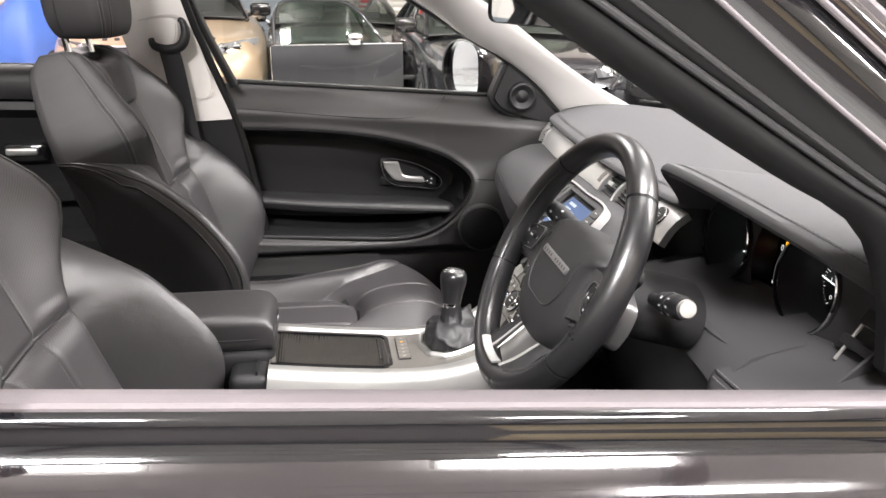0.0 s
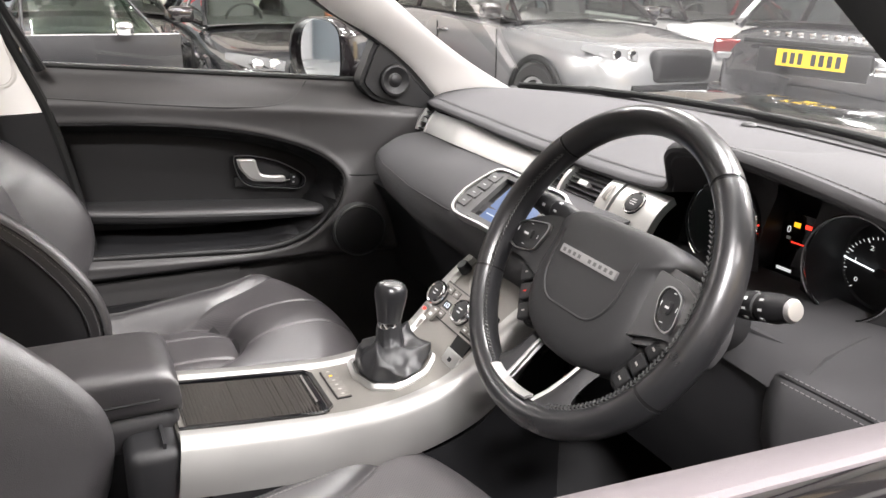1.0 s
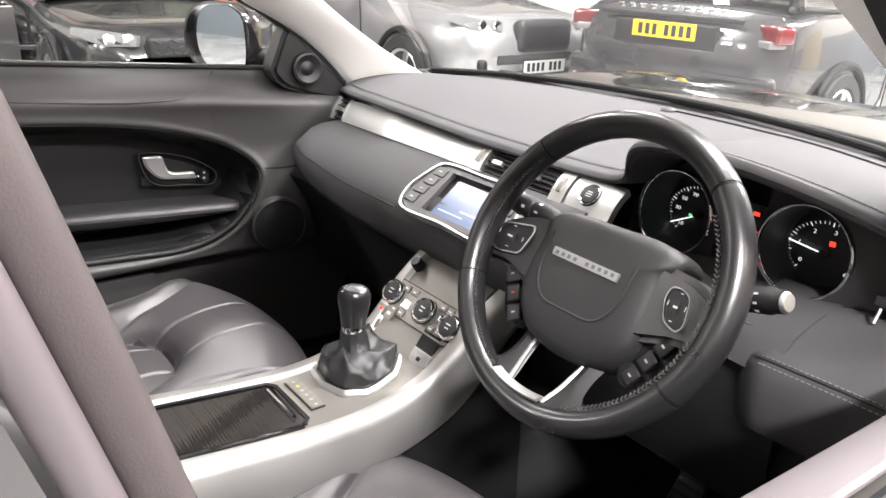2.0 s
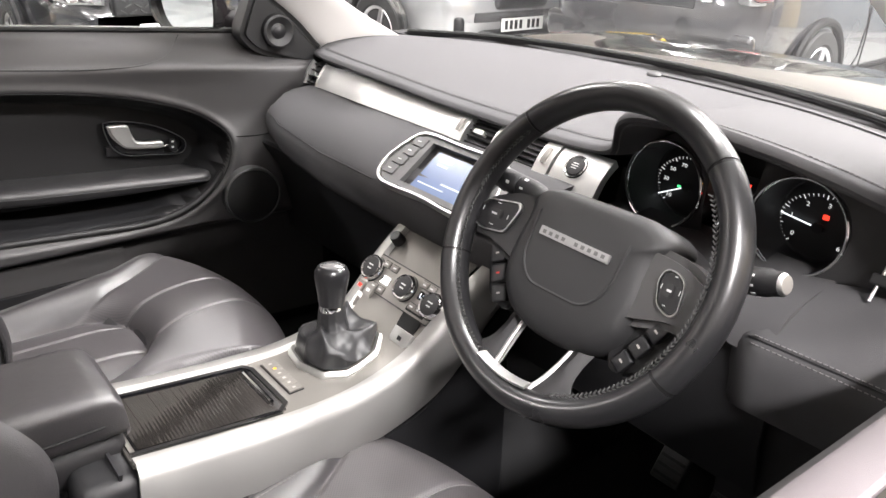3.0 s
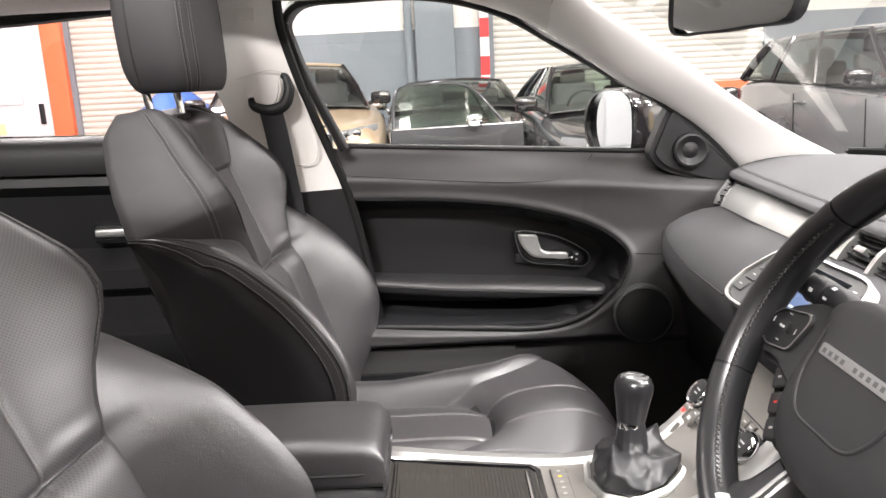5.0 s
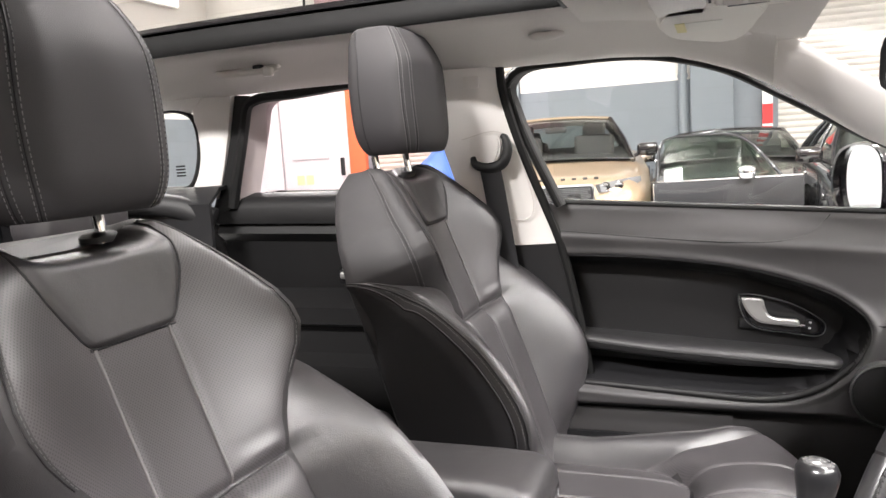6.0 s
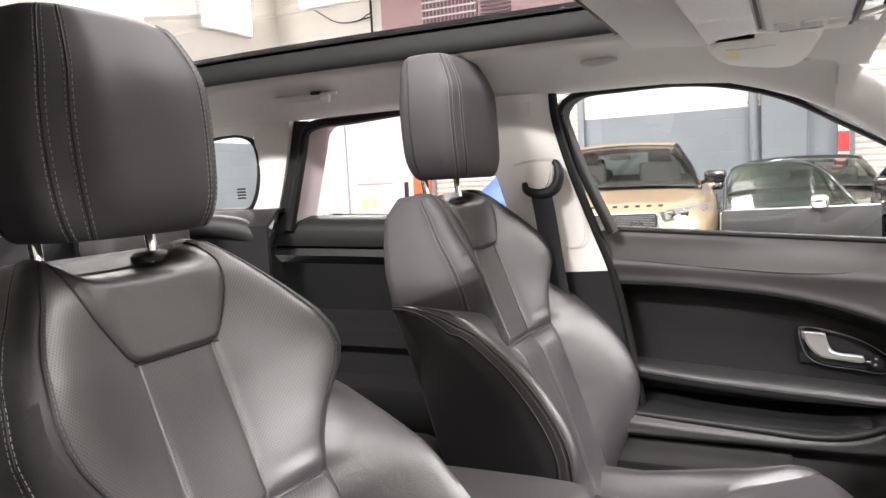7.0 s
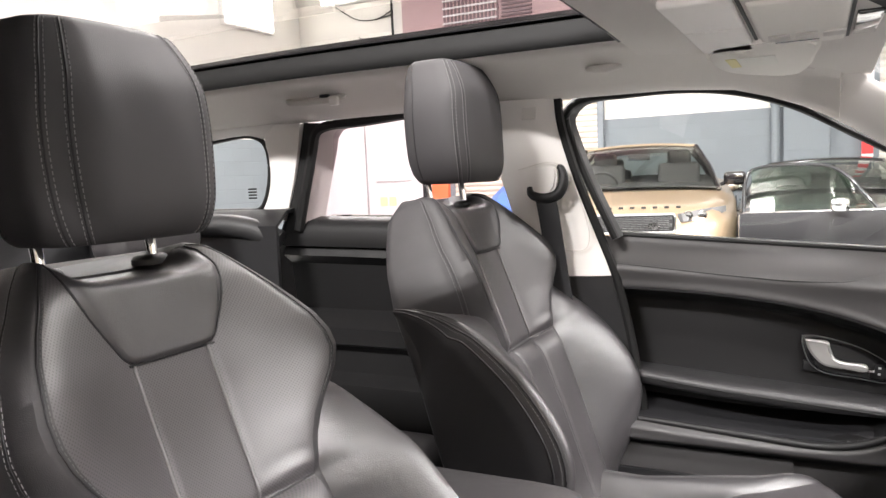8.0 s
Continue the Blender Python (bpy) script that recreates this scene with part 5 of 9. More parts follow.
for s in np.linspace(0, 1, 30):
    r, hz_ = lerp_keys(GP, s)
    ring = []
    for j in range(60):
        a = 2 * math.pi * j / 60
        p = gi[j] - cg
        env = math.sin(math.pi * min(1.0, s * 1.25)) ** 0.8
        fold = 1 + env * (0.10 * (1 - 2 * abs(math.sin(1.5 * a + 3.2 * s + 0.5))) + 0.09 * (1 - 2 * abs(math.sin(2.5 * a - 3.4 * s + 1.2))) + 0.03 * math.sin(9 * a + 9 * s))
        lean_ = smooth_step(0.15, 0.8, hz_)
        c = cg * (1 - lean_) + tip * lean_
        q = c + p * r * fold
        q[2] = cg[2] + 0.002 + (tip[2] - cg[2]) * hz_ + p[2] * (1 - hz_) + env * (0.007 * math.sin(2 * a + 1.0 + 3 * s) + 0.006 * (1 - 2 * abs(math.sin(2 * a - 5 * s))))
        ring.append(q)
    gt.append(ring)
part("gaiter", sheet(np.array(gt), closed_v=True), mat("gaiter_leather", (0.016, 0.016, 0.017), 0.40, bump=0.12, bump_scale=1300, cell=True), gear, "soft folded black leather gaiter", sharp=60)
ax = np.array((-0.054, -0.018, 0.812)) - np.array((-0.060, -0.024, 0.758))
ax = ax / np.linalg.norm(ax)
part("collar", moved(lathe([(0.0, -0.012), (0.0155, -0.012), (0.0168, -0.007), (0.0165, -0.003), (0.0, -0.002)], 28), Matrix.Translation(tip) @ Vector(ax).to_track_quat("Z", "Y").to_matrix().to_4x4()), CHROME, gear, "thin chrome collar")
part("knob", moved(lathe([(0.0, -0.003), (0.0150, -0.003), (0.0160, 0.004), (0.0172, 0.014), (0.0192, 0.026), (0.0208, 0.036), (0.0208, 0.045), (0.0175, 0.053), (0.010, 0.0575), (0.0, 0.0585)], 40), Matrix.Translation(tip) @ Vector(ax).to_track_quat("Z", "Y").to_matrix().to_4x4() @ Matrix.Diagonal((1.16, 1.08, 1.0, 1))), mat("knob_leather", (0.012, 0.012, 0.013), 0.28, coat=0.4), gear, "smooth black knob")
part("cap", moved(lathe([(0.0, 0.0), (0.0195, 0.0), (0.0172, 0.004), (0.010, 0.0068), (0.0, 0.0074)], 36), Matrix.Translation(np.array((-0.0545, -0.0185, 0.8085))) @ Vector(ax).to_track_quat("Z", "Y").to_matrix().to_4x4()), mat("cap_grey", (0.10, 0.10, 0.10), 0.14, coat=0.8), gear, "gloss grey cap")

# armrest
arm = thing("armrest", "black leather centre armrest on a plastic base", "armrest", (-0.55, -0.05, 0.4))
rows = []
for x, dz, k in ((-0.80, -0.004, 0.98), (-0.60, 0.0, 1.0), (-0.44, 0.0, 1.0), (-0.395, -0.002, 1.0), (-0.376, -0.007, 0.985), (-0.366, -0.020, 0.97), (-0.364, -0.040, 0.965), (-0.368, -0.054, 0.97)):
    sec = []
    for a in np.linspace(0, 2 * math.pi, 36, endpoint=False):
        c, s = math.cos(a), math.sin(a)
        ca, sa = abs(c) ** 0.35 * np.sign(c), abs(s) ** 0.45 * np.sign(s)
        sec.append((x, -0.030 + 0.068 * k * ca, 0.748 + dz * (0.5 + 0.5 * sa) + 0.034 * sa * k))
    rows.append(sec)
part("pad", sheet(np.array(rows), closed_v=True, caps=True), LEATHER, arm, "padded leather lid")
part("base", span(-0.80, -0.376, -0.092, 0.032, 0.40, 0.716, 0.012), PLASTIC, arm, "black plastic box")
part("shell", span(-0.80, -0.3665, -0.097, 0.037, 0.664, 0.722, 0.022, 4), LEATHER_SIDE, arm, "dark rounded lower shell")
part("foot", span(-0.437, -0.371, -0.150, 0.050, 0.56, 0.700, 0.016, 3), PLASTIC, arm, "black plastic foot")
part("seam", tube([(-0.80, -0.0985, 0.740), (-0.395, -0.0985, 0.740), (-0.372, -0.090, 0.738), (-0.3645, -0.030, 0.738), (-0.372, 0.030, 0.738), (-0.80, 0.0385, 0.740)], 0.0016, 6), RUBBER, arm)

# ---------------------------------------------------------------- steering wheel
WC = Vector((0.007, -0.389, 0.959))
WM = plane_at(WC, (0, -1, 0), (0.4727, 0, 0.8812))
wheel = thing("steering_wheel", "black leather steering wheel with satin silver lower spokes", "steering wheel", WC)
RIMR = 0.1615
RIM_L = mat("rim_leather", (0.015, 0.015, 0.016), 0.30, bump=0.05, bump_scale=800, cell=True, stain=0.10, stain_scale=14, spec=0.8)


def rim_arc(a0, a1, n, r=0.0146):
    pts = [(RIMR * math.cos(radians(a)), RIMR * math.sin(radians(a)), 0) for a in np.linspace(a0, a1, n)]
    return moved(tube(pts, r, 20, flat=1.28, up=(0, 0, 1)), WM)


for a0, a1 in ((47.6, 136.4), (137.6, 200.4), (201.6, 331.4), (-27.4, 46.4)):
    part("rim_section", rim_arc(a0, a1, 40), RIM_L, wheel, "smooth worn black leather")
for a in (47, 137, 201, 332):
    part("rim_joint", rim_arc(a - 0.7, a + 0.7, 3, 0.0140), RUBBER, wheel)
# herringbone lacing along the inside of the lower rim
lace = []
for a in np.arange(140, 400, 1.9):
    if 250 < a < 290:
        continue
    for k in (-1, 1):
        c_ = (RIMR - 0.0143) * math.cos(radians(a)), (RIMR - 0.0143) * math.sin(radians(a)), 0.0105
        lace.append(moved(box(0.0052, 0.0015, 0.0012), Matrix.Translation(c_) @ Matrix.Rotation(radians(a + 90), 4, "Z") @ Matrix.Translation((0, 0.0011 * k, 0)) @ Matrix.Rotation(radians(38 * k), 4, "Z")))
tagged(part("stitching", moved(join(*lace), WM), mat("lacing_thread", (0.045, 0.045, 0.045), 0.7), wheel), "cross-stitched inner seam", kind="stuff")


HUB = [(-0.060, 0.0545), (0.052, 0.0565), (0.080, 0.0500), (0.091, 0.0380), (0.082, 0.0260), (0.086, -0.0300), (0.080, -0.0640), (0.058, -0.0900), (0.020, -0.1000), (-0.026, -0.1000),
       (-0.064, -0.0880), (-0.086, -0.0620), (-0.092, -0.0320), (-0.086, 0.0240), (-0.090, 0.0360), (-0.082, 0.0480)]
ho = rounded_path(HUB, 6, 0.016)
rows = []
for s, z in ((1.0, -0.066), (1.0, -0.036), (0.992, -0.026), (0.965, -0.017), (0.91, -0.0095), (0.82, -0.005), (0.68, -0.0022), (0.45, -0.0005), (0.2, 0.0), (0.02, 0.0)):
    rows.append([(-0.004 + (p[0] + 0.004) * s, -0.015 + (p[1] + 0.015) * s, z) for p in ho])
part("airbag_cover", moved(sheet(np.array(rows), closed_v=True, caps=True), WM), SHROUD, wheel, "matt black airbag cover", sharp=60)
crease = rounded_path([(-0.064, 0.030), (-0.062, -0.026), (-0.043, -0.051), (0.033, -0.051), (0.052, -0.026), (0.055, 0.030), (0.055, 0.050), (-0.064, 0.050)], 7, 0.016)
crease = [(p[0], p[1], -0.0012 - 0.9 * max(0.0, math.hypot((p[0] + 0.004) / 0.085, (p[1] + 0.015) / 0.08) - 0.55) ** 2 * 0.02) for p in crease if p[1] < 0.024]
k_ = max(range(len(crease)), key=lambda i: np.linalg.norm(np.array(crease[i]) - np.array(crease[i - 1])))
part("crease", moved(tube(np.array(crease[k_:] + crease[:k_]), 0.0017, 8), WM), SHROUD, wheel, "raised shield-shaped crease")
emb = part("emblem_plate", moved(plate(rounded(0.092, 0.0095, 0.001, 2), 0.003, 0.0008), WM @ Matrix.Translation((-0.005, 0.0035, 0.0022)) @ Matrix.Rotation(radians(-0.8), 4, "Z")), EMBLEM, wheel, "narrow satin silver emblem plate")
for k in range(10):
    if k != 4:
        part("mark", moved(box(0.0044, 0.0040, 0.0006), WM @ Matrix.Translation((-0.044 + 0.0086 * k, 0.0035, 0.0021))), MARK, emb)
SATIN_DARK = mat("satin_dark_trim", (0.042, 0.041, 0.042), 0.32, stain=0.06, spec=0.7)
for s in (-1, 1):
    sp = [(s * 0.070, 0.036), (s * 0.112, 0.032), (s * 0.150, 0.016), (s * 0.156, -0.010), (s * 0.150, -0.036), (s * 0.118, -0.034), (s * 0.100, -0.040), (s * 0.068, -0.050)]
    part("side_spoke", moved(plate([tuple(q) for q in rounded_path(sp, 4, 0.010)], 0.034, 0.007, 4), WM @ Matrix.Translation((0, 0, -0.010))), SHROUD if s < 0 else SATIN_DARK, wheel, "black side spoke" if s < 0 else "satin dark grey side spoke", sharp=60)
    if s < 0:
        bo = [(-0.154, -0.017), (-0.153, 0.002), (-0.141, 0.0135), (-0.096, 0.0215), (-0.092, 0.014), (-0.102, -0.0165), (-0.138, -0.0225)]
    else:
        bo = [(0.092, 0.006), (0.096, 0.0185), (0.108, 0.0185), (0.119, 0.0125), (0.124, -0.0165), (0.118, -0.0240), (0.101, -0.0180)]
    b3 = rounded_path(bo, 5, 0.007)
    c3 = b3.mean(0)
    ring_ = lambda f: [tuple(q) for q in c3 + (b3 - c3) * f]
    pod = part("button_pod", moved(plate(ring_(0.93), 0.010, 0.0015), WM @ Matrix.Translation((0, 0, -0.0078))), PLASTIC, wheel, "black multifunction buttons")
    part("pod_rim", moved(ring_plate(ring_(1.0), ring_(0.925), 0.008), WM @ Matrix.Translation((0, 0, -0.0062))), POD_RIM, pod, "silver outline", sharp=50)
    pc = Vector((c3[0], c3[1], -0.0072))
    key_ = [(-0.011, -0.0045), (-0.009, 0.0055), (0.009, 0.0065), (0.0105, -0.0040)] if s < 0 else [(-0.0065, -0.006), (-0.0065, 0.006), (0.003, 0.007), (0.003, -0.007)]
    part("centre_key", moved(plate([tuple(q) for q in rounded_path(key_, 4, 0.004)], 0.004, 0.001), WM @ Matrix.Translation(pc + Vector((0, 0, 0.0022)))), SHROUD, pod)
    sx_, sy_ = (0.020, 0.013) if s < 0 else (0.010, 0.0145)
    for dx, dy, w, h in ((0, 0.98, 0.005, 0.0010), (0, -0.98, 0.005, 0.0010), (-1, 0.1, 0.0012, 0.005), (0.95, 0.1, 0.0012, 0.005), (0, 0, 0.008, 0.0022)):
        part("printing", moved(box(w if s < 0 else w * 0.6, h, 0.0004), WM @ Matrix.Translation(pc + Vector((dx * sx_, dy * sy_, 0.0024 if (dx, dy) == (0, 0) else 0.0003)))), GREY_PRINT, pod)
    for k in range(3):
        KM = WM @ Matrix.Translation((s * (0.1075 - 0.0110 * k), -0.040 - 0.0200 * k, -0.022 - 0.0015 * k)) @ Matrix.Rotation(radians(-29 * s), 4, "Z")
        kb_ = part("lower_key", moved(box(0.020 if s < 0 else 0.016, 0.0192, 0.010, 0.0022), KM), SHROUD if s < 0 else PLASTIC, wheel, "small black rocker key")
        part("printing", moved(box(0.0045, 0.0020, 0.0003), KM @ Matrix.Translation((0, 0, 0.0051))), RED if (s < 0 and k == 1) else DIM_PRINT, kb_)
    part("key_bed", moved(plate([tuple(q) for q in rounded_path([(s * 0.078, -0.022), (s * 0.122, -0.030), (s * 0.128, -0.046), (s * 0.104, -0.088), (s * 0.072, -0.096), (s * 0.062, -0.078)], 4, 0.010)], 0.016, 0.003, 2), WM @ Matrix.Translation((0, 0, -0.0265))), PLASTIC, wheel, "black switch bed")
    if s > 0:
        part("paddle", moved(tube(spline(np.array([(0.088, -0.094, -0.034), (0.112, -0.078, -0.032), (0.127, -0.050, -0.030)]), 14), 0.0045, 8, flat=0.6), WM), PLASTIC, wheel, "black lower rocker edge")
    cx_ = -0.006
    edge_a = spline(np.array([(cx_ + s * 0.0335, -0.090, -0.026), (cx_ + s * 0.0315, -0.108, -0.017), (cx_ + s * 0.0280, -0.128, -0.007), (cx_ + s * 0.0225, -0.1465, 0.005)]), 24)
    edge_b = edge_a + np.array((s * 0.0052, 0.0008, -0.0005)) * np.linspace(0.9, 1.25, 24)[:, None]
    part("lower_spoke", moved(slab(np.array([edge_a, (edge_a + edge_b) / 2 + (0, 0, 0.0014), edge_b]), -0.009 * s), WM), SILVER, wheel, "slim satin silver spoke edge")
    far = spline(np.array([(cx_ + s * 0.058, -0.086, -0.034), (cx_ + s * 0.056, -0.108, -0.022), (cx_ + s * 0.060, -0.126, -0.012), (cx_ + s * 0.074, -0.1385, -0.004)]), 24)
    mixb = lambda f, up_: edge_b * (1 - f) + far * f + (0, 0, up_)
    part("spoke_body", moved(slab(np.array([edge_b, mixb(0.15, 0.0028), mixb(0.4, 0.0060), mixb(0.7, 0.0050), far]), -0.014 * s), WM), LEATHER_SIDE, wheel, "black leather spoke")
    lip_a = np.array([(cx_ + s * 0.150 * math.sin(radians(q)), -0.150 * math.cos(radians(q)), 0.0135) for q in np.linspace(0, 10.5 if s > 0 else 17, 16)])
    lip_b = np.array([(cx_ + s * 0.1450 * math.sin(radians(q)), -0.1450 * math.cos(radians(q)), 0.004) for q in np.linspace(0, 10.5 if s > 0 else 17, 16)])
    part("lower_inlay", moved(slab(np.array([lip_a, (lip_a + lip_b) / 2 + (0, 0.0005, 0.001), lip_b]), 0.003 * s), WM), SILVER, wheel, "satin silver rim inlay")

col = thing("steering_column", "black steering column shroud with two stalks", "steering column", (0.12, -0.39, 0.85))
rows = []
for d, rx, ry, dz in ((0.045, 0.044, 0.036, -0.030), (0.055, 0.054, 0.043, -0.032), (0.080, 0.060, 0.046, -0.036), (0.12, 0.062, 0.046, -0.042), (0.19, 0.062, 0.046, -0.050)):
    c = WC + Vector((0.9125, 0, -0.15)) * d
    rows.append([(c.x + 0.3 * ry * math.sin(a), c.y + rx * math.cos(a), c.z + dz + ry * math.sin(a) * 0.92) for a in np.linspace(0, 2 * math.pi, 36, endpoint=False)])
part("shroud", sheet(np.array(rows), closed_v=True, caps=True), SHROUD, col, "matt black shroud")
for s, end in ((-1, (0.096, -0.563, 0.965)), (1, (0.050, -0.221, 0.983))):
    e = Vector(end)
    root_ = Vector((0.105, -0.465, 0.935)) if s < 0 else Vector((0.062, -0.313, 0.970))
    ax_ = (e - root_).normalized()
    q = Matrix.Translation(e) @ ax_.to_track_quat("Z", "Y").to_matrix().to_4x4()
    L_ = (e - root_).length
    stk = part("stalk", moved(lathe([(0.0, -L_), (0.008, -L_), (0.008, -0.075), (0.0125, -0.068), (0.0138, -0.055), (0.0138, -0.040), (0.0122, -0.038), (0.0138, -0.035), (0.0138, -0.018), (0.0122, -0.014), (0.0116, -0.004), (0.0, -0.004)], 32), q), PLASTIC, col, "black control stalk")
    part("end_cap", moved(lathe([(0.0, 0.0005), (0.0088, 0.0), (0.0108, -0.003), (0.0112, -0.012), (0.0, -0.012)], 32), q), SILVER, stk, "satin silver end cap")
    for k, (zz, an) in enumerate(((-0.028, 90), (-0.028, 130), (-0.048, 90), (-0.048, 130), (-0.028, 50), (-0.048, 50), (-0.028, 170), (-0.048, 200), (-0.028, 230), (-0.028, 290), (-0.048, 290), (-0.048, 340))):
        part("printing", moved(box(0.0005, 0.0034 if k % 2 else 0.0022, 0.0045), q @ Matrix.Rotation(radians(an + 90), 4, "Z") @ Matrix.Translation((0.0139, 0, zz))), GREY_PRINT, stk)

# pedals
for y, w, x in ((-0.315, 0.055, 0.42), (-0.42, 0.055, 0.42), (-0.51, 0.05, 0.44)):
    pd = thing("pedal", "black ribbed rubber pedal on a steel arm", "pedal", (x, y, 0.42), group="pedals")
    M = Matrix.Translation((x, y, 0.43)) @ Matrix.Rotation(radians(-55), 4, "Y")
    part("pad", moved(box(0.07, w, 0.012, 0.004), M), PLASTIC, pd)
    for k in range(4):
        part("rib", moved(box(0.006, w * 0.85, 0.003, 0.001), M @ Matrix.Translation((-0.024 + 0.016 * k, 0, 0.007))), RUBBER, pd)
    part("arm", tube([(x + 0.01, y, 0.43), (x + 0.09, y, 0.52), (x + 0.12, y, 0.70)], 0.008, 8), PLASTIC, pd)

# ---------------------------------------------------------------- front passenger door
def inside_distance(X, Z, poly):
    """Signed distance to a closed outline: positive inside."""
    p = np.asarray(poly, float)
    q = np.roll(p, -1, 0)
    best = np.full(X.shape, 1e9)
    odd = np.zeros(X.shape, bool)
    for (ax_, az), (bx_, bz) in zip(p, q):
        dx, dz = bx_ - ax_, bz - az
        t = np.clip(((X - ax_) * dx + (Z - az) * dz) / (dx * dx + dz * dz), 0, 1)
        best = np.minimum(best, np.hypot(X - ax_ - t * dx, Z - az - t * dz))
        cross = ((az > Z) != (bz > Z)) & (X < (bx_ - ax_) * (Z - az) / (bz - az + 1e-12) + ax_)
        odd ^= cross
    return np.where(odd, best, -best)


RECESS = closed_spline([(-0.62, 0.945), (-0.45, 0.941), (-0.30, 0.934), (-0.136, 0.914), (-0.02, 0.885), (0.07, 0.846), (0.114, 0.800), (0.100, 0.750), (0.055, 0.697), (-0.01, 0.660), (-0.10, 0.648), (-0.30, 0.652), (-0.45, 0.660), (-0.62, 0.665)], 90)


def sill_z(x):
    return 1.030 - 0.065 * (x + 0.19)


def door_y(X, Z):
    d = inside_distance(X, Z, RECESS)
    top_ = sill_z(X)
    h = np.clip((top_ - Z), 0, 1)
    y = 0.752 - 0.052 * smooth_step(0.0, 0.07, h)
    y = y - 0.012 * np.exp(-((h - 0.055) / 0.03) ** 2)
    y = y - 0.05 * smooth_step(0.86, 0.70, Z)
    y = np.where(Z < 0.63, y + 0.05 * smooth_step(0.632, 0.600, Z), y)
    y = y + (0.772 - y) * smooth_step(-0.006, 0.034, d)
    y = y - 0.003 * np.exp(-((d + 0.008) / 0.008) ** 2)
    y = y - 0.09 * np.clip(X - 0.02, 0, 1) * smooth_step(1.0, 0.9, Z) * 1.2
    return y


def split_panel(P, keep, name, material, label):
    """The part of a sheet whose corners are all in keep, and its border."""
    bm = bmesh.new()
    V = {}

    def v(i, j):
        if (i, j) not in V:
            V[i, j] = bm.verts.new(P[i, j])
        return V[i, j]

    for i in range(P.shape[0] - 1):
        for j in range(P.shape[1] - 1):
            if keep[i, j]:
                bm.faces.new((v(i, j), v(i + 1, j), v(i + 1, j + 1), v(i, j + 1)))
    return part(name, bm, material, pdoor, label, sharp=70)


pdoor = thing("passenger_door", "dark leather passenger door panel with armrest and chrome handle", "car door", (-0.1, 0.75, 0.4))
X, T = np.meshgrid(np.linspace(-0.56, 0.33, 260), np.linspace(0, 1, 190), indexing="ij")
Z = 0.34 + (sill_z(X) - 0.34) * T
P = np.stack([X, door_y(X, Z), Z], axis=2)
D_ = inside_distance(X, Z, RECESS)
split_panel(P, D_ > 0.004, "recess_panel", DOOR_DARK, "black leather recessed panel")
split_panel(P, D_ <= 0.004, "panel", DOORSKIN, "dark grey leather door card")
part("backing", slab(P[::6, ::6] + (0, 0.03, 0), -0.012), PLASTIC, pdoor)
part("outer_skin", slab(np.array([[(x, y, z) for y, z in ((0.80, 0.98), (0.86, 0.85), (0.885, 0.6), (0.86, 0.3))] for x in np.linspace(-0.58, 0.55, 10)]), 0.01), PAINT_BLACK, pdoor, "black painted outer skin")
part("shut_face", slab(np.array([[(-0.575, y, z) for y in (0.76, 0.82)] for z in (0.35, 0.7, 1.02)]), 0.01), PLASTIC, pdoor)
part("window_seal", tube([(x, 0.757, sill_z(x) + 0.004) for x in np.linspace(-0.50, 0.215, 20)], 0.006, 8), RUBBER, pdoor, "black window seal")
part("seal_highlight", tube([(x, 0.764, sill_z(x) + 0.0085) for x in np.linspace(-0.50, 0.215, 20)], 0.0028, 6), CHROME, pdoor, "bright outer waist moulding")


def on_door(x, z, off=0.0):
    return np.array((x, float(door_y(np.array([[x]]), np.array([[z]]))[0, 0]) - off, z))


seam_xz = spline(np.array([(x, z, 0) for x, z in ((-0.54, 1.003), (-0.40, 0.990), (-0.25, 0.976), (-0.12, 0.967), (-0.03, 0.969), (0.017, 0.982), (0.040, 1.000), (0.052, 1.013))]), 160)
seam = np.array([on_door(p[0], p[1], 0.0007) for p in seam_xz])
part("stitching", stitches(seam, r=0.0005), THREAD_DARK, pdoor, "fine stitched seam")
part("stitching", stitches(seam + (0, 0, -0.005), r=0.0005), THREAD_DARK, pdoor, "fine stitched seam")
part("seam", tube(seam + (0, 0.0004, -0.0025), 0.0017, 6), RUBBER, pdoor, "sunk seam line")
rim_pts = [on_door(x, z, 0.0005) for x, z in RECESS if x > -0.56 and z > 0.66]
first = max(range(len(rim_pts)), key=lambda k: np.linalg.norm(rim_pts[k] - rim_pts[k - 1]))
part("seam", tube(np.array(rim_pts[first:] + rim_pts[:first]), 0.0016, 6), RUBBER, pdoor, "dark joint round the recess")
part("panel_joint", tube(spline(np.array([on_door(x, z, 0.0) for x, z in ((0.116, 0.803), (0.17, 0.800), (0.22, 0.802))]), 12), 0.0015, 6), RUBBER, pdoor)
# armrest ledge
rows = []
for x in np.linspace(-0.56, 0.098, 44):
    f = (x + 0.56) / 0.658
    zt = 0.776 - 0.048 * f
    end = 1 - smooth_step(0.94, 1.0, f)
    yi = 0.672 + 0.0 * f + 0.085 * (1 - end)
    yi = yi + 0.03 * (1 - smooth_step(0.0, 0.5, f))
    hgt = 0.034 - 0.010 * smooth_step(0.6, 1.0, f)
    rows.append([(x, 0.79, zt - 0.004), (x, (0.79 + yi) / 2, zt - 0.002), (x, yi + 0.02, zt), (x, yi + 0.006, zt - 0.003), (x, yi, zt - 0.012), (x, yi + 0.004, zt - hgt * 0.8), (x, yi + 0.016, zt - hgt), (x, 0.79, zt - hgt)])
part("armrest", sheet(np.array(rows), closed_v=True, caps=True), ARMREST_L, pdoor, "padded leather armrest", sharp=60)
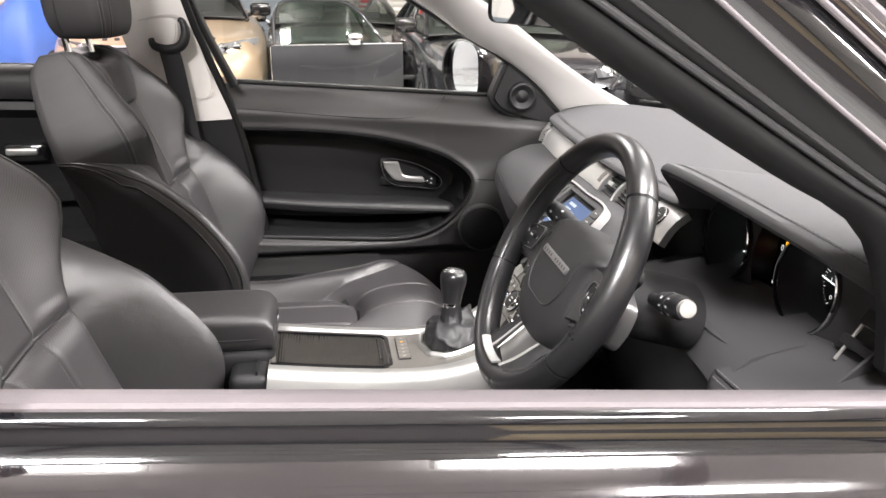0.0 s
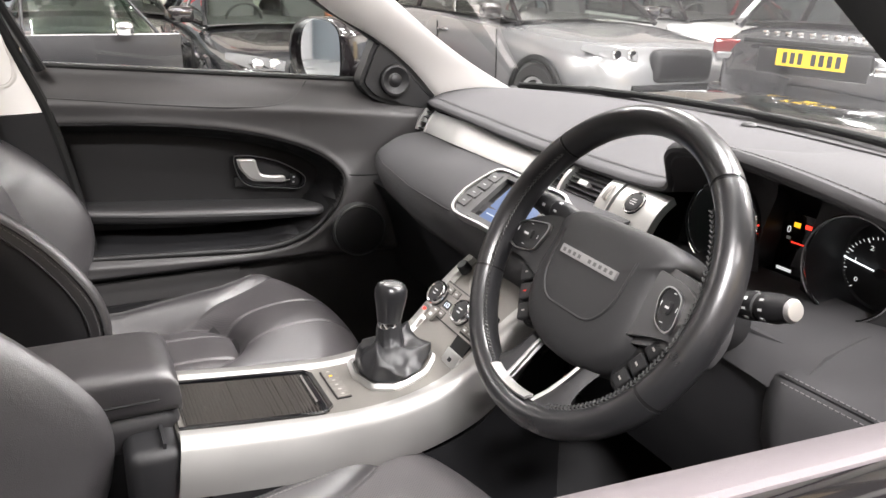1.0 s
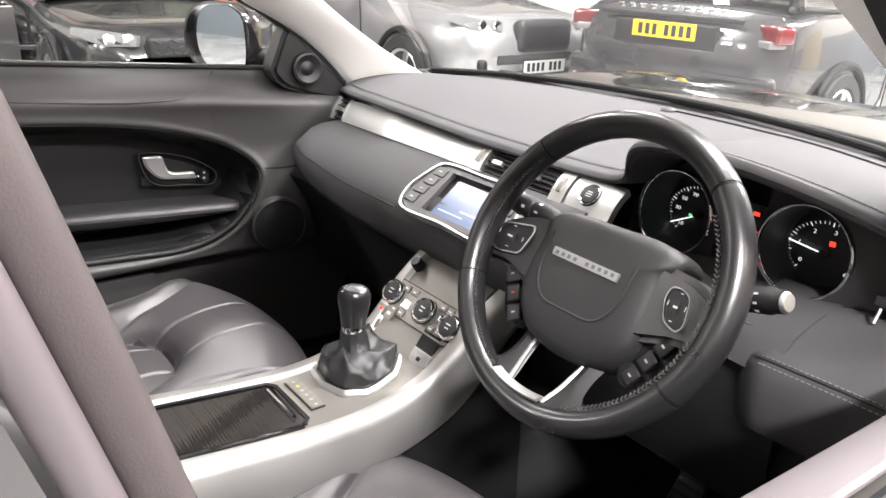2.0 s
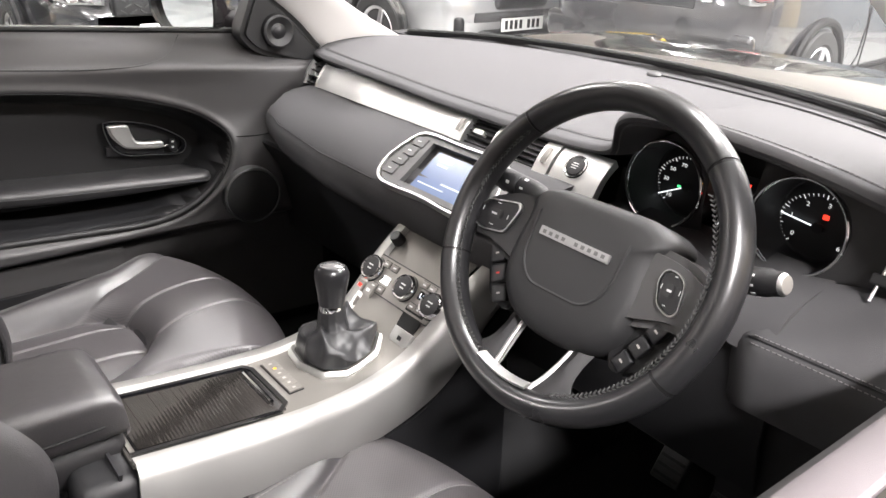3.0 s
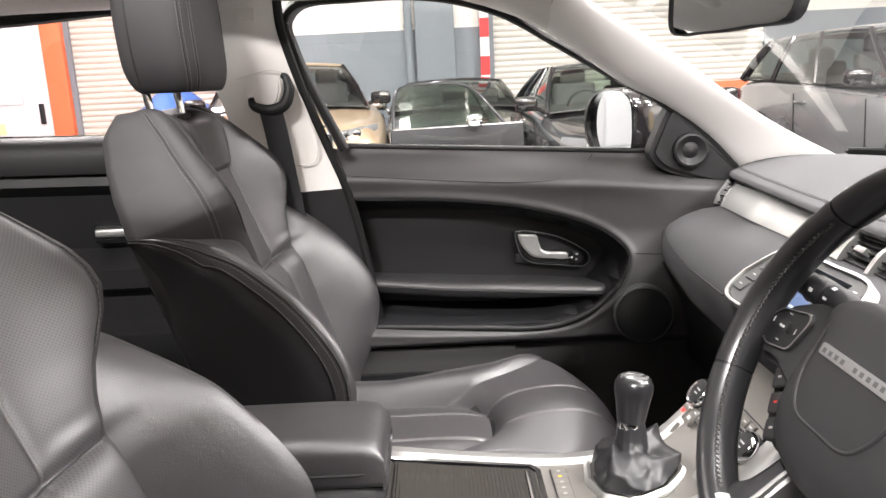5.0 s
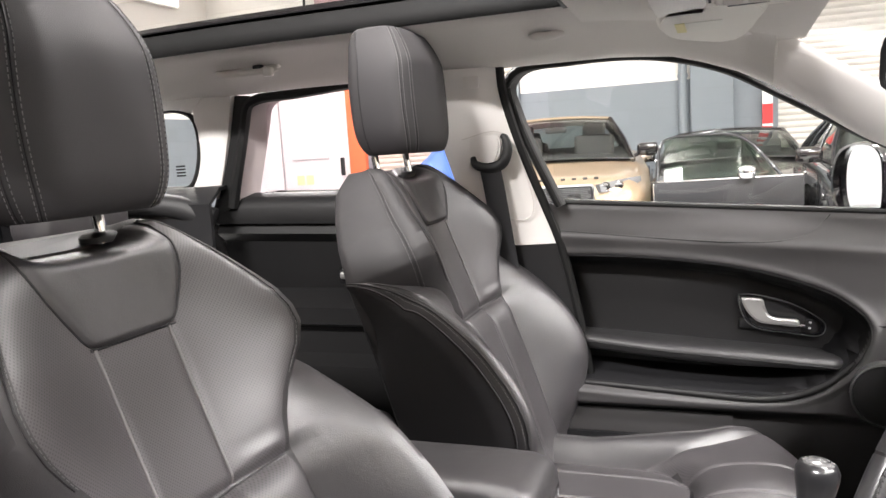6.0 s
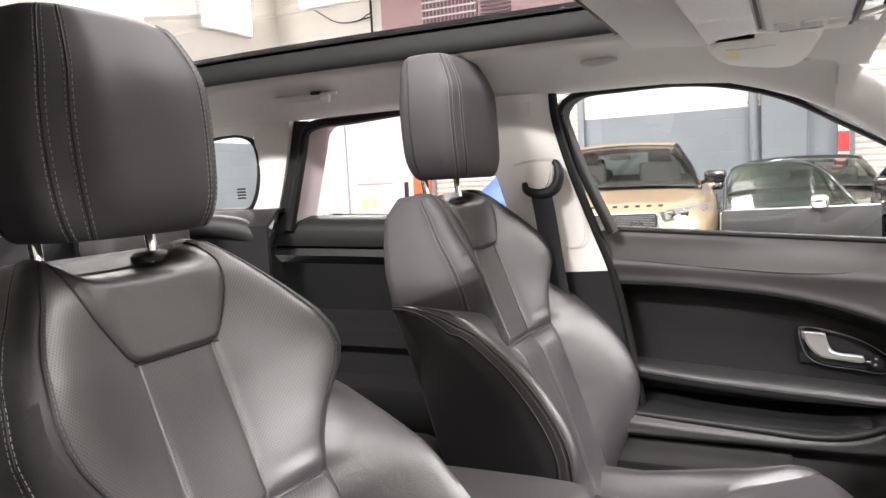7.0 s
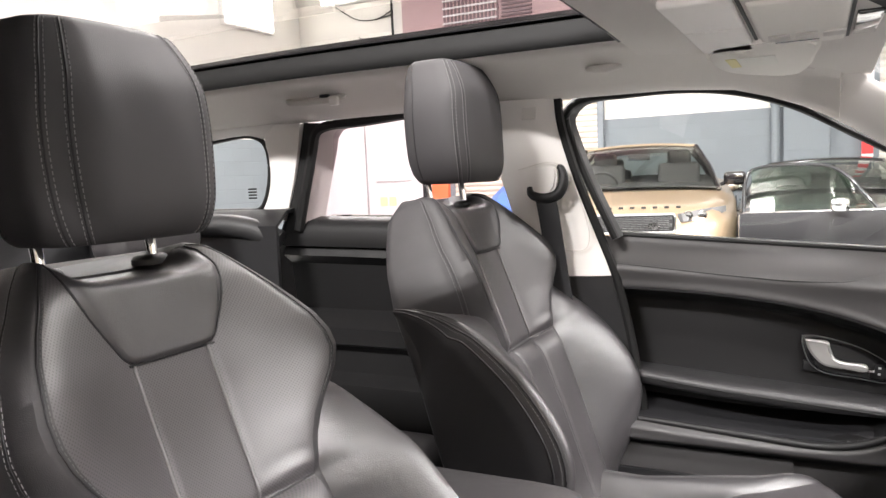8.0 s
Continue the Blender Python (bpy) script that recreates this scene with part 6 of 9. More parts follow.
st = np.array([(r[3][0], r[3][1] - 0.001, r[3][2] - 0.001) for r in rows])
part("stitching", stitches(st, r=0.0005), THREAD_DARK, pdoor)
part("seam", tube([(r[4][0], r[4][1] + 0.0002, r[4][2] - 0.003) for r in rows], 0.0013, 6), RUBBER, pdoor, "sunk armrest seam")
# recessed switch panel
part("switch_panel", moved(box(0.12, 0.012, 0.022, 0.003), Matrix.Translation((-0.06, 0.768, 0.778)) @ Matrix.Rotation(radians(4), 4, "Y")), PLASTIC, pdoor, "black switch panel")
part("window_switch", moved(box(0.022, 0.008, 0.006, 0.002), Matrix.Translation((0.0, 0.758, 0.780))), CHROME, pdoor, "small chrome window switch")
# lower pocket rim
low = spline(np.array([(-0.56, 0.680, 0.668), (-0.40, 0.672, 0.664), (-0.20, 0.662, 0.655), (-0.09, 0.655, 0.652), (-0.02, 0.652, 0.664), (0.04, 0.654, 0.692), (0.085, 0.664, 0.730)]), 50)
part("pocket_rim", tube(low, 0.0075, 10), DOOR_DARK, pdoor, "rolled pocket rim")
part("pocket_floor", span(-0.56, 0.02, 0.67, 0.79, 0.650, 0.658), PLASTIC, pdoor)
# handle in its bezel
HM = plane_at(Vector((-0.050, 0.760, 0.806)), (1, 0, -0.10), (0.02, 0, 1))
bez = closed_spline([(-0.074, 0.033), (-0.050, 0.036), (0.020, 0.027), (0.072, 0.006), (0.096, -0.012), (0.095, -0.030), (0.084, -0.038), (0.030, -0.038), (-0.030, -0.036), (-0.054, -0.022), (-0.072, 0.016)], 72)
cb = bez.mean(0)
inner_b = cb + (bez - cb) * 0.90
flip = HM
rb = part("handle_bezel", moved(ring_plate([tuple(q) for q in bez], [tuple(q) for q in inner_b], 0.010), flip @ Matrix.Translation((0, 0, 0.006))), GLOSS, pdoor, "gloss black handle bezel", sharp=50)
part("bright_edge", moved(tube(np.array([(q[0], q[1], 0.0062) for q in bez]), 0.0011, 6, closed=True), flip), POD_RIM, rb, "thin bright bezel edge")
part("cup", moved(plate([tuple(q) for q in inner_b], 0.004), flip @ Matrix.Translation((0, 0, -0.006))), PLASTIC, rb, "dark handle cup")
pull_o = closed_spline([(-0.068, 0.027), (-0.045, 0.028), (-0.026, 0.027), (-0.020, 0.012), (-0.010, -0.005), (0.006, -0.009), (0.046, -0.010), (0.047, -0.021), (0.010, -0.023), (-0.030, -0.021), (-0.048, -0.008), (-0.062, 0.010)], 60)
pl = part("pull", moved(plate([tuple(q) for q in pull_o], 0.012, 0.004, 3), flip @ Matrix.Translation((0, 0, 0.013))), SILVER, rb, "satin chrome door pull", sharp=60)
lk = part("lock_button", moved(plate(rounded(0.016, 0.024, 0.005, 4), 0.006, 0.0015), flip @ Matrix.Translation((0.068, -0.017, 0.008))), PLASTIC, rb, "black lock button")
for dz in (0.006, -0.006):
    part("printing", moved(box(0.005, 0.004, 0.0004), flip @ Matrix.Translation((0.068, -0.017 + dz, 0.0083))), GREY_PRINT, lk)
# loudspeaker
SPK = plane_at(Vector((0.133, 0.622, 0.682)), (1, -0.12, 0), (0, 0, 1))
sp = part("loudspeaker", moved(lathe([(0.0, 0.012), (0.03, 0.0115), (0.052, 0.009), (0.0575, 0.005), (0.059, -0.02), (0.0, -0.02)], 48), SPK), mat("speaker_mesh", (0.018, 0.018, 0.019), 0.6, bump=1.0, bump_scale=2500, cell=True), pdoor, "round black speaker grille")
part("speaker_rim", moved(lathe([(0.0575, 0.004), (0.0595, 0.0075), (0.0625, 0.005), (0.0625, -0.02), (0.0575, -0.02)], 48), SPK), mat("speaker_rim", (0.13, 0.13, 0.13), 0.35, metal=0.4), sp)
# lower carpeted card
part("lower_card", slab(np.array([[(x, y, z) for y, z in ((0.690, 0.607), (0.688, 0.59), (0.690, 0.50), (0.70, 0.36))] for x in np.linspace(-0.50, -0.135, 8)]), 0.006), DOORSKIN, pdoor, "plain lower door card")
# mirror corner with tweeter
tri_o = rounded_path([(0.158, 1.010), (0.196, 1.102), (0.214, 1.110), (0.285, 1.046), (0.345, 0.985), (0.385, 0.940), (0.36, 0.930), (0.28, 0.946), (0.19, 0.975)], 4, 0.016)
tc = part("mirror_corner", moved(plate([(q[0], q[1]) for q in tri_o], 0.05, 0.010, 4), plane_at(Vector((0, 0.684, 0)), (1, 0, 0), (0, 0, 1))), CORNER, pdoor, "black mirror corner trim", sharp=60)
TW = plane_at(Vector((0.242, 0.676, 1.017)), (1, -0.1, 0), (0, 0, 1))
tw = part("tweeter", moved(lathe([(0.0, 0.004), (0.012, 0.004), (0.018, 0.001), (0.026, 0.006), (0.033, 0.010), (0.038, 0.008), (0.040, -0.01), (0.0, -0.01)], 40), TW @ Matrix.Diagonal((0.92, 0.92, 1, 1))), CORNER, pdoor, "round black tweeter")
part("dome", moved(lathe([(0.0, 0.009), (0.006, 0.0085), (0.012, 0.005), (0.0125, 0.0), (0.0, 0.0)], 24), TW), PLASTIC, tw)

# door window: frame seal and pane
WIN = [(-0.480, 1.050), (-0.535, 1.170), (-0.572, 1.270), (-0.578, 1.315), (-0.552, 1.342), (-0.45, 1.350), (-0.33, 1.350), (-0.24, 1.338), (-0.14, 1.306), (-0.03, 1.244), (0.083, 1.176), (0.195, 1.112), (0.284, 1.042), (0.345, 0.975)]
wl = spline(np.array([(x, 0.690 if z < 1.3 else 0.675, z) for x, z in WIN]), 90)
wf = thing("window_2", "clear passenger window glass in a black rubber frame", "window", (-0.2, 0.72, 1.0), kind="structure")
part("frame_seal", tube(wl, 0.0085, 8), RUBBER, wf, "black rubber seal")
cw = np.array((-0.15, 0.69, 1.15))
outer_ = wl + (wl - cw) * np.array((0.05, 0, 0.10)) + (0, 0.03, 0)
part("frame_reveal", slab(np.array([wl, (wl + outer_) / 2 + (0, 0.005, 0), wl * 0.985 + cw * 0.015 + (0, 0.055, 0)]), 0.004), PLASTIC, wf, "dark window frame")
gp = []
for k in range(30):
    s = k / 29
    x = -0.50 + 0.72 * s
    zt = float(np.interp(x, [-0.56, -0.45, -0.24, -0.14, -0.03, 0.083, 0.195, 0.25], [1.34, 1.352, 1.34, 1.31, 1.25, 1.18, 1.115, 1.07]))
    gp.append([(x, 0.755 - 0.05 * q, sill_z(x) + (zt - sill_z(x)) * q) for q in np.linspace(0, 1, 5)])
pane = part("pane", sheet(np.array(gp)), GLASS, wf)
pane.visible_shadow = False

# outside mirror
mir = thing("door_mirror", "black outside mirror with bright housing edge", "mirror", (0.16, 0.95, 1.0))
mo = 1.10 * closed_spline([(-0.098, 0.0), (-0.090, 0.032), (-0.068, 0.058), (-0.030, 0.073), (0.02, 0.078), (0.070, 0.074), (0.105, 0.055), (0.115, 0.010), (0.108, -0.050), (0.075, -0.070), (0.02, -0.072), (-0.035, -0.070), (-0.072, -0.055), (-0.092, -0.028)], 60)
MMM = plane_at(Vector((0.118, 0.905, 1.062)), (0.30, -0.95, 0), (0, 0, 1))
rows = [[(q[0] * s, q[1] * s, z) for q in mo] for s, z in ((0.90, -0.012), (0.93, 0.0), (0.98, 0.002), (1.0, -0.004), (1.0, -0.03), (0.93, -0.075), (0.75, -0.11), (0.4, -0.13), (0.05, -0.135))]
part("housing", moved(sheet(np.array(rows), closed_v=True, caps=False), MMM), PAINT_BLACK, mir, "gloss black housing", sharp=50)
part("glass", moved(plate([(q[0] * 0.92, q[1] * 0.92) for q in mo], 0.004), MMM @ Matrix.Translation((0, 0, -0.006)) @ Matrix.Rotation(radians(-5), 4, "Y")), MIRROR, mir, "mirror glass")
part("foot", moved(box(0.10, 0.10, 0.045, 0.015), Matrix.Translation((0.245, 0.82, 1.012))), PLASTIC, mir, "black mirror foot")

# ---------------------------------------------------------------- passenger side pillars and rear door
bp = thing("pillar_b_left", "pale door pillar trim with dark lower cover", "pillar trim", (-0.6, 0.66, 0.5), kind="structure")
up_a = [(-0.590, 0.635, 1.352), (-0.590, 0.650, 1.30), (-0.560, 0.665, 1.18), (-0.520, 0.682, 1.06), (-0.489, 0.690, 0.970)]
up_b = [(-0.770, 0.610, 1.352), (-0.750, 0.635, 1.28), (-0.715, 0.655, 1.16), (-0.690, 0.668, 1.06), (-0.660, 0.675, 0.970)]
part("upper_trim", strip(up_a, up_b, 20, 0.02, 0.014, (0, -1, 0)), PILLAR, bp, "pale fabric-grained upper trim")
lo_a = [(-0.489, 0.688, 0.968), (-0.455, 0.70, 0.80), (-0.43, 0.71, 0.60), (-0.42, 0.72, 0.35)]
lo_b = [(-0.660, 0.672, 0.968), (-0.63, 0.69, 0.80), (-0.61, 0.70, 0.60), (-0.60, 0.71, 0.35)]
part("lower_trim", strip(lo_a, lo_b, 16, 0.02, 0.012, (0, -1, 0)), PLASTIC, bp, "black lower trim")
part("door_seal", tube(spline(np.array([(x + 0.006, y + 0.006, z) for x, y, z in up_a + lo_a[1:]]), 50), 0.010, 8), RUBBER, bp, "black rubber door seal")
part("panel_line", tube(spline(np.array([(-0.675, 0.635, 1.205), (-0.60, 0.640, 1.218), (-0.572, 0.645, 1.20), (-0.53, 0.665, 1.06), (-0.54, 0.665, 1.03), (-0.60, 0.655, 1.028)]), 30), 0.0012, 6), LINING, bp)
part("cover_cap", moved(plate(rounded(0.032, 0.026, 0.003, 3), 0.004, 0.001), plane_at(Vector((-0.638, 0.608, 1.322)), (1, 0.0, 0), (0, 0.2, 1))), PILLAR, bp, "small square cover")
sb = thing("seat_belt", "black seat belt hanging from its pillar guide", "seat belt", (-0.6, 0.63, 0.6))
ringp = spline(np.array([(-0.650, 0.632, 1.166), (-0.645, 0.628, 1.152), (-0.615, 0.626, 1.142), (-0.585, 0.626, 1.150), (-0.572, 0.628, 1.178), (-0.578, 0.632, 1.204), (-0.585, 0.634, 1.208)]), 36)
part("guide", tube(ringp, [0.006 + 0.006 * math.sin(math.pi * k / 35) for k in range(36)], 10), PLASTIC, sb, "black belt guide")
part("anchor_cover", moved(plate(closed_spline([(-0.03, 0.03), (0.03, 0.03), (0.034, 0.0), (0.02, -0.028), (-0.02, -0.028), (-0.034, 0.0)], 30), 0.014, 0.004), plane_at(Vector((-0.625, 0.634, 1.178)), (1, 0, 0), (0, 0.1, 1))), PILLAR, sb, "pale anchor cover")
bl = spline(np.array([(-0.612, 0.624, 1.145), (-0.604, 0.622, 1.10), (-0.592, 0.634, 0.98), (-0.575, 0.650, 0.82), (-0.56, 0.66, 0.55)]), 30)
part("webbing", slab(np.array([[p + (d, 0, 0) for d in (-0.023, 0.0, 0.023)] for p in bl]), 0.0015), BELT, sb, "black woven webbing")

rdoor = thing("rear_door", "dark leather rear door panel below a pink-tinted window", "car door", (-1.0, 0.70, 0.4))
rows = []
for x in np.linspace(-1.36, -0.66, 20):
    zt = 1.085 + 0.03 * (-x - 0.66) / 0.6 * 0.4
    rows.append([(x, 0.735, zt), (x, 0.715, zt + 0.002), (x, 0.695, zt - 0.008), (x, 0.683, zt - 0.028), (x, 0.686, zt - 0.060), (x, 0.700, zt - 0.066), (x, 0.688, zt - 0.085), (x, 0.720, zt - 0.11), (x, 0.735, 0.86), (x, 0.69, 0.835), (x, 0.665, 0.82), (x, 0.665, 0.79), (x, 0.70, 0.775), (x, 0.70, 0.70), (x, 0.66, 0.68), (x, 0.66, 0.40)])
part("panel", slab(np.array(rows), 0.01), DOOR_DARK, rdoor, "dark leather and plastic door card")
part("stitching", stitches([(x, 0.6815, 1.085 + 0.02 * (-x - 0.66) - 0.034) for x in np.linspace(-1.34, -0.68, 60)]), THREAD_DARK, rdoor)
part("outer_skin", slab(np.array([[(x, y, z) for y, z in ((0.78, 1.05), (0.85, 0.85), (0.88, 0.6), (0.86, 0.3))] for x in np.linspace(-1.5, -0.6, 8)]), 0.01), PAINT_BLACK, rdoor)
RW = [(-1.300, 1.075), (-1.288, 1.12), (-1.268, 1.19), (-1.245, 1.27), (-1.228, 1.322), (-1.195, 1.336), (-1.10, 1.340), (-0.90, 1.352), (-0.76, 1.354)]
rw = spline(np.array([(x, 0.672, z) for x, z in RW]), 60)
rh = part("handle_bezel", moved(box(0.10, 0.04, 0.045, 0.012), Matrix.Translation((-0.985, 0.716, 0.896))), GLOSS, rdoor, "gloss black handle bezel")
part("pull", moved(box(0.075, 0.012, 0.018, 0.005), Matrix.Translation((-0.988, 0.694, 0.899))), SILVER, rh, "satin chrome door pull")
w3 = thing("window_3", "pink-tinted rear door window with thick black seal", "window", (-1.0, 0.7, 1.1), kind="structure")
part("frame_seal", tube(rw, 0.013, 8), RUBBER, w3, "black rubber seal")
part("door_frame", strip([(-1.222, 0.678, 1.345), (-1.252, 0.678, 1.23), (-1.300, 0.678, 1.07)], [(-1.264, 0.672, 1.350), (-1.300, 0.672, 1.21), (-1.354, 0.672, 1.06)], 14, 0.015, 0.004, (0, -1, 0)), RUBBER, w3, "black door frame")
part("frame_reveal", slab(np.array([rw + (0, 0.004, 0), rw + (0.040, 0.05, -0.004)]), 0.004), mat("pale_reveal", (0.48, 0.42, 0.42), 0.6), w3, "pale window reveal")
part("waist_moulding", tube([(-1.24, 0.735, 1.108), (-0.68, 0.735, 1.092)], 0.004, 6), CHROME, w3, "bright waist moulding")
pane = part("pane", sheet(np.array([[(x, 0.735 - 0.03 * q, 1.09 + 0.27 * q) for q in (0, 0.5, 1)] for x in (-1.32, -1.0, -0.66)])), TINT, w3)
pane.visible_shadow = False
cp = thing("pillar_c_left", "pale rear pillar trim round the quarter window", "pillar trim", (-1.4, 0.66, 1.0), kind="structure")
part("front_trim", strip([(-1.264, 0.655, 1.36), (-1.278, 0.662, 1.30), (-1.312, 0.668, 1.18), (-1.340, 0.67, 1.10)], [(-1.36, 0.63, 1.36), (-1.378, 0.655, 1.30), (-1.385, 0.665, 1.20), (-1.42, 0.668, 1.12)], 16, 0.02, 0.008, (0, -1, 0)), PILLAR, cp)
part("top_trim", strip([(-1.30, 0.625, 1.365), (-1.45, 0.625, 1.355), (-1.75, 0.62, 1.335), (-2.0, 0.60, 1.32)], [(-1.385, 0.655, 1.315), (-1.44, 0.656, 1.326), (-1.72, 0.65, 1.305), (-2.0, 0.64, 1.29)], 16, 0.02, 0.006, (0, -1, 0)), PILLAR, cp)
part("quarter_seal", tube(spline(np.array([(-1.72, 0.662, 1.30), (-1.56, 0.662, 1.318), (-1.43, 0.662, 1.325), (-1.385, 0.662, 1.30), (-1.376, 0.664, 1.23), (-1.395, 0.666, 1.16), (-1.42, 0.668, 1.132), (-1.50, 0.668, 1.128), (-1.72, 0.668, 1.13)]), 60), 0.007, 8), RUBBER, cp, "black window seal")
pane = part("quarter_pane", sheet(np.array([[(x, 0.69, z) for z in (1.12, 1.33)] for x in (-1.75, -1.36)])), GLASS, cp, "clear quarter window glass")
pane.visible_shadow = False
for k in range(4):
    part("glass_marking", span(-1.475 + 0.002, -1.445, 0.686, 0.6872, 1.160 + 0.008 * k, 1.164 + 0.008 * k), RUBBER, cp)
part("lower_trim", slab(np.array([[(x, y, z) for y, z in ((0.69, 1.125), (0.64, 1.12), (0.60, 1.09), (0.60, 0.9), (0.60, 0.5))] for x in (-2.0, -1.7, -1.5, -1.36, -1.31)]), 0.01), PLASTIC, cp, "black luggage side trim")
part("shelf_support", tube(spline(np.array([(-1.95, 0.58, 1.08), (-1.6, 0.575, 1.095), (-1.42, 0.60, 1.088), (-1.33, 0.63, 1.05)]), 20), 0.03, 12), SHROUD, cp, "rolled dark side trim")
# right rear side, tailgate and right rear door close the cabin
rs = thing("cabin_right_side", "dark rear cabin side and pillar", "car side", (-1.4, -0.66, 0.6), kind="structure")
part("door_card", span(-2.0, -0.70, -0.70, -0.66, 0.30, 1.06, 0.01), DOORSKIN, rs)
part("rear_pillar", span(-2.0, -1.35, -0.66, -0.62, 1.06, 1.38, 0.01), PILLAR, rs)
part("rail", span(-2.0, -0.60, -0.67, -0.60, 1.335, 1.40, 0.02), PILLAR, rs)
part("pane", span(-1.36, -0.70, -0.668, -0.664, 1.05, 1.345), PRIVACY, rs, "dark rear window glass")
tg = thing("tailgate", "dark tailgate with rear window glass", "tailgate", (-2.0, 0, 0.9), kind="structure")
part("card", span(-2.06, -2.0, -0.62, 0.66, 0.3, 1.10, 0.01), PLASTIC, tg)
rg = part("pane", sheet(np.array([[(-2.02 + 0.12 * q, y, 1.10 + 0.28 * q) for q in (0, 1)] for y in (-0.6, 0.0, 0.64)])), TINT, tg)
rg.visible_shadow = False

# rear seat
def bench(y0, y1):
    rows = []
    for y in np.linspace(y0, y1, 20):
        e = 1 - abs((y - y0) / (y1 - y0) * 2 - 1) ** 6
        rows.append([(-1.24, y, 0.52), (-1.34, y, 0.66), (-1.42 + 0.02 * (1 - e), y, 0.90), (-1.455, y, 1.02 - 0.03 * (1 - e)), (-1.49, y, 1.045 - 0.05 * (1 - e)), (-1.53, y, 1.03 - 0.05 * (1 - e)), (-1.56, y, 0.9), (-1.50, y, 0.5)])
    return sheet(np.array(rows), closed_v=True, caps=True)


rear = thing("bench_seat", "black leather rear bench seat with low headrests", "bench seat", (-1.4, 0.02, 0.4))
part("backrest", bench(-0.60, -0.02), LEATHER, rear)
part("backrest", bench(0.0, 0.62), LEATHER, rear)
part("cushion", span(-1.36, -0.86, -0.62, 0.64, 0.34, 0.60, 0.05), LEATHER, rear)
for y in (-0.33, 0.36):
    part("headrest", moved(box(0.10, 0.27, 0.12, 0.035, 4), Matrix.Translation((-1.50, y, 1.095))), LEATHER, rear, "low leather headrest")
part("belt", slab(np.array([[(x, y + d, z) for d in (-0.023, 0.023)] for x, y, z in ((-1.47, -0.10, 1.055), (-1.43, -0.13, 0.98), (-1.40, -0.20, 0.86))]), 0.002), mat("grey_webbing", (0.08, 0.08, 0.085), 0.7), rear, "dark grey belt")

# ---------------------------------------------------------------- front seats
BOT, TOP_ = np.array((-0.470, 0.545)), np.array((-0.696, 1.150))
RIDGE = [(-0.05, 0.150, 0.000), (0.30, 0.150, 0.006), (0.45, 0.142, 0.010), (0.55, 0.134, 0.016), (0.60, 0.142, 0.024), (0.64, 0.156, 0.030), (0.675, 0.176, 0.037),
         (0.71, 0.194, 0.046), (0.745, 0.204, 0.051), (0.78, 0.204, 0.049), (0.82, 0.196, 0.042), (0.86, 0.184, 0.030), (0.90, 0.168, 0.019), (0.94, 0.149, 0.008),
         (0.98, 0.132, -0.006), (1.01, 0.117, -0.018), (1.035, 0.098, -0.038), (1.05, 0.080, -0.066)]
REARW = [(-0.05, 0.215), (0.50, 0.226), (0.62, 0.230), (0.75, 0.227), (0.85, 0.206), (0.92, 0.180), (0.98, 0.148), (1.02, 0.124), (1.05, 0.100)]
# crest of the side bolster: along the back, forward of it, and to the side
CREST = [(-0.03, -0.02, 0.250), (0.02, 0.0, 0.252), (0.109, 0.055, 0.254), (0.222, 0.100, 0.255), (0.293, 0.110, 0.255), (0.374, 0.105, 0.254), (0.481, 0.083, 0.250),
         (0.56, 0.056, 0.245), (0.615, 0.032, 0.240), (0.655, 0.010, 0.236), (0.69, -0.016, 0.233), (0.722, -0.050, 0.231), (0.748, -0.085, 0.229), (0.764, -0.114, 0.224)]
CREST_DEEP = [(-0.03, -0.02, 0.222), (0.02, 0.010, 0.224), (0.10, 0.085, 0.225), (0.21, 0.134, 0.226), (0.28, 0.144, 0.226), (0.36, 0.135, 0.226), (0.44, 0.118, 0.226),
              (0.51, 0.098, 0.226), (0.574, 0.066, 0.227), (0.62, 0.039, 0.228), (0.662, 0.012, 0.229), (0.695, -0.016, 0.230), (0.724, -0.050, 0.230), (0.748, -0.085, 0.228), (0.764, -0.114, 0.224)]
LEN_B = np.linalg.norm(TOP_ - BOT)
DIR = (TOP_ - BOT) / LEN_B
NRM = np.array((DIR[1], -DIR[0]))


def back_at(s, n, y):
    """A point s along the seat back and n forward of its middle plane."""
    b = BOT + (TOP_ - BOT) * s + NRM * n
    return np.array((b[0], y, b[1]))


def back_front(y, s):
    """Depth of the seat back's face forward of its middle plane."""
    w, r = lerp_keys(RIDGE, s)
    a_ = abs(y)
    t = np.clip((a_ - 0.050) / max(w - 0.050, 0.01), 0, 1.1)
    flat = -0.008 - 0.004 * math.exp(-(y / 0.05) ** 2)
    top_roll = -0.062 * smooth_step(0.95, 1.05, s) ** 1.5
    n = flat + top_roll + (r - flat - top_roll) * (0.35 * t + 0.65 * smooth_step(0.0, 1.0, t)) - 0.004 * math.exp(-((t - 1.0) / 0.10) ** 2)
    if s < 0.56:
        n += 0.014 * smooth_step(0.540, 0.480, s) * smooth_step(-0.2, 0.35, s) * smooth_step(1.25, 0.6, t)
    n -= 0.006 * math.exp(-((s - 0.535) / 0.010) ** 2) * smooth_step(1.1, 0.7, t)
    n += 0.004 * math.exp(-((s - 0.562) / 0.016) ** 2) * math.exp(-((a_ - 0.105) / 0.03) ** 2)
    n -= 0.0025 * math.exp(-((a_ - 0.052) / 0.004) ** 2) * smooth_step(0.84, 0.82, s)
    return float(n)


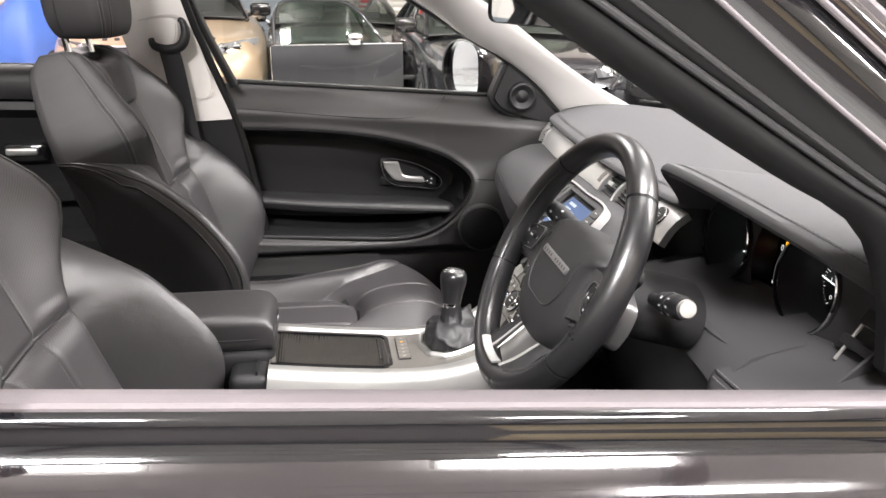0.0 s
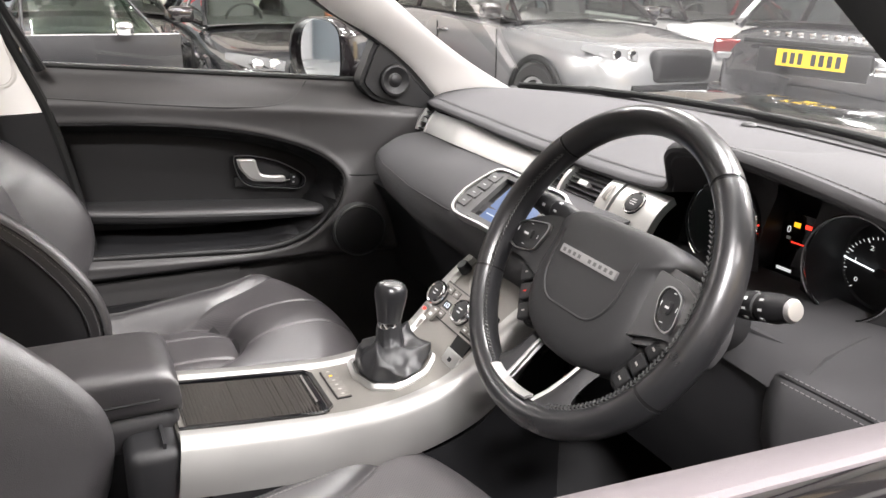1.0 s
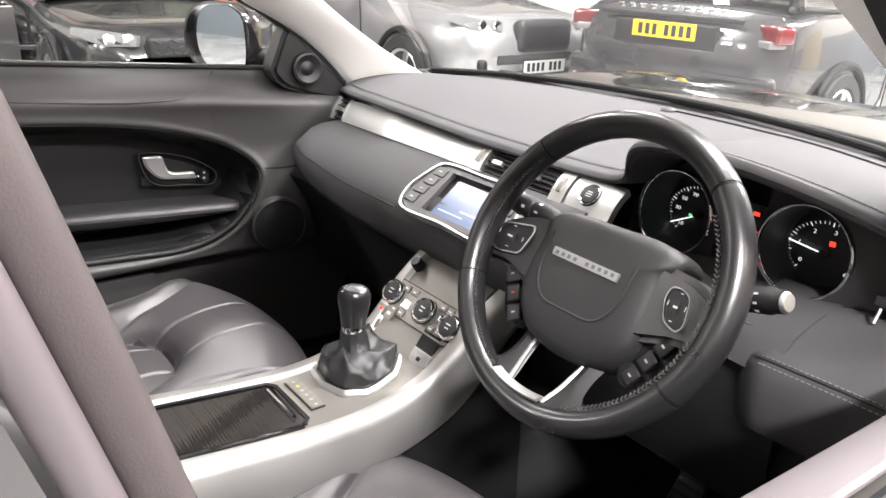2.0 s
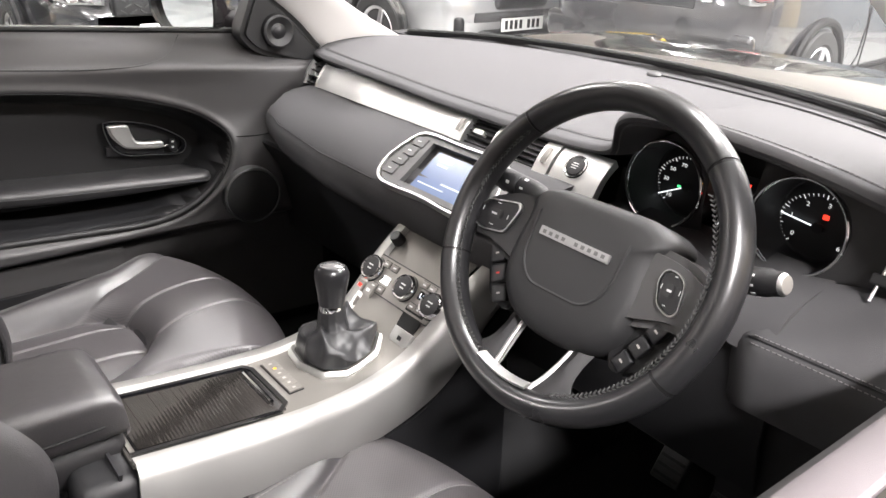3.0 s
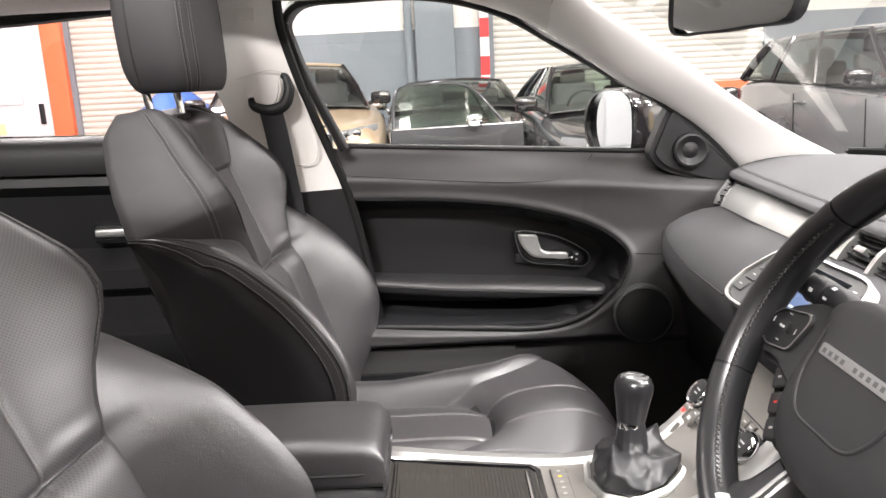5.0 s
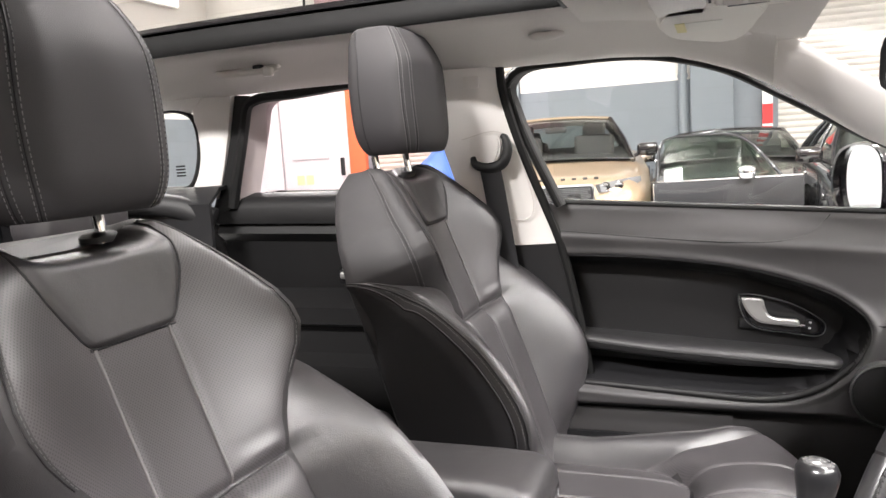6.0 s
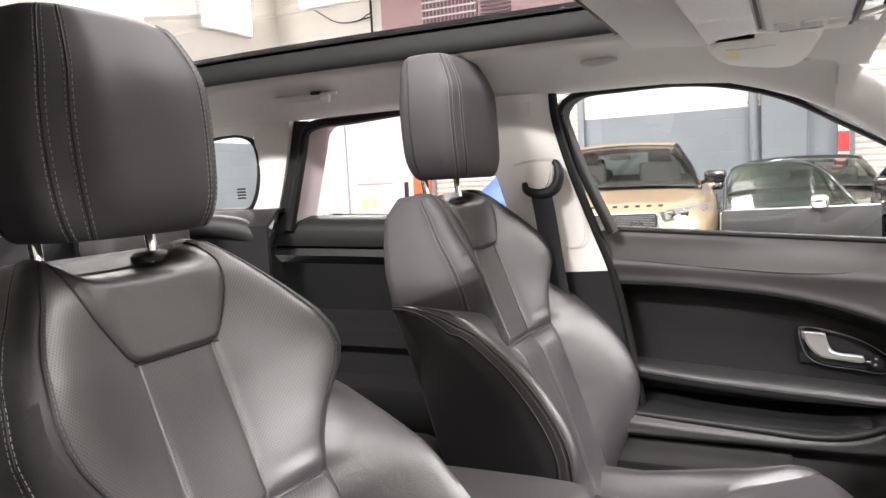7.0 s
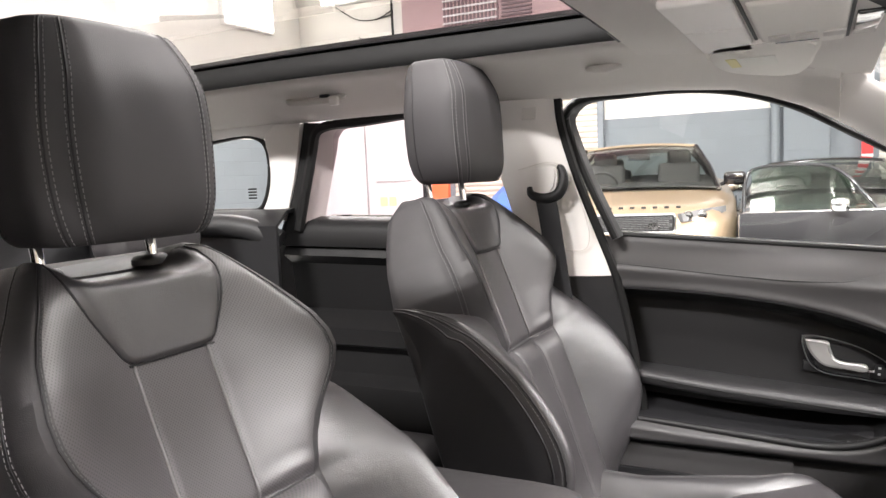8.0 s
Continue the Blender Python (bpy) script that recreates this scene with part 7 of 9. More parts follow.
def seat_pt(y, s, off=0.0):
    dip = 0.028 * math.exp(-(y / 0.088) ** 6) * smooth_step(0.93, 1.05, s)
    return back_at(s, back_front(y, s) + off, y) - np.array((DIR[0], 0, DIR[1])) * dip


def tongue_rho(x, v):
    if x > -0.33:
        return (((x + 0.33) / 0.122) ** 2.4 + (abs(v) / 0.112) ** 2.4) ** (1 / 2.4)
    return abs(v) / 0.112


def bolster_line(x, v=1.0):
    """Seam between the pad and the side bolster, which runs out in a tip."""
    if v < 0:
        return 0.112 if x < -0.36 else 0.30
    return float(np.interp(x, [-0.6, -0.30, -0.24, -0.18, -0.13, -0.100, -0.070], [0.112, 0.112, 0.121, 0.142, 0.170, 0.192, 0.225]))


def bolster_crest(x):
    return float(np.interp(x, [-0.6, -0.36, -0.20, -0.16, -0.125, -0.10], [0.162, 0.160, 0.166, 0.180, 0.198, 0.212]))


def cushion_z(x, v):
    a_ = abs(v)
    r = tongue_rho(x, v)
    f = (x + 0.60) / 0.60
    if r <= 1:
        z = 0.545 + 0.013 * (1 - r ** 5) - 0.004 * math.exp(-((a_ - 0.050) / 0.0035) ** 2) * smooth_step(1.0, 0.9, r)
    else:
        q = (r - 1) * 0.12
        z = 0.545 + 0.050 * (1 - math.exp(-q / 0.022)) * smooth_step(-0.40, -0.22, x)
        z += 0.008 * math.exp(-((x + 0.09) / 0.07) ** 2) - 0.004 * math.exp(-((a_ - 0.054) / 0.0035) ** 2)
    inn, crest = bolster_line(x, v), bolster_crest(x)
    if a_ > inn:
        top_ = float(np.interp(x, [-0.6, -0.40, -0.25, -0.12, -0.10], [0.585, 0.582, 0.602, 0.616, 0.616]))
        t = min((a_ - inn) / max(crest - inn, 0.008), 1.0)
        zb = z + (top_ - z) * math.sin(t * math.pi / 2) ** 1.1
        z += (zb - z) * smooth_step(-0.075, -0.150, x)
    z -= 0.0035 * math.exp(-((a_ - inn) / 0.0055) ** 2)
    z -= 0.10 * smooth_step(crest + 0.004, 0.226, a_) ** 1.3
    xf = 0.030 - 0.062 * (a_ / 0.22) ** 2.4
    t = min(max((x - (xf - 0.095)) / 0.095, 0.0), 1.0)
    return z - 0.095 * (1 - math.sqrt(max(1 - t * t, 0.0)))


def cushion_pt(p, v, off, lift=0.0, wide=1.0):
    x = -0.60 + (0.030 - 0.062 * (abs(v) / 0.22) ** 2.4 + 0.60) * p
    return (x, v * wide + off, cushion_z(x, v) + lift)


def grid_part(P, keep):
    """The cells of a sheet whose first corner is in keep, with a map for the perforation."""
    bm = bmesh.new()
    uvl = bm.loops.layers.uv.new("UVMap")
    V = {}

    def v(i, j):
        if (i, j) not in V:
            V[i, j] = bm.verts.new(P[i, j])
        return V[i, j]

    for i in range(P.shape[0] - 1):
        for j in range(P.shape[1] - 1):
            if keep[i, j]:
                f = bm.faces.new((v(i, j), v(i + 1, j), v(i + 1, j + 1), v(i, j + 1)))
                for l in f.loops:
                    l[uvl].uv = (l.vert.co.x * 1.05, l.vert.co.y)
    return bm


def make_seat(label, off, lift=0.0, wide=1.0, drop=0.0, slide=(0, 0, 0), crest=CREST, head=(0, 0, 0)):
    """A front seat about its back's middle; off: how far its cushion sits to the side."""
    seat = thing("front_seat", label, "car seat", (0, 0, 0), group="front seats")
    k = 80
    rows = []
    for s in np.concatenate([np.linspace(-0.02, 0.50, 26), np.linspace(0.51, 0.60, 24), np.linspace(0.61, 0.94, 44), np.linspace(0.947, 1.05, 22)]):
        w, r = lerp_keys(RIDGE, s)
        wr_ = float(lerp_keys(REARW, s)[0])
        cap = smooth_step(0.99, 1.05, s)
        ring = [seat_pt(w * u, s) for u in np.linspace(-1, 1, k)]
        rear_n = -0.122 + 0.020 * cap
        side = []
        for q in np.linspace(0, 1, 12)[1:]:
            n = r - 0.002 + (rear_n + 0.010 - r) * q
            y = w + (wr_ - w) * (1 - (1 - q) ** 2.2) + 0.004 * math.sin(math.pi * min(1.0, q * 4))
            side.append((y, n))
        side += [(wr_ - 0.006, rear_n + 0.003), (wr_ - 0.025, rear_n), (wr_ * 0.5, rear_n - 0.003), (0.0, rear_n - 0.004)]
        back = [back_at(s, n, y) for y, n in side]
        back += [back_at(s, n, -y) for y, n in side[-2::-1]]
        low = np.array((DIR[0], 0, DIR[1])) * 0.028 * smooth_step(0.93, 1.05, s)
        back = [q - low * math.exp(-(q[1] / 0.088) ** 6) for q in back]
        rows.append(ring + back)
    B = np.array(rows)
    bm = sheet(B[:, 3:k - 3])
    uvl = bm.loops.layers.uv.new("UVMap")
    for f in bm.faces:
        for l in f.loops:
            l[uvl].uv = (l.vert.co.y, l.vert.co.z * 1.07)
    part("backrest", bm, PERF, seat, "perforated black leather seat back", sharp=60)
    shell = sheet(np.concatenate([B[:, k - 4:], B[:, :4]], axis=1))
    shell.faces.new([shell.verts.new(q) for q in B[-1]])
    part("back_shell", shell, SHELL, seat, "smooth leather sides and back", sharp=60)
    PADW = ([0.826, 0.829, 0.834, 0.842, 0.855, 0.88, 0.91, 0.94, 0.965, 1.01, 1.04], [0.044, 0.053, 0.060, 0.066, 0.071, 0.081, 0.091, 0.098, 0.101, 0.099, 0.092])
    rows = []
    for s in np.concatenate([np.linspace(0.826, 0.86, 14), np.linspace(0.866, 1.040, 26)]):
        hw = float(np.interp(s, *PADW))
        row = []
        for u in np.linspace(-1, 1, 30):
            e = (1 - abs(u) ** 10) * min(1.0, (s - 0.8245) / 0.010)
            row.append(seat_pt(u * hw, s, 0.012 * e ** 0.5 - 0.004))
        rows.append(row)
    part("upper_pad", sheet(np.array(rows)), LEATHER, seat, "smooth leather upper pad", sharp=60)
    foot_ = np.array([seat_pt(u * 0.060, 0.8265, 0.0002) for u in np.linspace(-1, 1, 20)])
    part("seam", tube(foot_, 0.0016, 6), LEATHER_SIDE, seat, "sunk seam under the upper pad")
    cross = np.array([seat_pt(y, 0.536 - 0.006 * math.cos(y / 0.13 * 1.5), 0.0006) for y in np.linspace(-0.125, 0.125, 40)])
    part("seam", tube(cross, 0.0013, 6), LEATHER_SIDE, seat, "sunk seam across the back")
    for sg in (-1, 1):
        ln = np.array([seat_pt(sg * 0.052, s, 0.0010) for s in np.linspace(0.540, 0.826, 70)])
        part("seam", tube(ln, 0.0021, 8), PIPING, seat, "worn pale seam piping")
        low_ = np.array([seat_pt(sg * (0.040 + 0.010 * (0.54 - s)), s, 0.0004) for s in np.linspace(0.06, 0.522, 70)])
        part("stitching", stitches(low_, r=0.0005), THREAD, seat, "fine grey stitched seam")
        pad_edge = np.array([seat_pt(sg * float(np.interp(s, *PADW)), s, -0.0005) for s in np.linspace(0.828, 1.03, 50)])
        part("seam", tube(pad_edge, 0.0017, 6), LEATHER_SIDE, seat)
        # seams along the shoulder: one on the ridge, a twin row on its outer side
        inner_, outer_a, outer_b = [], [], []
        for s in np.linspace(0.665, 1.03, 80):
            w, r = lerp_keys(RIDGE, s)
            wr_ = float(lerp_keys(REARW, s)[0])
            inner_.append(seat_pt(sg * w * 0.955, s, 0.0003))
            for lst, q in ((outer_a, 0.20), (outer_b, 0.255)):
                y = w + (wr_ - w) * (1 - (1 - q) ** 2.2) + 0.004 * math.sin(math.pi * min(1.0, q * 4)) + 0.0006
                lst.append(back_at(s, r - 0.002 + (-0.112 + 0.020 * smooth_step(0.99, 1.05, s) - r) * q, sg * y))
        part("seam", tube(np.array(inner_), 0.0011, 6), LEATHER_SIDE, seat, "sunk shoulder seam")
        part("stitching", stitches(np.array(inner_) + (0.001, -sg * 0.003, 0), r=0.0004), THREAD_DARK, seat, "dark stitched seam")
        part("stitching", stitches(np.array(outer_a), r=0.0005), THREAD, seat, "grey twin stitching")
        part("stitching", stitches(np.array(outer_b), r=0.0005), THREAD, seat, "grey twin stitching")
        # dark tube paints the shade of the seam valley
        part("seam", tube((np.array(outer_a) + np.array(outer_b)) / 2 - (0, sg * 0.0004, 0), 0.0011, 6), LEATHER_SIDE, seat, "dark line shading the seam between the stitch rows")
        # side bolster: inner face, crest and dark outer flank
        path = spline(np.array(crest), 64)
        inn, out_, st_in, st_out, pip = [], [], [], [], []
        for i, (s, d, ww) in enumerate(path):
            w, r = lerp_keys(RIDGE, max(s, -0.05))
            fold = smooth_step(0.61, 0.73, s)
            y0 = (w - 0.006) * (1 - fold) + (ww - 0.030) * fold
            f0 = (back_front(y0, max(s, 0.0)) - 0.006) * (1 - fold) + (d - 0.006) * fold
            ang = fold * radians(66)
            slim = 1 - 0.8 * smooth_step(0.66, 0.764, s)
            ds, dn = -math.sin(ang) / LEN_B * slim, -math.cos(ang) * slim

            def q_(y, e, t):
                """Between the inner foot (t = 0) and the crest (t = 1), then e down the flank."""
                n = f0 + (d - f0) * t
                return back_at(s + ds * e, n + dn * e, sg * y)

            g_ = ww - y0
            inn.append([q_(y0, 0.004, 0.0), q_(y0 + g_ * 0.12, 0, 0.10), q_(y0 + g_ * 0.32, 0, 0.36), q_(y0 + g_ * 0.54, 0, 0.68), q_(y0 + g_ * 0.72, 0, 0.89), q_(y0 + g_ * 0.84, 0, 0.975),
                        q_(y0 + g_ * 0.92, 0.0, 1.0), q_(ww - 0.003, 0.005, 1), q_(ww + 0.001, 0.014, 1), q_(ww + 0.002, 0.033, 1)])
            edge_s, edge_n = s + ds * 0.031, d + dn * 0.031
            k_ = i / (len(path) - 1)
            bs, bn = -0.03 + (0.712 + 0.03) * k_, -0.112
            mid_e = lambda f: back_at(edge_s + (bs - edge_s) * f, edge_n + (bn - edge_n) * f, sg * (ww + 0.0005 + (0.004 if 0.02 < f < 0.9 else 0.0) * (1 - f) - 0.012 * f ** 4 * fold))
            out_.append([mid_e(f) for f in (0.0, 0.04, 0.2, 0.4, 0.6, 0.8, 0.93, 1.0)] + [back_at(bs, bn - 0.010, sg * (ww - 0.012)), back_at(bs, bn - 0.016, sg * (ww - 0.05))])
            st_in.append(q_(ww - 0.0012, 0.0078, 1) + (0.0006, sg * 0.0012, 0))
            st_out.append(q_(ww + 0.0030, 0.0185, 1))
            pip.append(q_(ww + 0.0038, 0.0325, 1))
        bol = part("side_bolster", slab(np.array(inn), -0.005 * sg), LEATHER, seat, "smooth leather side bolster", sharp=70)
        part("flank", slab(np.array(out_), -0.004 * sg), LEATHER_SIDE, seat, "matt black side flank", sharp=70)
        part("piping", tube(np.array(pip), 0.0016, 8), LEATHER_SIDE, bol)
        part("stitching", stitches(np.array(st_in[:-8]), r=0.0005), THREAD_DARK, bol, "dark stitching")
        # seam valley's shade, laid in as a dark tube
        part("seam", tube((np.array(st_in) + np.array(st_out)) / 2 + (0.0004, sg * 0.0004, 0), 0.0014, 6), LEATHER_SIDE, bol, "dark line shading the seam between the stitch rows")
        part("stitching", stitches(np.array(st_out[:-8]), r=0.0005), THREAD, bol, "grey stitching")
    base_parts = []
    # cushion: central insert, wrap-round front pad and raised side bolsters
    C = np.array([[cushion_pt(p, v, off, lift, wide) for v in np.linspace(-0.218, 0.218, 210)] for p in np.concatenate([np.linspace(0, 0.86, 170), np.linspace(0.864, 1.0, 44)])])
    rho = np.array([[tongue_rho(q[0], (q[1] - off) / wide) for q in row] for row in C])
    vin = np.array([[abs(q[1] - off) / wide - bolster_line(q[0], q[1] - off) for q in row] for row in C])
    for nm, keep, mt, lb in (("cushion_insert", rho <= 1.0, PERF, "perforated leather cushion insert"), ("cushion_pad", (rho > 1.0) & (vin < 0), PERF, "leather cushion pad with sewn seams"), ("cushion_bolster", (rho > 1.0) & (vin >= 0), LEATHER, "smooth leather cushion bolster")):
        base_parts.append(part(nm, grid_part(C, keep), mt, seat, lb, sharp=75))
    base_parts.append(part("cushion_core", slab(C[::10, ::10] + (-0.006, 0, -0.012), 0.07), LEATHER_SIDE, seat))

    def on_cushion(x, v, up=0.0003):
        return np.array((x, v * wide + off, cushion_z(x, v) + lift + up))

    for sg in (-1, 1):
        base_parts.append(part("stitching", stitches([on_cushion(x, sg * 0.054) for x in np.linspace(-0.198, 0.006, 60)]), THREAD, seat, "grey stitched seam"))
        base_parts.append(part("stitching", stitches([on_cushion(x, sg * 0.050) for x in np.linspace(-0.55, -0.235, 60)]), THREAD, seat, "grey stitched seam"))
        for dv in (0.0, 0.007):
            base_parts.append(part("stitching", stitches([on_cushion(x, sg * (bolster_crest(x) + dv)) for x in np.linspace(-0.55, -0.130 if sg > 0 else -0.40, 90)]), THREAD, seat, "grey twin stitching"))
    base_parts.append(part("frame", span(-0.58, -0.12, -0.215, 0.215, 0.33, 0.49, 0.02), PLASTIC, seat, "black seat base"))
    base_parts.append(part("valance", slab(np.array([[(x, sg_y, z) for z in (0.55, 0.50, 0.42, 0.38)] for x, sg_y in zip(np.linspace(-0.62, -0.10, 12), [0.245] * 12)]), 0.01), PLASTIC, seat))
    base_parts.append(part("valance", slab(np.array([[(x, -0.245, z) for z in (0.55, 0.50, 0.42, 0.38)] for x in np.linspace(-0.62, -0.10, 12)]), -0.01), PLASTIC, seat))
    for rx in (-0.17, 0.17):
        base_parts.append(part("runner", span(-0.75, -0.05, rx - 0.02, rx + 0.02, 0.30, 0.34), STEEL, seat, "steel seat runner"))
    for q in base_parts:
        q.location = slide
    # headrest
    rows = []
    H0, H1 = 1.176 - drop, 1.402 - drop
    for q in np.concatenate([[0.0, 0.006, 0.02, 0.045, 0.08], np.linspace(0.12, 0.84, 18), [0.88, 0.92, 0.95, 0.975, 0.99, 1.0]]):
        z = H0 + (H1 - H0) * q
        dome, chin = max(0.0, (q - 0.52) / 0.48), max(0.0, (0.22 - q) / 0.22)
        roll = 1 - 0.52 * (1 - math.sqrt(1 - 0.98 * dome ** 2.6)) - 0.34 * (1 - math.sqrt(1 - 0.98 * chin ** 2))
        hw = (0.113 + 0.012 * math.sin(math.pi * min(1.0, q * 1.1)) ** 0.8) * (0.52 + 0.48 * roll)
        ht = 0.054 * roll
        cx = -0.714 - 0.008 * q - 0.012 * smooth_step(0.70, 1.0, q)
        ring = []
        for a in np.linspace(0, 2 * math.pi, 56, endpoint=False):
            c, sn = math.cos(a), math.sin(a)
            yy_ = hw * np.sign(c) * abs(c) ** 0.46
            xx_ = cx + ht * np.sign(sn) * abs(sn) ** 0.52 + (0.010 * (1 - (abs(yy_) / 0.12) ** 2) if sn > 0 else -0.016 * (abs(yy_) / 0.12) ** 2)
            ring.append((xx_, yy_, z))
        rows.append(ring)
    crown = np.array(rows[-1])
    for f, dz in ((0.8, 0.004), (0.5, 0.007), (0.15, 0.008)):
        rows.append((crown.mean(0) + (crown - crown.mean(0)) * f + (0, 0, dz)).tolist())
    hr = part("headrest", sheet(np.array(rows), closed_v=True, caps=True), HEADREST, seat, "smooth black leather headrest with twin seams", sharp=70)
    HR = np.array(rows[:-3])

    def hr_front(ring, yv):
        front_ = ring[1:28]
        o_ = np.argsort(front_[:, 1])
        return np.interp(yv, front_[o_, 1], front_[o_, 0])

    for sg in (-1, 1):
        for f_, w_ in ((0.70, 0.0035), (0.88, 0.0035)):
            mid, a_, b_ = [], [], []
            for ring in HR[1:]:
                yv = ring[:, 1].max() * f_
                for lst, dy, lift_ in ((mid, 0.0, 0.0003), (a_, -w_, 0.0007), (b_, w_ if f_ < 0.8 else w_ * 0.7, 0.0007)):
                    lst.append((hr_front(ring, sg * (yv + dy)) + lift_, sg * (yv + dy), ring[0][2]))
            part("seam", tube(np.array(mid), 0.0012, 6), LEATHER_SIDE, hr, "sunk headrest seam")
            part("stitching", stitches(np.array(a_), r=0.0005), THREAD, hr, "grey stitched seam")
            part("stitching", stitches(np.array(b_), r=0.0005), THREAD, hr, "grey stitched seam")
        ln = np.array([ring[0 if sg > 0 else 28] + (-0.030, sg * 0.0004, 0) for ring in HR[3:-2]])
        part("seam", tube(ln, 0.0012, 6), LEATHER_SIDE, hr, "sunk rear seam")
        part("post", moved(disc(0.0068, 0.17, 20), Matrix.Translation((-0.748, sg * 0.074, 1.155)) @ Matrix.Rotation(radians(-8), 4, "Y")), CHROME, hr, "chrome headrest post")
        part("post_collar", moved(lathe([(0.0, 0.006), (0.010, 0.006), (0.016, 0.004), (0.019, 0.0), (0.019, -0.006), (0.0, -0.006)], 24), Matrix.Translation((-0.748, sg * 0.074, 1.134)) @ Matrix.Diagonal((1, 1.35, 1, 1))), PLASTIC, hr, "black post collar")
    hr.location = head
    return seat


seat1 = make_seat("black leather passenger seat with perforated back and grey stitching", -0.044)
seat1.location = (0, 0.426, 0.008)
seat2 = make_seat("black leather driver's seat with perforated back and grey stitching", 0.036, 0.018, 1.08, 0.012, (0.053, -0.0545, 0.019), CREST_DEEP, (-0.0134, -0.0067, 0.004))
seat2.location = (-0.053, -0.3235, -0.023)

bk = thing("belt_buckle", "red and black seat belt buckle beside the driver's seat", "buckle", (-0.385, -0.152, 0.57))
part("body", moved(box(0.045, 0.022, 0.08, 0.006), Matrix.Translation((-0.40, -0.150, 0.565)) @ Matrix.Rotation(radians(25), 4, "Y")), PLASTIC, bk)
part("release", moved(box(0.040, 0.018, 0.014, 0.004), Matrix.Translation((-0.381, -0.150, 0.606)) @ Matrix.Rotation(radians(25), 4, "Y")), RED, bk, "red release button")

# ---------------------------------------------------------------- overhead things
vis = thing("sun_visor", "pale folded sun visor with a printed label", "sun visor", (-0.16, 0.4, 1.36))
vo = closed_spline([(-0.222, 0.16), (-0.238, 0.25), (-0.236, 0.40), (-0.215, 0.48), (-0.135, 0.58), (-0.108, 0.50), (-0.098, 0.38), (-0.10, 0.18), (-0.16, 0.14)], 44)
part("flap", moved(plate([(x, y) for x, y in vo], 0.024, 0.006, 3), Matrix.Translation((0, 0, 1.348)) @ Matrix.Rotation(math.pi, 4, "X") @ Matrix.Diagonal((1, -1, 1, 1))), VISOR, vis, "pale fabric covered flap", sharp=50)
part("label", span(-0.214, -0.200, 0.27, 0.37, 1.3468, 1.3478), LABEL_YELLOW, vis, "yellow warning label")
part("label", span(-0.198, -0.148, 0.27, 0.37, 1.3468, 1.3478), LABEL, vis, "white warning label")
part("hinge", moved(box(0.03, 0.06, 0.016, 0.005), Matrix.Translation((-0.10, 0.55, 1.358))), LINING, vis, "pale hinge block")
ov = thing("overhead_console", "pale overhead console with lamp lens and switches", "overhead console", (-0.13, 0.02, 1.36))
part("housing", span(-0.246, -0.018, -0.16, 0.205, 1.354, 1.42, 0.018, 4), LINING, ov)
part("lamp_lens", span(-0.234, -0.168, 0.02, 0.192, 1.348, 1.358, 0.004), PILLAR, ov, "pale lamp lens")
part("lamp_lens", span(-0.234, -0.168, -0.15, 0.012, 1.348, 1.358, 0.004), PILLAR, ov, "pale lamp lens")
sw_ = part("switch_panel", span(-0.158, -0.064, -0.10, 0.192, 1.349, 1.358, 0.004), VISOR, ov, "pale switch panel")
part("slot", span(-0.142, -0.092, 0.150, 0.160, 1.3475, 1.3495), CHROME, sw_, "small chrome slot")
for x0 in (-0.148, -0.118, -0.088):
    part("switch", span(x0, x0 + 0.024, 0.10, 0.135, 1.3465, 1.3500, 0.001), LINING, sw_, "pale rocker switch")
part("gloss_window", span(-0.056, -0.030, 0.02, 0.17, 1.350, 1.358, 0.002), GLOSS, ov, "gloss black sensor window")
for x0 in (-0.1635, -0.0605):
    part("joint", span(x0 - 0.0018, x0 + 0.0018, -0.14, 0.195, 1.3525, 1.356), RUBBER, ov)
im = thing("rear_view_mirror", "black-framed interior rear-view mirror on its stem", "mirror", (0.06, 0.02, 1.25))
IM = plane_at(Vector((0.060, 0.03, 1.258)), (0.25, -0.97, 0.0), (0.10, 0, 1))
mo2 = closed_spline([(-0.125, 0.015), (-0.115, 0.032), (-0.05, 0.038), (0.05, 0.038), (0.115, 0.034), (0.128, 0.012), (0.120, -0.028), (0.05, -0.034), (-0.05, -0.034), (-0.115, -0.028)], 44)
part("housing", moved(sheet(np.array([[(q[0] * s, q[1] * s, z) for q in mo2] for s, z in ((0.94, -0.004), (0.96, 0.001), (1.0, -0.003), (1.0, -0.014), (0.8, -0.034), (0.3, -0.042), (0.02, -0.042))]), closed_v=True), IM), PLASTIC, im, "black housing")
part("glass", moved(plate([(q[0] * 0.955, q[1] * 0.955) for q in mo2], 0.002), IM @ Matrix.Translation((0, 0, -0.003))), MIRROR, im, "mirror glass")
part("stem", tube([(0.095, 0.02, 1.262), (0.09, 0.02, 1.31), (0.02, 0.02, 1.345)], 0.011, 10), PLASTIC, im)
part("sensor_cover", moved(box(0.13, 0.09, 0.035, 0.012), Matrix.Translation((-0.01, 0.02, 1.362)) @ Matrix.Rotation(radians(30), 4, "Y")), PLASTIC, im, "black sensor cover")


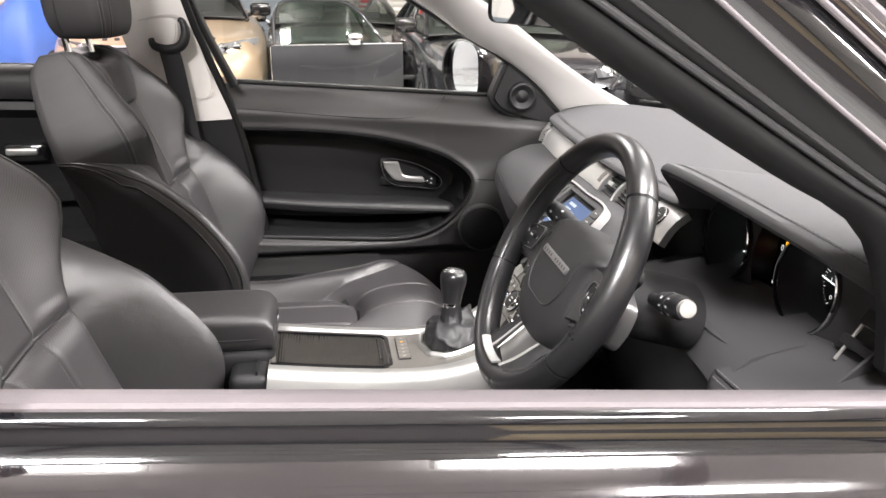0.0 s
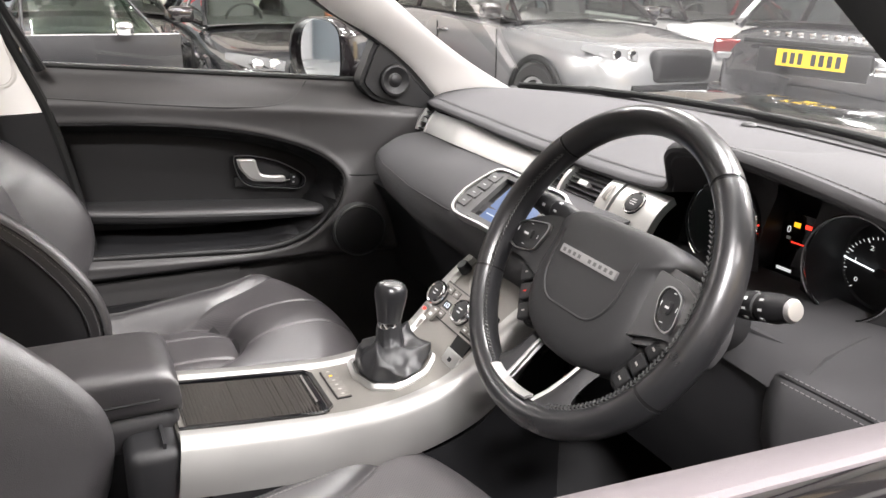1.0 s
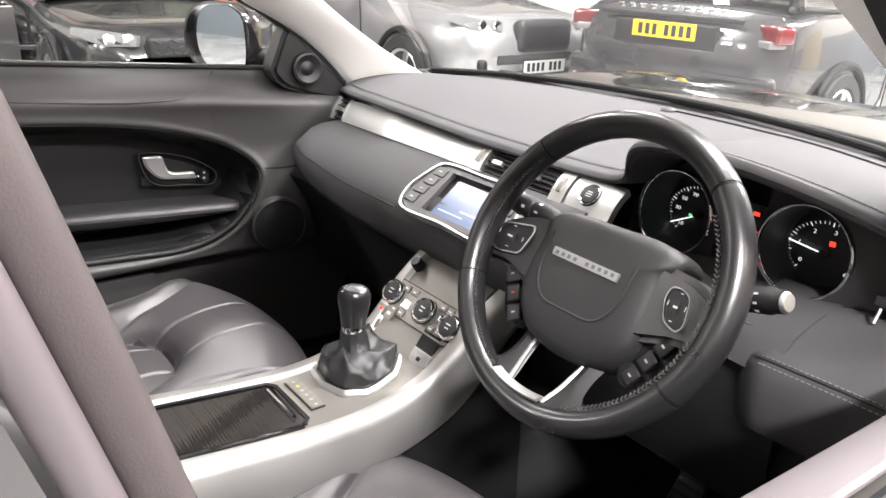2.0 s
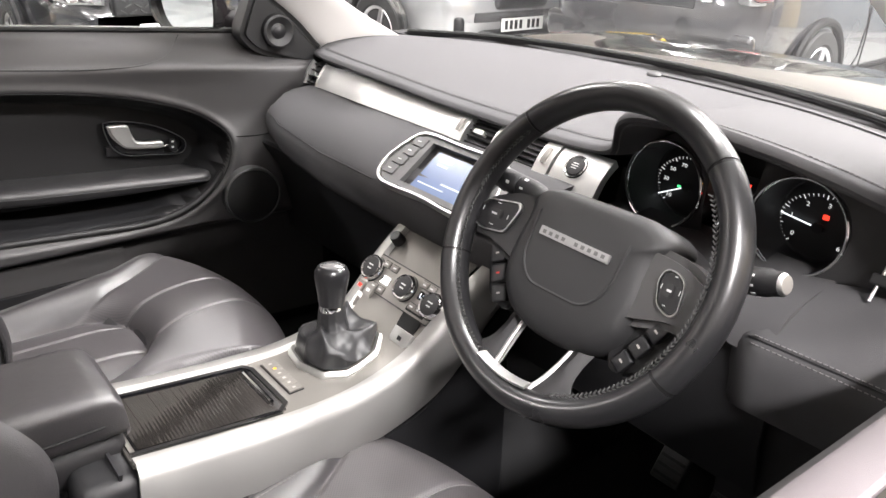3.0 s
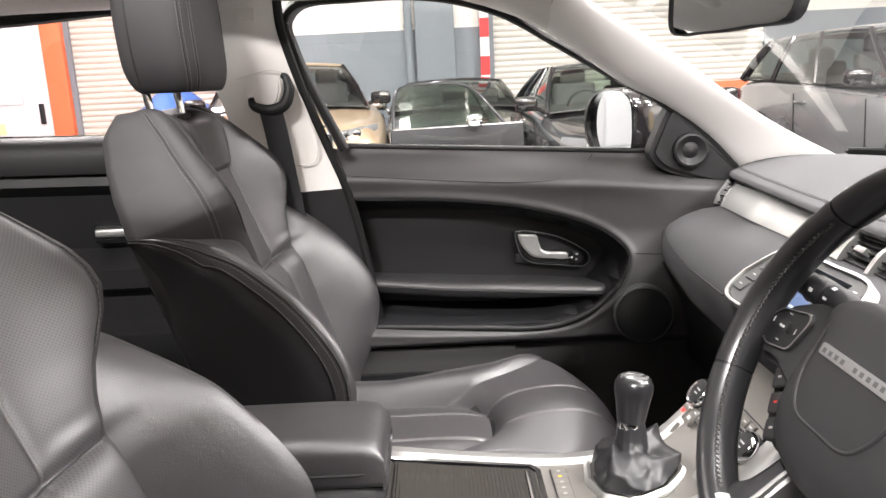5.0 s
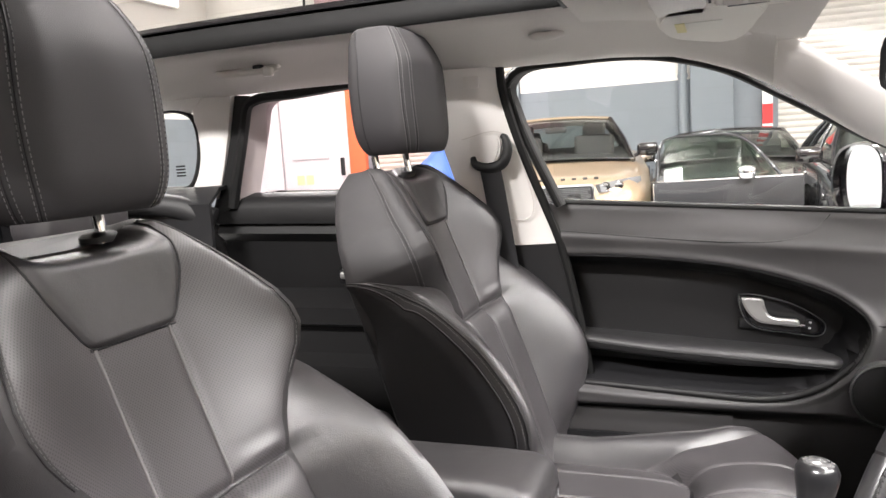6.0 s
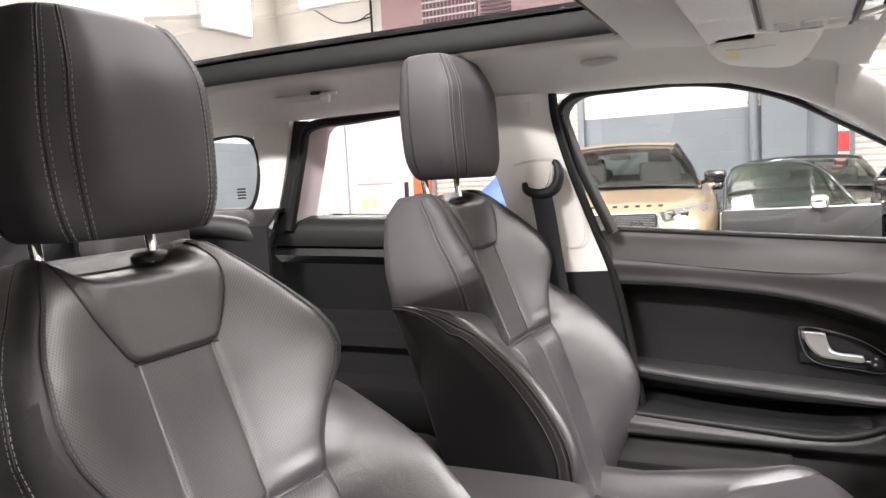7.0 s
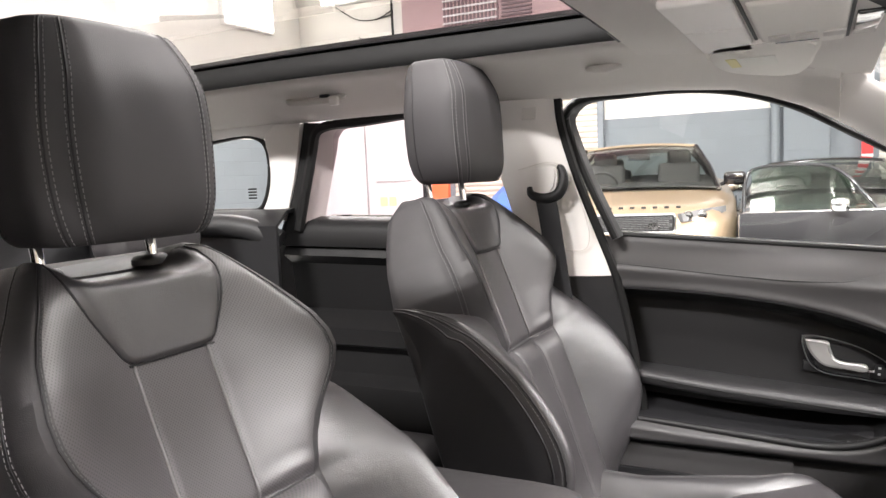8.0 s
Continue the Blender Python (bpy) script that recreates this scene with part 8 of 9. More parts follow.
def grab_handle(x0, x1, y, z, open_):
    g = thing("grab_handle", "pale folding roof grab handle with coat hook" if open_ else "pale roof grab handle folded flat", "grab handle", ((x0 + x1) / 2, y, z))
    rows = [((x0), y, z - 0.004), (x0 + 0.02, y - 0.012, z - 0.010), (x1 - 0.02, y - 0.012, z - 0.010), (x1, y, z - 0.004)]
    part("bar", tube(spline(np.array(rows), 18), 0.0085, 10), LINING, g)
    part("recess", moved(box(x1 - x0 + 0.02, 0.028, 0.010, 0.004), Matrix.Translation(((x0 + x1) / 2, y + 0.006, z + 0.004)) @ Matrix.Rotation(radians(35), 4, "X")), PILLAR, g)
    if open_:
        part("coat_hook", moved(box(0.022, 0.014, 0.020, 0.004), Matrix.Translation((x1 - 0.012, y - 0.016, z - 0.014))), PILLAR, g, "pale coat hook")
        part("hinge", moved(box(0.024, 0.012, 0.014, 0.003), Matrix.Translation((x1 - 0.038, y - 0.014, z - 0.004))), PLASTIC, g)


grab_handle(-1.21, -1.06, 0.545, 1.392, True)
grab_handle(-0.49, -0.43, 0.545, 1.398, False)

# ---------------------------------------------------------------- cars in the showroom
MESH_GREY = mat("grille_mesh", (0.20, 0.20, 0.20), 0.4, metal=0.7)
TYRE = mat("tyre_rubber", (0.02, 0.02, 0.02), 0.7, bump=0.5, bump_scale=80)
ALLOY = mat("alloy", (0.55, 0.55, 0.56), 0.3, metal=0.9)
CAR_GLASS = glass_mat("car_glass", (0.62, 0.66, 0.63))
CABIN = mat("car_cabin_trim", (0.055, 0.053, 0.052), 0.7, stain=0.1)
CABIN_PALE = mat("car_cabin_lining", (0.45, 0.43, 0.40), 0.8, stain=0.05)
CAR_GLASS_GREEN = glass_mat("green_car_glass", (0.58, 0.66, 0.60))
LAMP_CLEAR = mat("headlamp_glass", (0.20, 0.20, 0.205), 0.25, metal=0.3, coat=0.6, bump=0.8, bump_scale=40)
LAMP_RED = mat("tail_lamp", (0.12, 0.006, 0.008), 0.15, coat=1.0)
PLATE_WHITE = mat("plate_white", (0.75, 0.75, 0.73), 0.5)
PLATE_YELLOW = mat("plate_yellow", (0.80, 0.52, 0.02), 0.5)
PLATE_BAR = mat("plate_bar", (0.02, 0.02, 0.02), 0.6)


def car_paint(name, colour, metal=0.35):
    return mat(name, colour, 0.25, metal=metal, coat=1.0, grain=0.06, grain_scale=1500, stain=0.03, stain_scale=2)


SUV = dict(L=4.40, W=0.94, H=1.63, wheel=0.36, axle=(1.36, -1.32), front=0.92, rear=-1.98, roof=(0.20, -1.72), belt=(1.02, 1.12), bonnet=(0.84, 1.02), nose=0.92, cabin=(0.90, 0.69))
SALOON = dict(L=4.70, W=0.90, H=1.42, wheel=0.33, axle=(1.42, -1.38), front=0.95, rear=-1.75, roof=(0.10, -1.00), belt=(0.92, 0.98), bonnet=(0.72, 0.90), nose=0.80, cabin=(0.90, 0.69))


def make_car(name, label, g, paint, glass, grille="bars", rear_plate=False, lettering=False):
    c = thing(name, label, "car", (0, 0, 0))
    L, W, H = g["L"] / 2, g["W"], g["H"]
    zb0, zb1 = g["belt"]
    n0, n1 = g["bonnet"]
    st = [(L, 0.60, 0.36, 0.58, g["nose"] - 0.22), (L - 0.05, 0.76, 0.28, 0.72, g["nose"] - 0.08), (L - 0.16, 0.86, 0.24, n0 - 0.05, g["nose"] + 0.0), (L - 0.45, 0.94, 0.23, n0, n0 + 0.11),
          (g["axle"][0], 0.985, 0.23, n0 + 0.05, n0 + 0.15), (g["front"], 1.0, 0.23, zb0 - 0.05, n1 + 0.02), (0.3, 1.0, 0.23, zb0, zb0 + 0.03), (-0.6, 1.0, 0.23, (zb0 + zb1) / 2, (zb0 + zb1) / 2 + 0.03),
          (g["axle"][1], 1.0, 0.25, zb1 - 0.03, zb1 + 0.02), (-L + 0.42, 0.97, 0.28, zb1 - 0.04, zb1 + 0.02), (-L + 0.14, 0.92, 0.32, zb1 - 0.08, zb1 - 0.01), (-L + 0.04, 0.86, 0.36, zb1 - 0.18, zb1 - 0.08), (-L, 0.74, 0.45, zb1 - 0.32, zb1 - 0.24)]
    keys = np.array(st)
    xs_ = np.linspace(L, -L, 70)
    sm = np.array([[np.interp(x, keys[::-1, 0], keys[::-1, k]) for k in range(1, 5)] for x in xs_])
    for _ in range(2):
        sm[1:-1] = (sm[:-2] + 2 * sm[1:-1] + sm[2:]) / 4
    rows = []
    for x, (wf, zl, zs, zt) in zip(xs_, sm):
        w = W * wf
        half = [(0.0, zl), (w * 0.82, zl), (w * 0.955, zl + 0.07), (w * 0.985, zl + 0.25), (w, (zl + zs) / 2 + 0.06), (w * 0.985, zs - 0.03), (w * 0.955, zs + 0.01), (w * 0.86, zt - 0.012), (w * 0.62, zt + 0.010), (w * 0.3, zt + 0.02), (0.0, zt + 0.024)]
        rows.append([(x, y, z) for y, z in half] + [(x, -y, z) for y, z in half[-2:0:-1]])
    part("body", sheet(np.array(rows), closed_v=True, caps=True), paint, c, "glossy painted body", sharp=55)
    # greenhouse
    r0, r1 = g["roof"]
    wb, wr = (W * q for q in g["cabin"])
    zf, zr = n1 + 0.03, zb1 + 0.02

    def roof_pt(x, u):
        t = (x - r1) / (r0 - r1)
        z = H - 0.05 * (1 - t) ** 2 - 0.03 * t ** 4 - 0.035 * u * u
        return (x, u * wr * (1 - 0.06 * (1 - t)), z)

    part("roof", slab(np.array([[roof_pt(x, u) for u in np.linspace(-1, 1, 14)] for x in np.linspace(r0, r1, 14)]), 0.02), paint, c, "painted roof", sharp=60)
    part("roof_lining", slab(np.array([[np.array(roof_pt(x, u)) - (0, 0, 0.035) for u in np.linspace(-0.96, 0.96, 8)] for x in np.linspace(r0 - 0.03, r1 + 0.03, 8)]), 0.01), CABIN_PALE, c, "pale roof lining")
    tub = [[(x, u * wb * 0.97, zf + 0.012 + (zr - zf) * (g["front"] - x) / (g["front"] - g["rear"]) + 0.03 * (1 - u * u)) for u in np.linspace(-1, 1, 10)] for x in np.linspace(g["front"] + 0.02, g["rear"] + 0.04, 12)]
    part("cabin_trim", slab(np.array(tub), 0.012), CABIN, c, "dark cabin trim")
    k_ = min(1.0, (H - zf) / 0.58)
    for xs__, hh_ in ((0.02, 0.27 * k_), (-0.95, 0.20 * k_)):
        for sg in (-1, 1):
            seat_ = part("cabin_seat", moved(box(0.14, 0.46, hh_ + 0.10, 0.05, 3), Matrix.Translation((xs__ - 0.04, sg * W * 0.42, zf + hh_ / 2)) @ Matrix.Rotation(radians(-14), 4, "Y")), CABIN, c, "dark seat back")
            part("headrest", moved(box(0.10, 0.26, 0.17, 0.045, 3), Matrix.Translation((xs__ - 0.11, sg * W * 0.42, zf + hh_ + 0.14 * k_ - 0.02))), CABIN, seat_)
    part("cabin_wheel", moved(tube([(0.17 * math.cos(a), 0.17 * math.sin(a), 0) for a in np.linspace(0, 2 * math.pi, 28, endpoint=False)], 0.016, 8, closed=True), Matrix.Translation((g["front"] - 0.48, -W * 0.40, zf + 0.06)) @ Matrix.Rotation(radians(-62), 4, "Y")), CABIN, c, "dark steering wheel")
    part("cabin_mirror", moved(box(0.03, 0.24, 0.07, 0.015), Matrix.Translation((r0 + 0.16, 0, H - 0.16))), CABIN, c, "rear-view mirror")
    f0 = [(g["front"] + 0.10 * (1 - u * u), u * wb, zf) for u in np.linspace(-1, 1, 14)]
    f1 = [roof_pt(r0, u) for u in np.linspace(-1, 1, 14)]
    f0, f1 = np.array(f0), np.array(f1)
    part("windscreen", sheet(np.array([f0 * (1 - s) + f1 * s + np.array((0.05, 0, 0.04)) * math.sin(math.pi * s) for s in np.linspace(0, 1, 8)])), glass, c, "clear reflecting windscreen").visible_shadow = False
    b0 = np.array([(g["rear"] - 0.08 * (1 - u * u), u * wb * 0.96, zr) for u in np.linspace(-1, 1, 14)])
    b1 = np.array([roof_pt(r1, u) for u in np.linspace(-1, 1, 14)])
    part("rear_window", sheet(np.array([b0 * (1 - s) + b1 * s + np.array((-0.04, 0, 0.03)) * math.sin(math.pi * s) for s in np.linspace(0, 1, 6)])), glass, c, "clear rear window").visible_shadow = False
    for sg in (-1, 1):
        lo_ = np.array([(x, sg * wb * (1 - 0.03 * smooth_step(0.3, 1, abs(x) / L)), zf + (zr - zf) * (g["front"] - x) / (g["front"] - g["rear"])) for x in np.linspace(g["front"], g["rear"], 24)])
        hi_ = np.array([roof_pt(x, sg) for x in np.linspace(r0, r1, 24)])
        part("side_window", sheet(np.array([lo_ * (1 - s) + hi_ * s + np.array((0, sg * 0.02, 0)) * math.sin(math.pi * s) for s in (0, 0.25, 0.5, 0.75, 1)])), glass, c, "clear side glass").visible_shadow = False
        for k, r_ in ((0, 0.028), (10, 0.022), (17, 0.028), (23, 0.05)):
            part("pillar", tube([lo_[k], lo_[k] * 0.5 + hi_[k] * 0.5 + np.array((0, sg * 0.022, 0)), hi_[k]], r_, 8), PAINT_BLACK if g["H"] > 1.5 else paint, c)
        part("waist_moulding", tube(lo_ + (0, sg * 0.012, 0), 0.010, 6), CHROME if g["H"] < 1.5 else RUBBER, c, "waist moulding")
        for ax_ in g["axle"]:
            r_ = g["wheel"]
            wv_ = part("wheel", moved(lathe([(0.0, 0.0), (r_ * 0.66, 0.0), (r_ * 0.68, 0.02), (r_ * 0.72, 0.03), (r_ * 0.95, 0.025), (r_, 0.0), (r_, -0.20), (0.0, -0.20)], 36), Matrix.Translation((ax_, sg * (W - 0.005), r_)) @ Matrix.Rotation(-sg * math.pi / 2, 4, "X")), TYRE, c, "black tyre")
            M_ = Matrix.Translation((ax_, sg * (W + 0.004), r_)) @ Matrix.Rotation(-sg * math.pi / 2, 4, "X")
            for k in range(5):
                part("spoke", moved(box(r_ * 0.56, r_ * 0.16, 0.02, 0.006), M_ @ Matrix.Rotation(2 * math.pi * k / 5, 4, "Z") @ Matrix.Translation((r_ * 0.34, 0, 0))), ALLOY, wv_, "alloy spoke")
            part("rim", moved(lathe([(r_ * 0.60, 0.0), (r_ * 0.66, 0.012), (r_ * 0.69, 0.0), (r_ * 0.69, -0.03), (r_ * 0.60, -0.03)], 36), M_), ALLOY, wv_, "alloy rim")
            arch_ = [(ax_ + (r_ + 0.05) * math.cos(a), sg * (W + 0.002), r_ + (r_ + 0.05) * math.sin(a)) for a in np.linspace(-0.25, math.pi + 0.25, 26)]
            part("wheel_arch", tube(arch_, 0.030, 8), RUBBER if g["H"] > 1.5 else paint, c, "wheel arch lip")
        mp = Matrix.Translation((g["front"] - 0.28, sg * (wb + 0.16), zf + 0.10))
        mm_ = part("mirror", moved(box(0.13, 0.22, 0.14, 0.045, 4), mp), PAINT_BLACK if g["H"] > 1.4 else CHROME, c, "door mirror")
        part("arm", tube([(g["front"] - 0.25, sg * (wb - 0.01), zf + 0.02), (g["front"] - 0.28, sg * (wb + 0.08), zf + 0.06)], 0.02, 8), PAINT_BLACK, mm_)
        part("door_handle", moved(box(0.20, 0.03, 0.025, 0.008), Matrix.Translation((-0.42, sg * (W + 0.004), zb0 - 0.10))), CHROME if g["H"] < 1.5 else paint, c, "door handle")
        part("door_joint", tube([(-0.55, sg * (W + 0.001), zb0 - 0.02), (-0.52, sg * (W + 0.004), 0.6), (-0.50, sg * (W - 0.01), 0.35)], 0.006, 6), RUBBER, c)
        part("door_joint", tube([(g["front"] - 0.25, sg * (W + 0.0), zb0 - 0.05), (g["front"] - 0.22, sg * (W + 0.004), 0.6), (g["front"] - 0.25, sg * (W - 0.01), 0.35)], 0.006, 6), RUBBER, c)
        part("sill_cladding", span(-1.0, 1.0, sg * (W - 0.02) - 0.03, sg * (W - 0.02) + 0.03, 0.22, 0.34, 0.02), RUBBER if g["H"] > 1.5 else paint, c)
        # lamps
        hz = g["nose"] - 0.10
        hl_o = np.array([(L - 0.085, sg * 0.44, hz + 0.055), (L - 0.14, sg * 0.62, hz + 0.085), (L - 0.34, sg * 0.82, hz + 0.10), (L - 0.36, sg * 0.825, hz + 0.05), (L - 0.15, sg * 0.66, hz - 0.02), (L - 0.06, sg * 0.46, hz - 0.02)])
        hb = bmesh.new()
        f_ = hb.faces.new([hb.verts.new(p) for p in hl_o])
        ex = bmesh.ops.extrude_face_region(hb, geom=[f_])
        bmesh.ops.translate(hb, vec=(0.035, sg * 0.035, 0.008), verts=[v for v in ex["geom"] if isinstance(v, bmesh.types.BMVert)])
        hd = part("headlamp", hb, LAMP_CLEAR, c, "clear headlamp", sharp=30)
        for k, yy_ in enumerate((0.52, 0.64)):
            part("reflector", moved(lathe([(0.0, 0.01), (0.035, 0.012), (0.045, 0.0), (0.0, -0.02)], 20), Matrix.Translation((L - 0.06 - 0.05 * k, sg * (yy_ + 0.01), hz + 0.035)) @ Matrix.Rotation(math.pi / 2, 4, "Y")), CHROME, hd)
        part("tail_lamp", moved(box(0.14, 0.27, 0.12, 0.03), Matrix.Translation((-L + 0.12, sg * (W * 0.80), zb1 - 0.14)) @ Matrix.Rotation(sg * radians(24), 4, "Z")), LAMP_RED, c, "red tail lamp")
        part("reversing_lamp", moved(box(0.14, 0.20, 0.05, 0.015), Matrix.Translation((-L + 0.105, sg * (W * 0.78), zb1 - 0.20)) @ Matrix.Rotation(sg * radians(24), 4, "Z")), LAMP_CLEAR, c, "clear reversing lamp")
        part("rear_reflector", moved(box(0.04, 0.20, 0.04, 0.01), Matrix.Translation((-L + 0.02, sg * 0.66, 0.42))), LAMP_RED, c, "red bumper reflector")
        part("bumper_intake", moved(box(0.08, 0.24, 0.16, 0.03), Matrix.Translation((L - 0.10, sg * 0.60, 0.50)) @ Matrix.Rotation(-sg * radians(25), 4, "Z")), PLASTIC, c, "black bumper intake")
    gz = g["nose"] - 0.12
    gw = 0.42 if grille != "tall" else 0.34
    gh = 0.075 if grille != "tall" else 0.14
    gr = part("grille", moved(box(0.14 if grille == "tall" else 0.10, gw * 2, gh * 2, 0.03 if grille != "tall" else 0.068, 4), Matrix.Translation((L - 0.03, 0, gz if grille != "tall" else gz - 0.04))), PLASTIC, c, "black front grille")
    if grille == "cells":
        for j in range(4):
            for k in range(15):
                yy_ = -gw + 0.045 + (2 * gw - 0.09) * (k + 0.5 * (j % 2)) / 14.5
                zz_ = gz + (j - 1.5) * gh * 0.42
                cell = [(yy_ + 0.024 * math.cos(a), zz_ + 0.017 * math.sin(a)) for a in (0.5, math.pi - 0.5, math.pi + 0.5, -0.5)]
                part("cell", tube([(L + 0.022, y, z) for y, z in cell], 0.0032, 5, closed=True), MESH_GREY, gr)
        part("grille_frame", tube([(L + 0.012, y, gz + z) for y, z in rounded(2 * gw + 0.01, 2 * gh + 0.01, 0.03, 5)], 0.011, 8, closed=True), ALLOY, gr, "satin silver grille frame")
    elif grille != "tall":
        for k in range(11):
            for j in range(3):
                yy_ = -gw + 0.06 + (2 * gw - 0.12) * (k + 0.5 * (j % 2)) / 10.5
                part("cell", moved(box(0.012, 0.05, 0.012, 0.003), Matrix.Translation((L + 0.024, yy_, gz + (j - 1) * gh * 0.55)) @ Matrix.Rotation(radians(30 if (k + j) % 2 else -30), 4, "X")), SHROUD, gr)
    if grille == "cells":
        part("emblem", moved(disc(0.030, 0.014, 20, 0.002), Matrix.Translation((L + 0.032, 0.25, gz - 0.02)) @ Matrix.Rotation(math.pi / 2, 4, "Y") @ Matrix.Diagonal((1, 1.9, 1, 1))), CHROME, gr, "small oval emblem")
    part("lower_grille", moved(box(0.08, 1.0, 0.14, 0.03), Matrix.Translation((L - 0.02, 0, 0.40))), PLASTIC, c, "black lower intake")
    part("bumper_lip", moved(box(0.10, 1.3, 0.05, 0.02), Matrix.Translation((L - 0.05, 0, 0.29))), ALLOY, c, "grey bumper lip")
    if lettering:
        for k in range(10):
            part("letter_mark", moved(box(0.010, 0.042, 0.026, 0.004), Matrix.Translation((L - 0.075, -0.45 + 0.10 * k, g["nose"] + 0.018)) @ Matrix.Rotation(radians(-50), 4, "Y")), PLASTIC, c)
    pf = part("number_plate", moved(box(0.012, 0.52, 0.11, 0.003), Matrix.Translation((L + 0.03, 0, 0.50))), PLATE_WHITE, c, "white front number plate")
    pr = part("number_plate", moved(box(0.012, 0.52, 0.112, 0.003), Matrix.Translation((-L - 0.004, 0, zb1 - 0.17 if rear_plate else 0.55))), PLATE_YELLOW, c, "yellow rear number plate")
    for k in range(7):
        part("plate_mark", moved(box(0.004, 0.034, 0.074), Matrix.Translation((L + 0.037, -0.21 + 0.06 * k + (0.04 if k > 3 else 0), 0.50))), PLATE_BAR, pf)
        part("plate_mark", moved(box(0.004, 0.034, 0.076), Matrix.Translation((-L - 0.011, -0.21 + 0.06 * k + (0.04 if k > 3 else 0), zb1 - 0.17 if rear_plate else 0.55))), PLATE_BAR, pr)
    if rear_plate:
        part("plate_recess", moved(box(0.03, 0.86, 0.18, 0.02), Matrix.Translation((-L + 0.012, 0, zb1 - 0.20))), PLASTIC, c, "dark plate recess")
        part("tailgate_bar", moved(box(0.03, 1.16, 0.035, 0.01), Matrix.Translation((-L + 0.035, 0, zb1 - 0.075))), PLASTIC, c, "black tailgate bar")
        for k in range(10):
            part("letter_mark", moved(box(0.010, 0.05, 0.034, 0.003), Matrix.Translation((-L + 0.045, -0.42 + 0.093 * k, zb1 - 0.02))), CHROME, c)
        part("rear_badge", moved(box(0.01, 0.09, 0.05, 0.01), Matrix.Translation((-L - 0.002, -0.50, zb1 - 0.20))), CHROME, c, "small oval emblem")
        part("rear_bumper", moved(box(0.10, 1.72, 0.20, 0.05), Matrix.Translation((-L + 0.05, 0, 0.62))), paint, c, "painted rear bumper")
        part("diffuser", moved(box(0.08, 1.5, 0.18, 0.04), Matrix.Translation((-L + 0.04, 0, 0.36))), PLASTIC, c, "black rear valance")
        for sg in (-1, 1):
            part("exhaust", moved(box(0.06, 0.20, 0.10, 0.03), Matrix.Translation((-L + 0.0, sg * 0.52, 0.36))), GLOSS, c, "dark exhaust trim")
    return c


def park(car, x, y, deg):
    """The car's middle and heading on the showroom floor."""
    car.matrix_basis = Matrix.Translation((x, y, FLOOR)) @ Matrix.Rotation(radians(deg), 4, "Z")


def heading(front_x, front_y, deg, L):
    a = radians(deg)
    return front_x - L / 2 * math.cos(a), front_y - L / 2 * math.sin(a), deg


bronze = make_car("bronze_suv", "pale bronze sport utility car parked by the grey wall", dict(SUV, H=1.575, W=1.0, cabin=(0.83, 0.61)), mat("bronze_paint", (0.37, 0.275, 0.18), 0.36, metal=0.35, coat=0.6, grain=0.06, grain_scale=1500, stain=0.03, stain_scale=2), CAR_GLASS, "cells", lettering=True)
park(bronze, *heading(-1.64, 5.88, 278, 4.40))
silver = make_car("silver_suv", "silver sport utility car with a large dark grille", SUV, car_paint("silver_paint", (0.36, 0.36, 0.37), 0.6), CAR_GLASS, "tall")
park(silver, *heading(4.35, 4.05, 272, 4.40))
grey = make_car("grey_suv", "dark grey sport utility car seen from behind with a yellow plate", SUV, car_paint("grey_paint", (0.050, 0.050, 0.053), 0.3), CAR_GLASS, "bars", rear_plate=True)
park(grey, 4.05 + 2.2, 2.69, 3)
coupe = make_car("black_coupe", "near-black coupe with its driver's door standing open", SALOON, car_paint("ink_paint", (0.012, 0.012, 0.014), 0.0), CAR_GLASS_GREEN, "bars")
park(coupe, *heading(1.57, 4.85, 270, 4.70))
dark = make_car("dark_saloon", "dark grey-brown saloon car parked behind the open coupe door", dict(SALOON, H=1.33), car_paint("umber_paint", (0.045, 0.043, 0.042), 0.2), CAR_GLASS_GREEN, "bars")
park(dark, *heading(-0.10, 7.25, 268, 4.70))
white = make_car("white_hatchback", "white hatchback car behind the silver one", SUV, car_paint("white_car_paint", (0.75, 0.75, 0.74), 0.0), CAR_GLASS, "bars")
park(white, *heading(7.2, 4.9, 268, 4.40))
red = make_car("red_saloon", "bright red saloon car parked across the back", SALOON, car_paint("red_car_paint", (0.55, 0.02, 0.025), 0.1), CAR_GLASS, "bars")
park(red, 9.3, 8.9, 200)

# the coupe's open door
od = thing("open_car_door", "dark open coupe door with green-tinted glass and chrome mirror", "car door", (0.67, 6.2, FLOOR))
OD = Matrix.Translation((0.52, 6.2, FLOOR)) @ Matrix.Rotation(radians(180), 4, "Z") @ Matrix.Diagonal((1.0, 1.0, 0.93, 1))
INK = mat("door_ink", (0.013, 0.013, 0.015), 0.32, coat=0.35, stain=0.03)
part("skin", moved(slab(np.array([[(x, 0.03 * math.sin(math.pi * (z - 0.3) / 0.7) + 0.02, z - 0.02 * x) for z in np.linspace(0.28, 0.94, 12)] for x in np.linspace(0, 1.22, 10)]), 0.07), OD), INK, od, "dark glossy door skin")
# pale band the skin would mirror, painted as a blue-grey strip
part("reflection_band", moved(box(1.16, 0.03, 0.13, 0.01), OD @ Matrix.Translation((0.60, 0.045, 0.70))), mat("blue_grey_reflection", (0.16, 0.18, 0.20), 0.3, coat=0.6), od, "pale blue-grey band drawn as a reflection on the door")
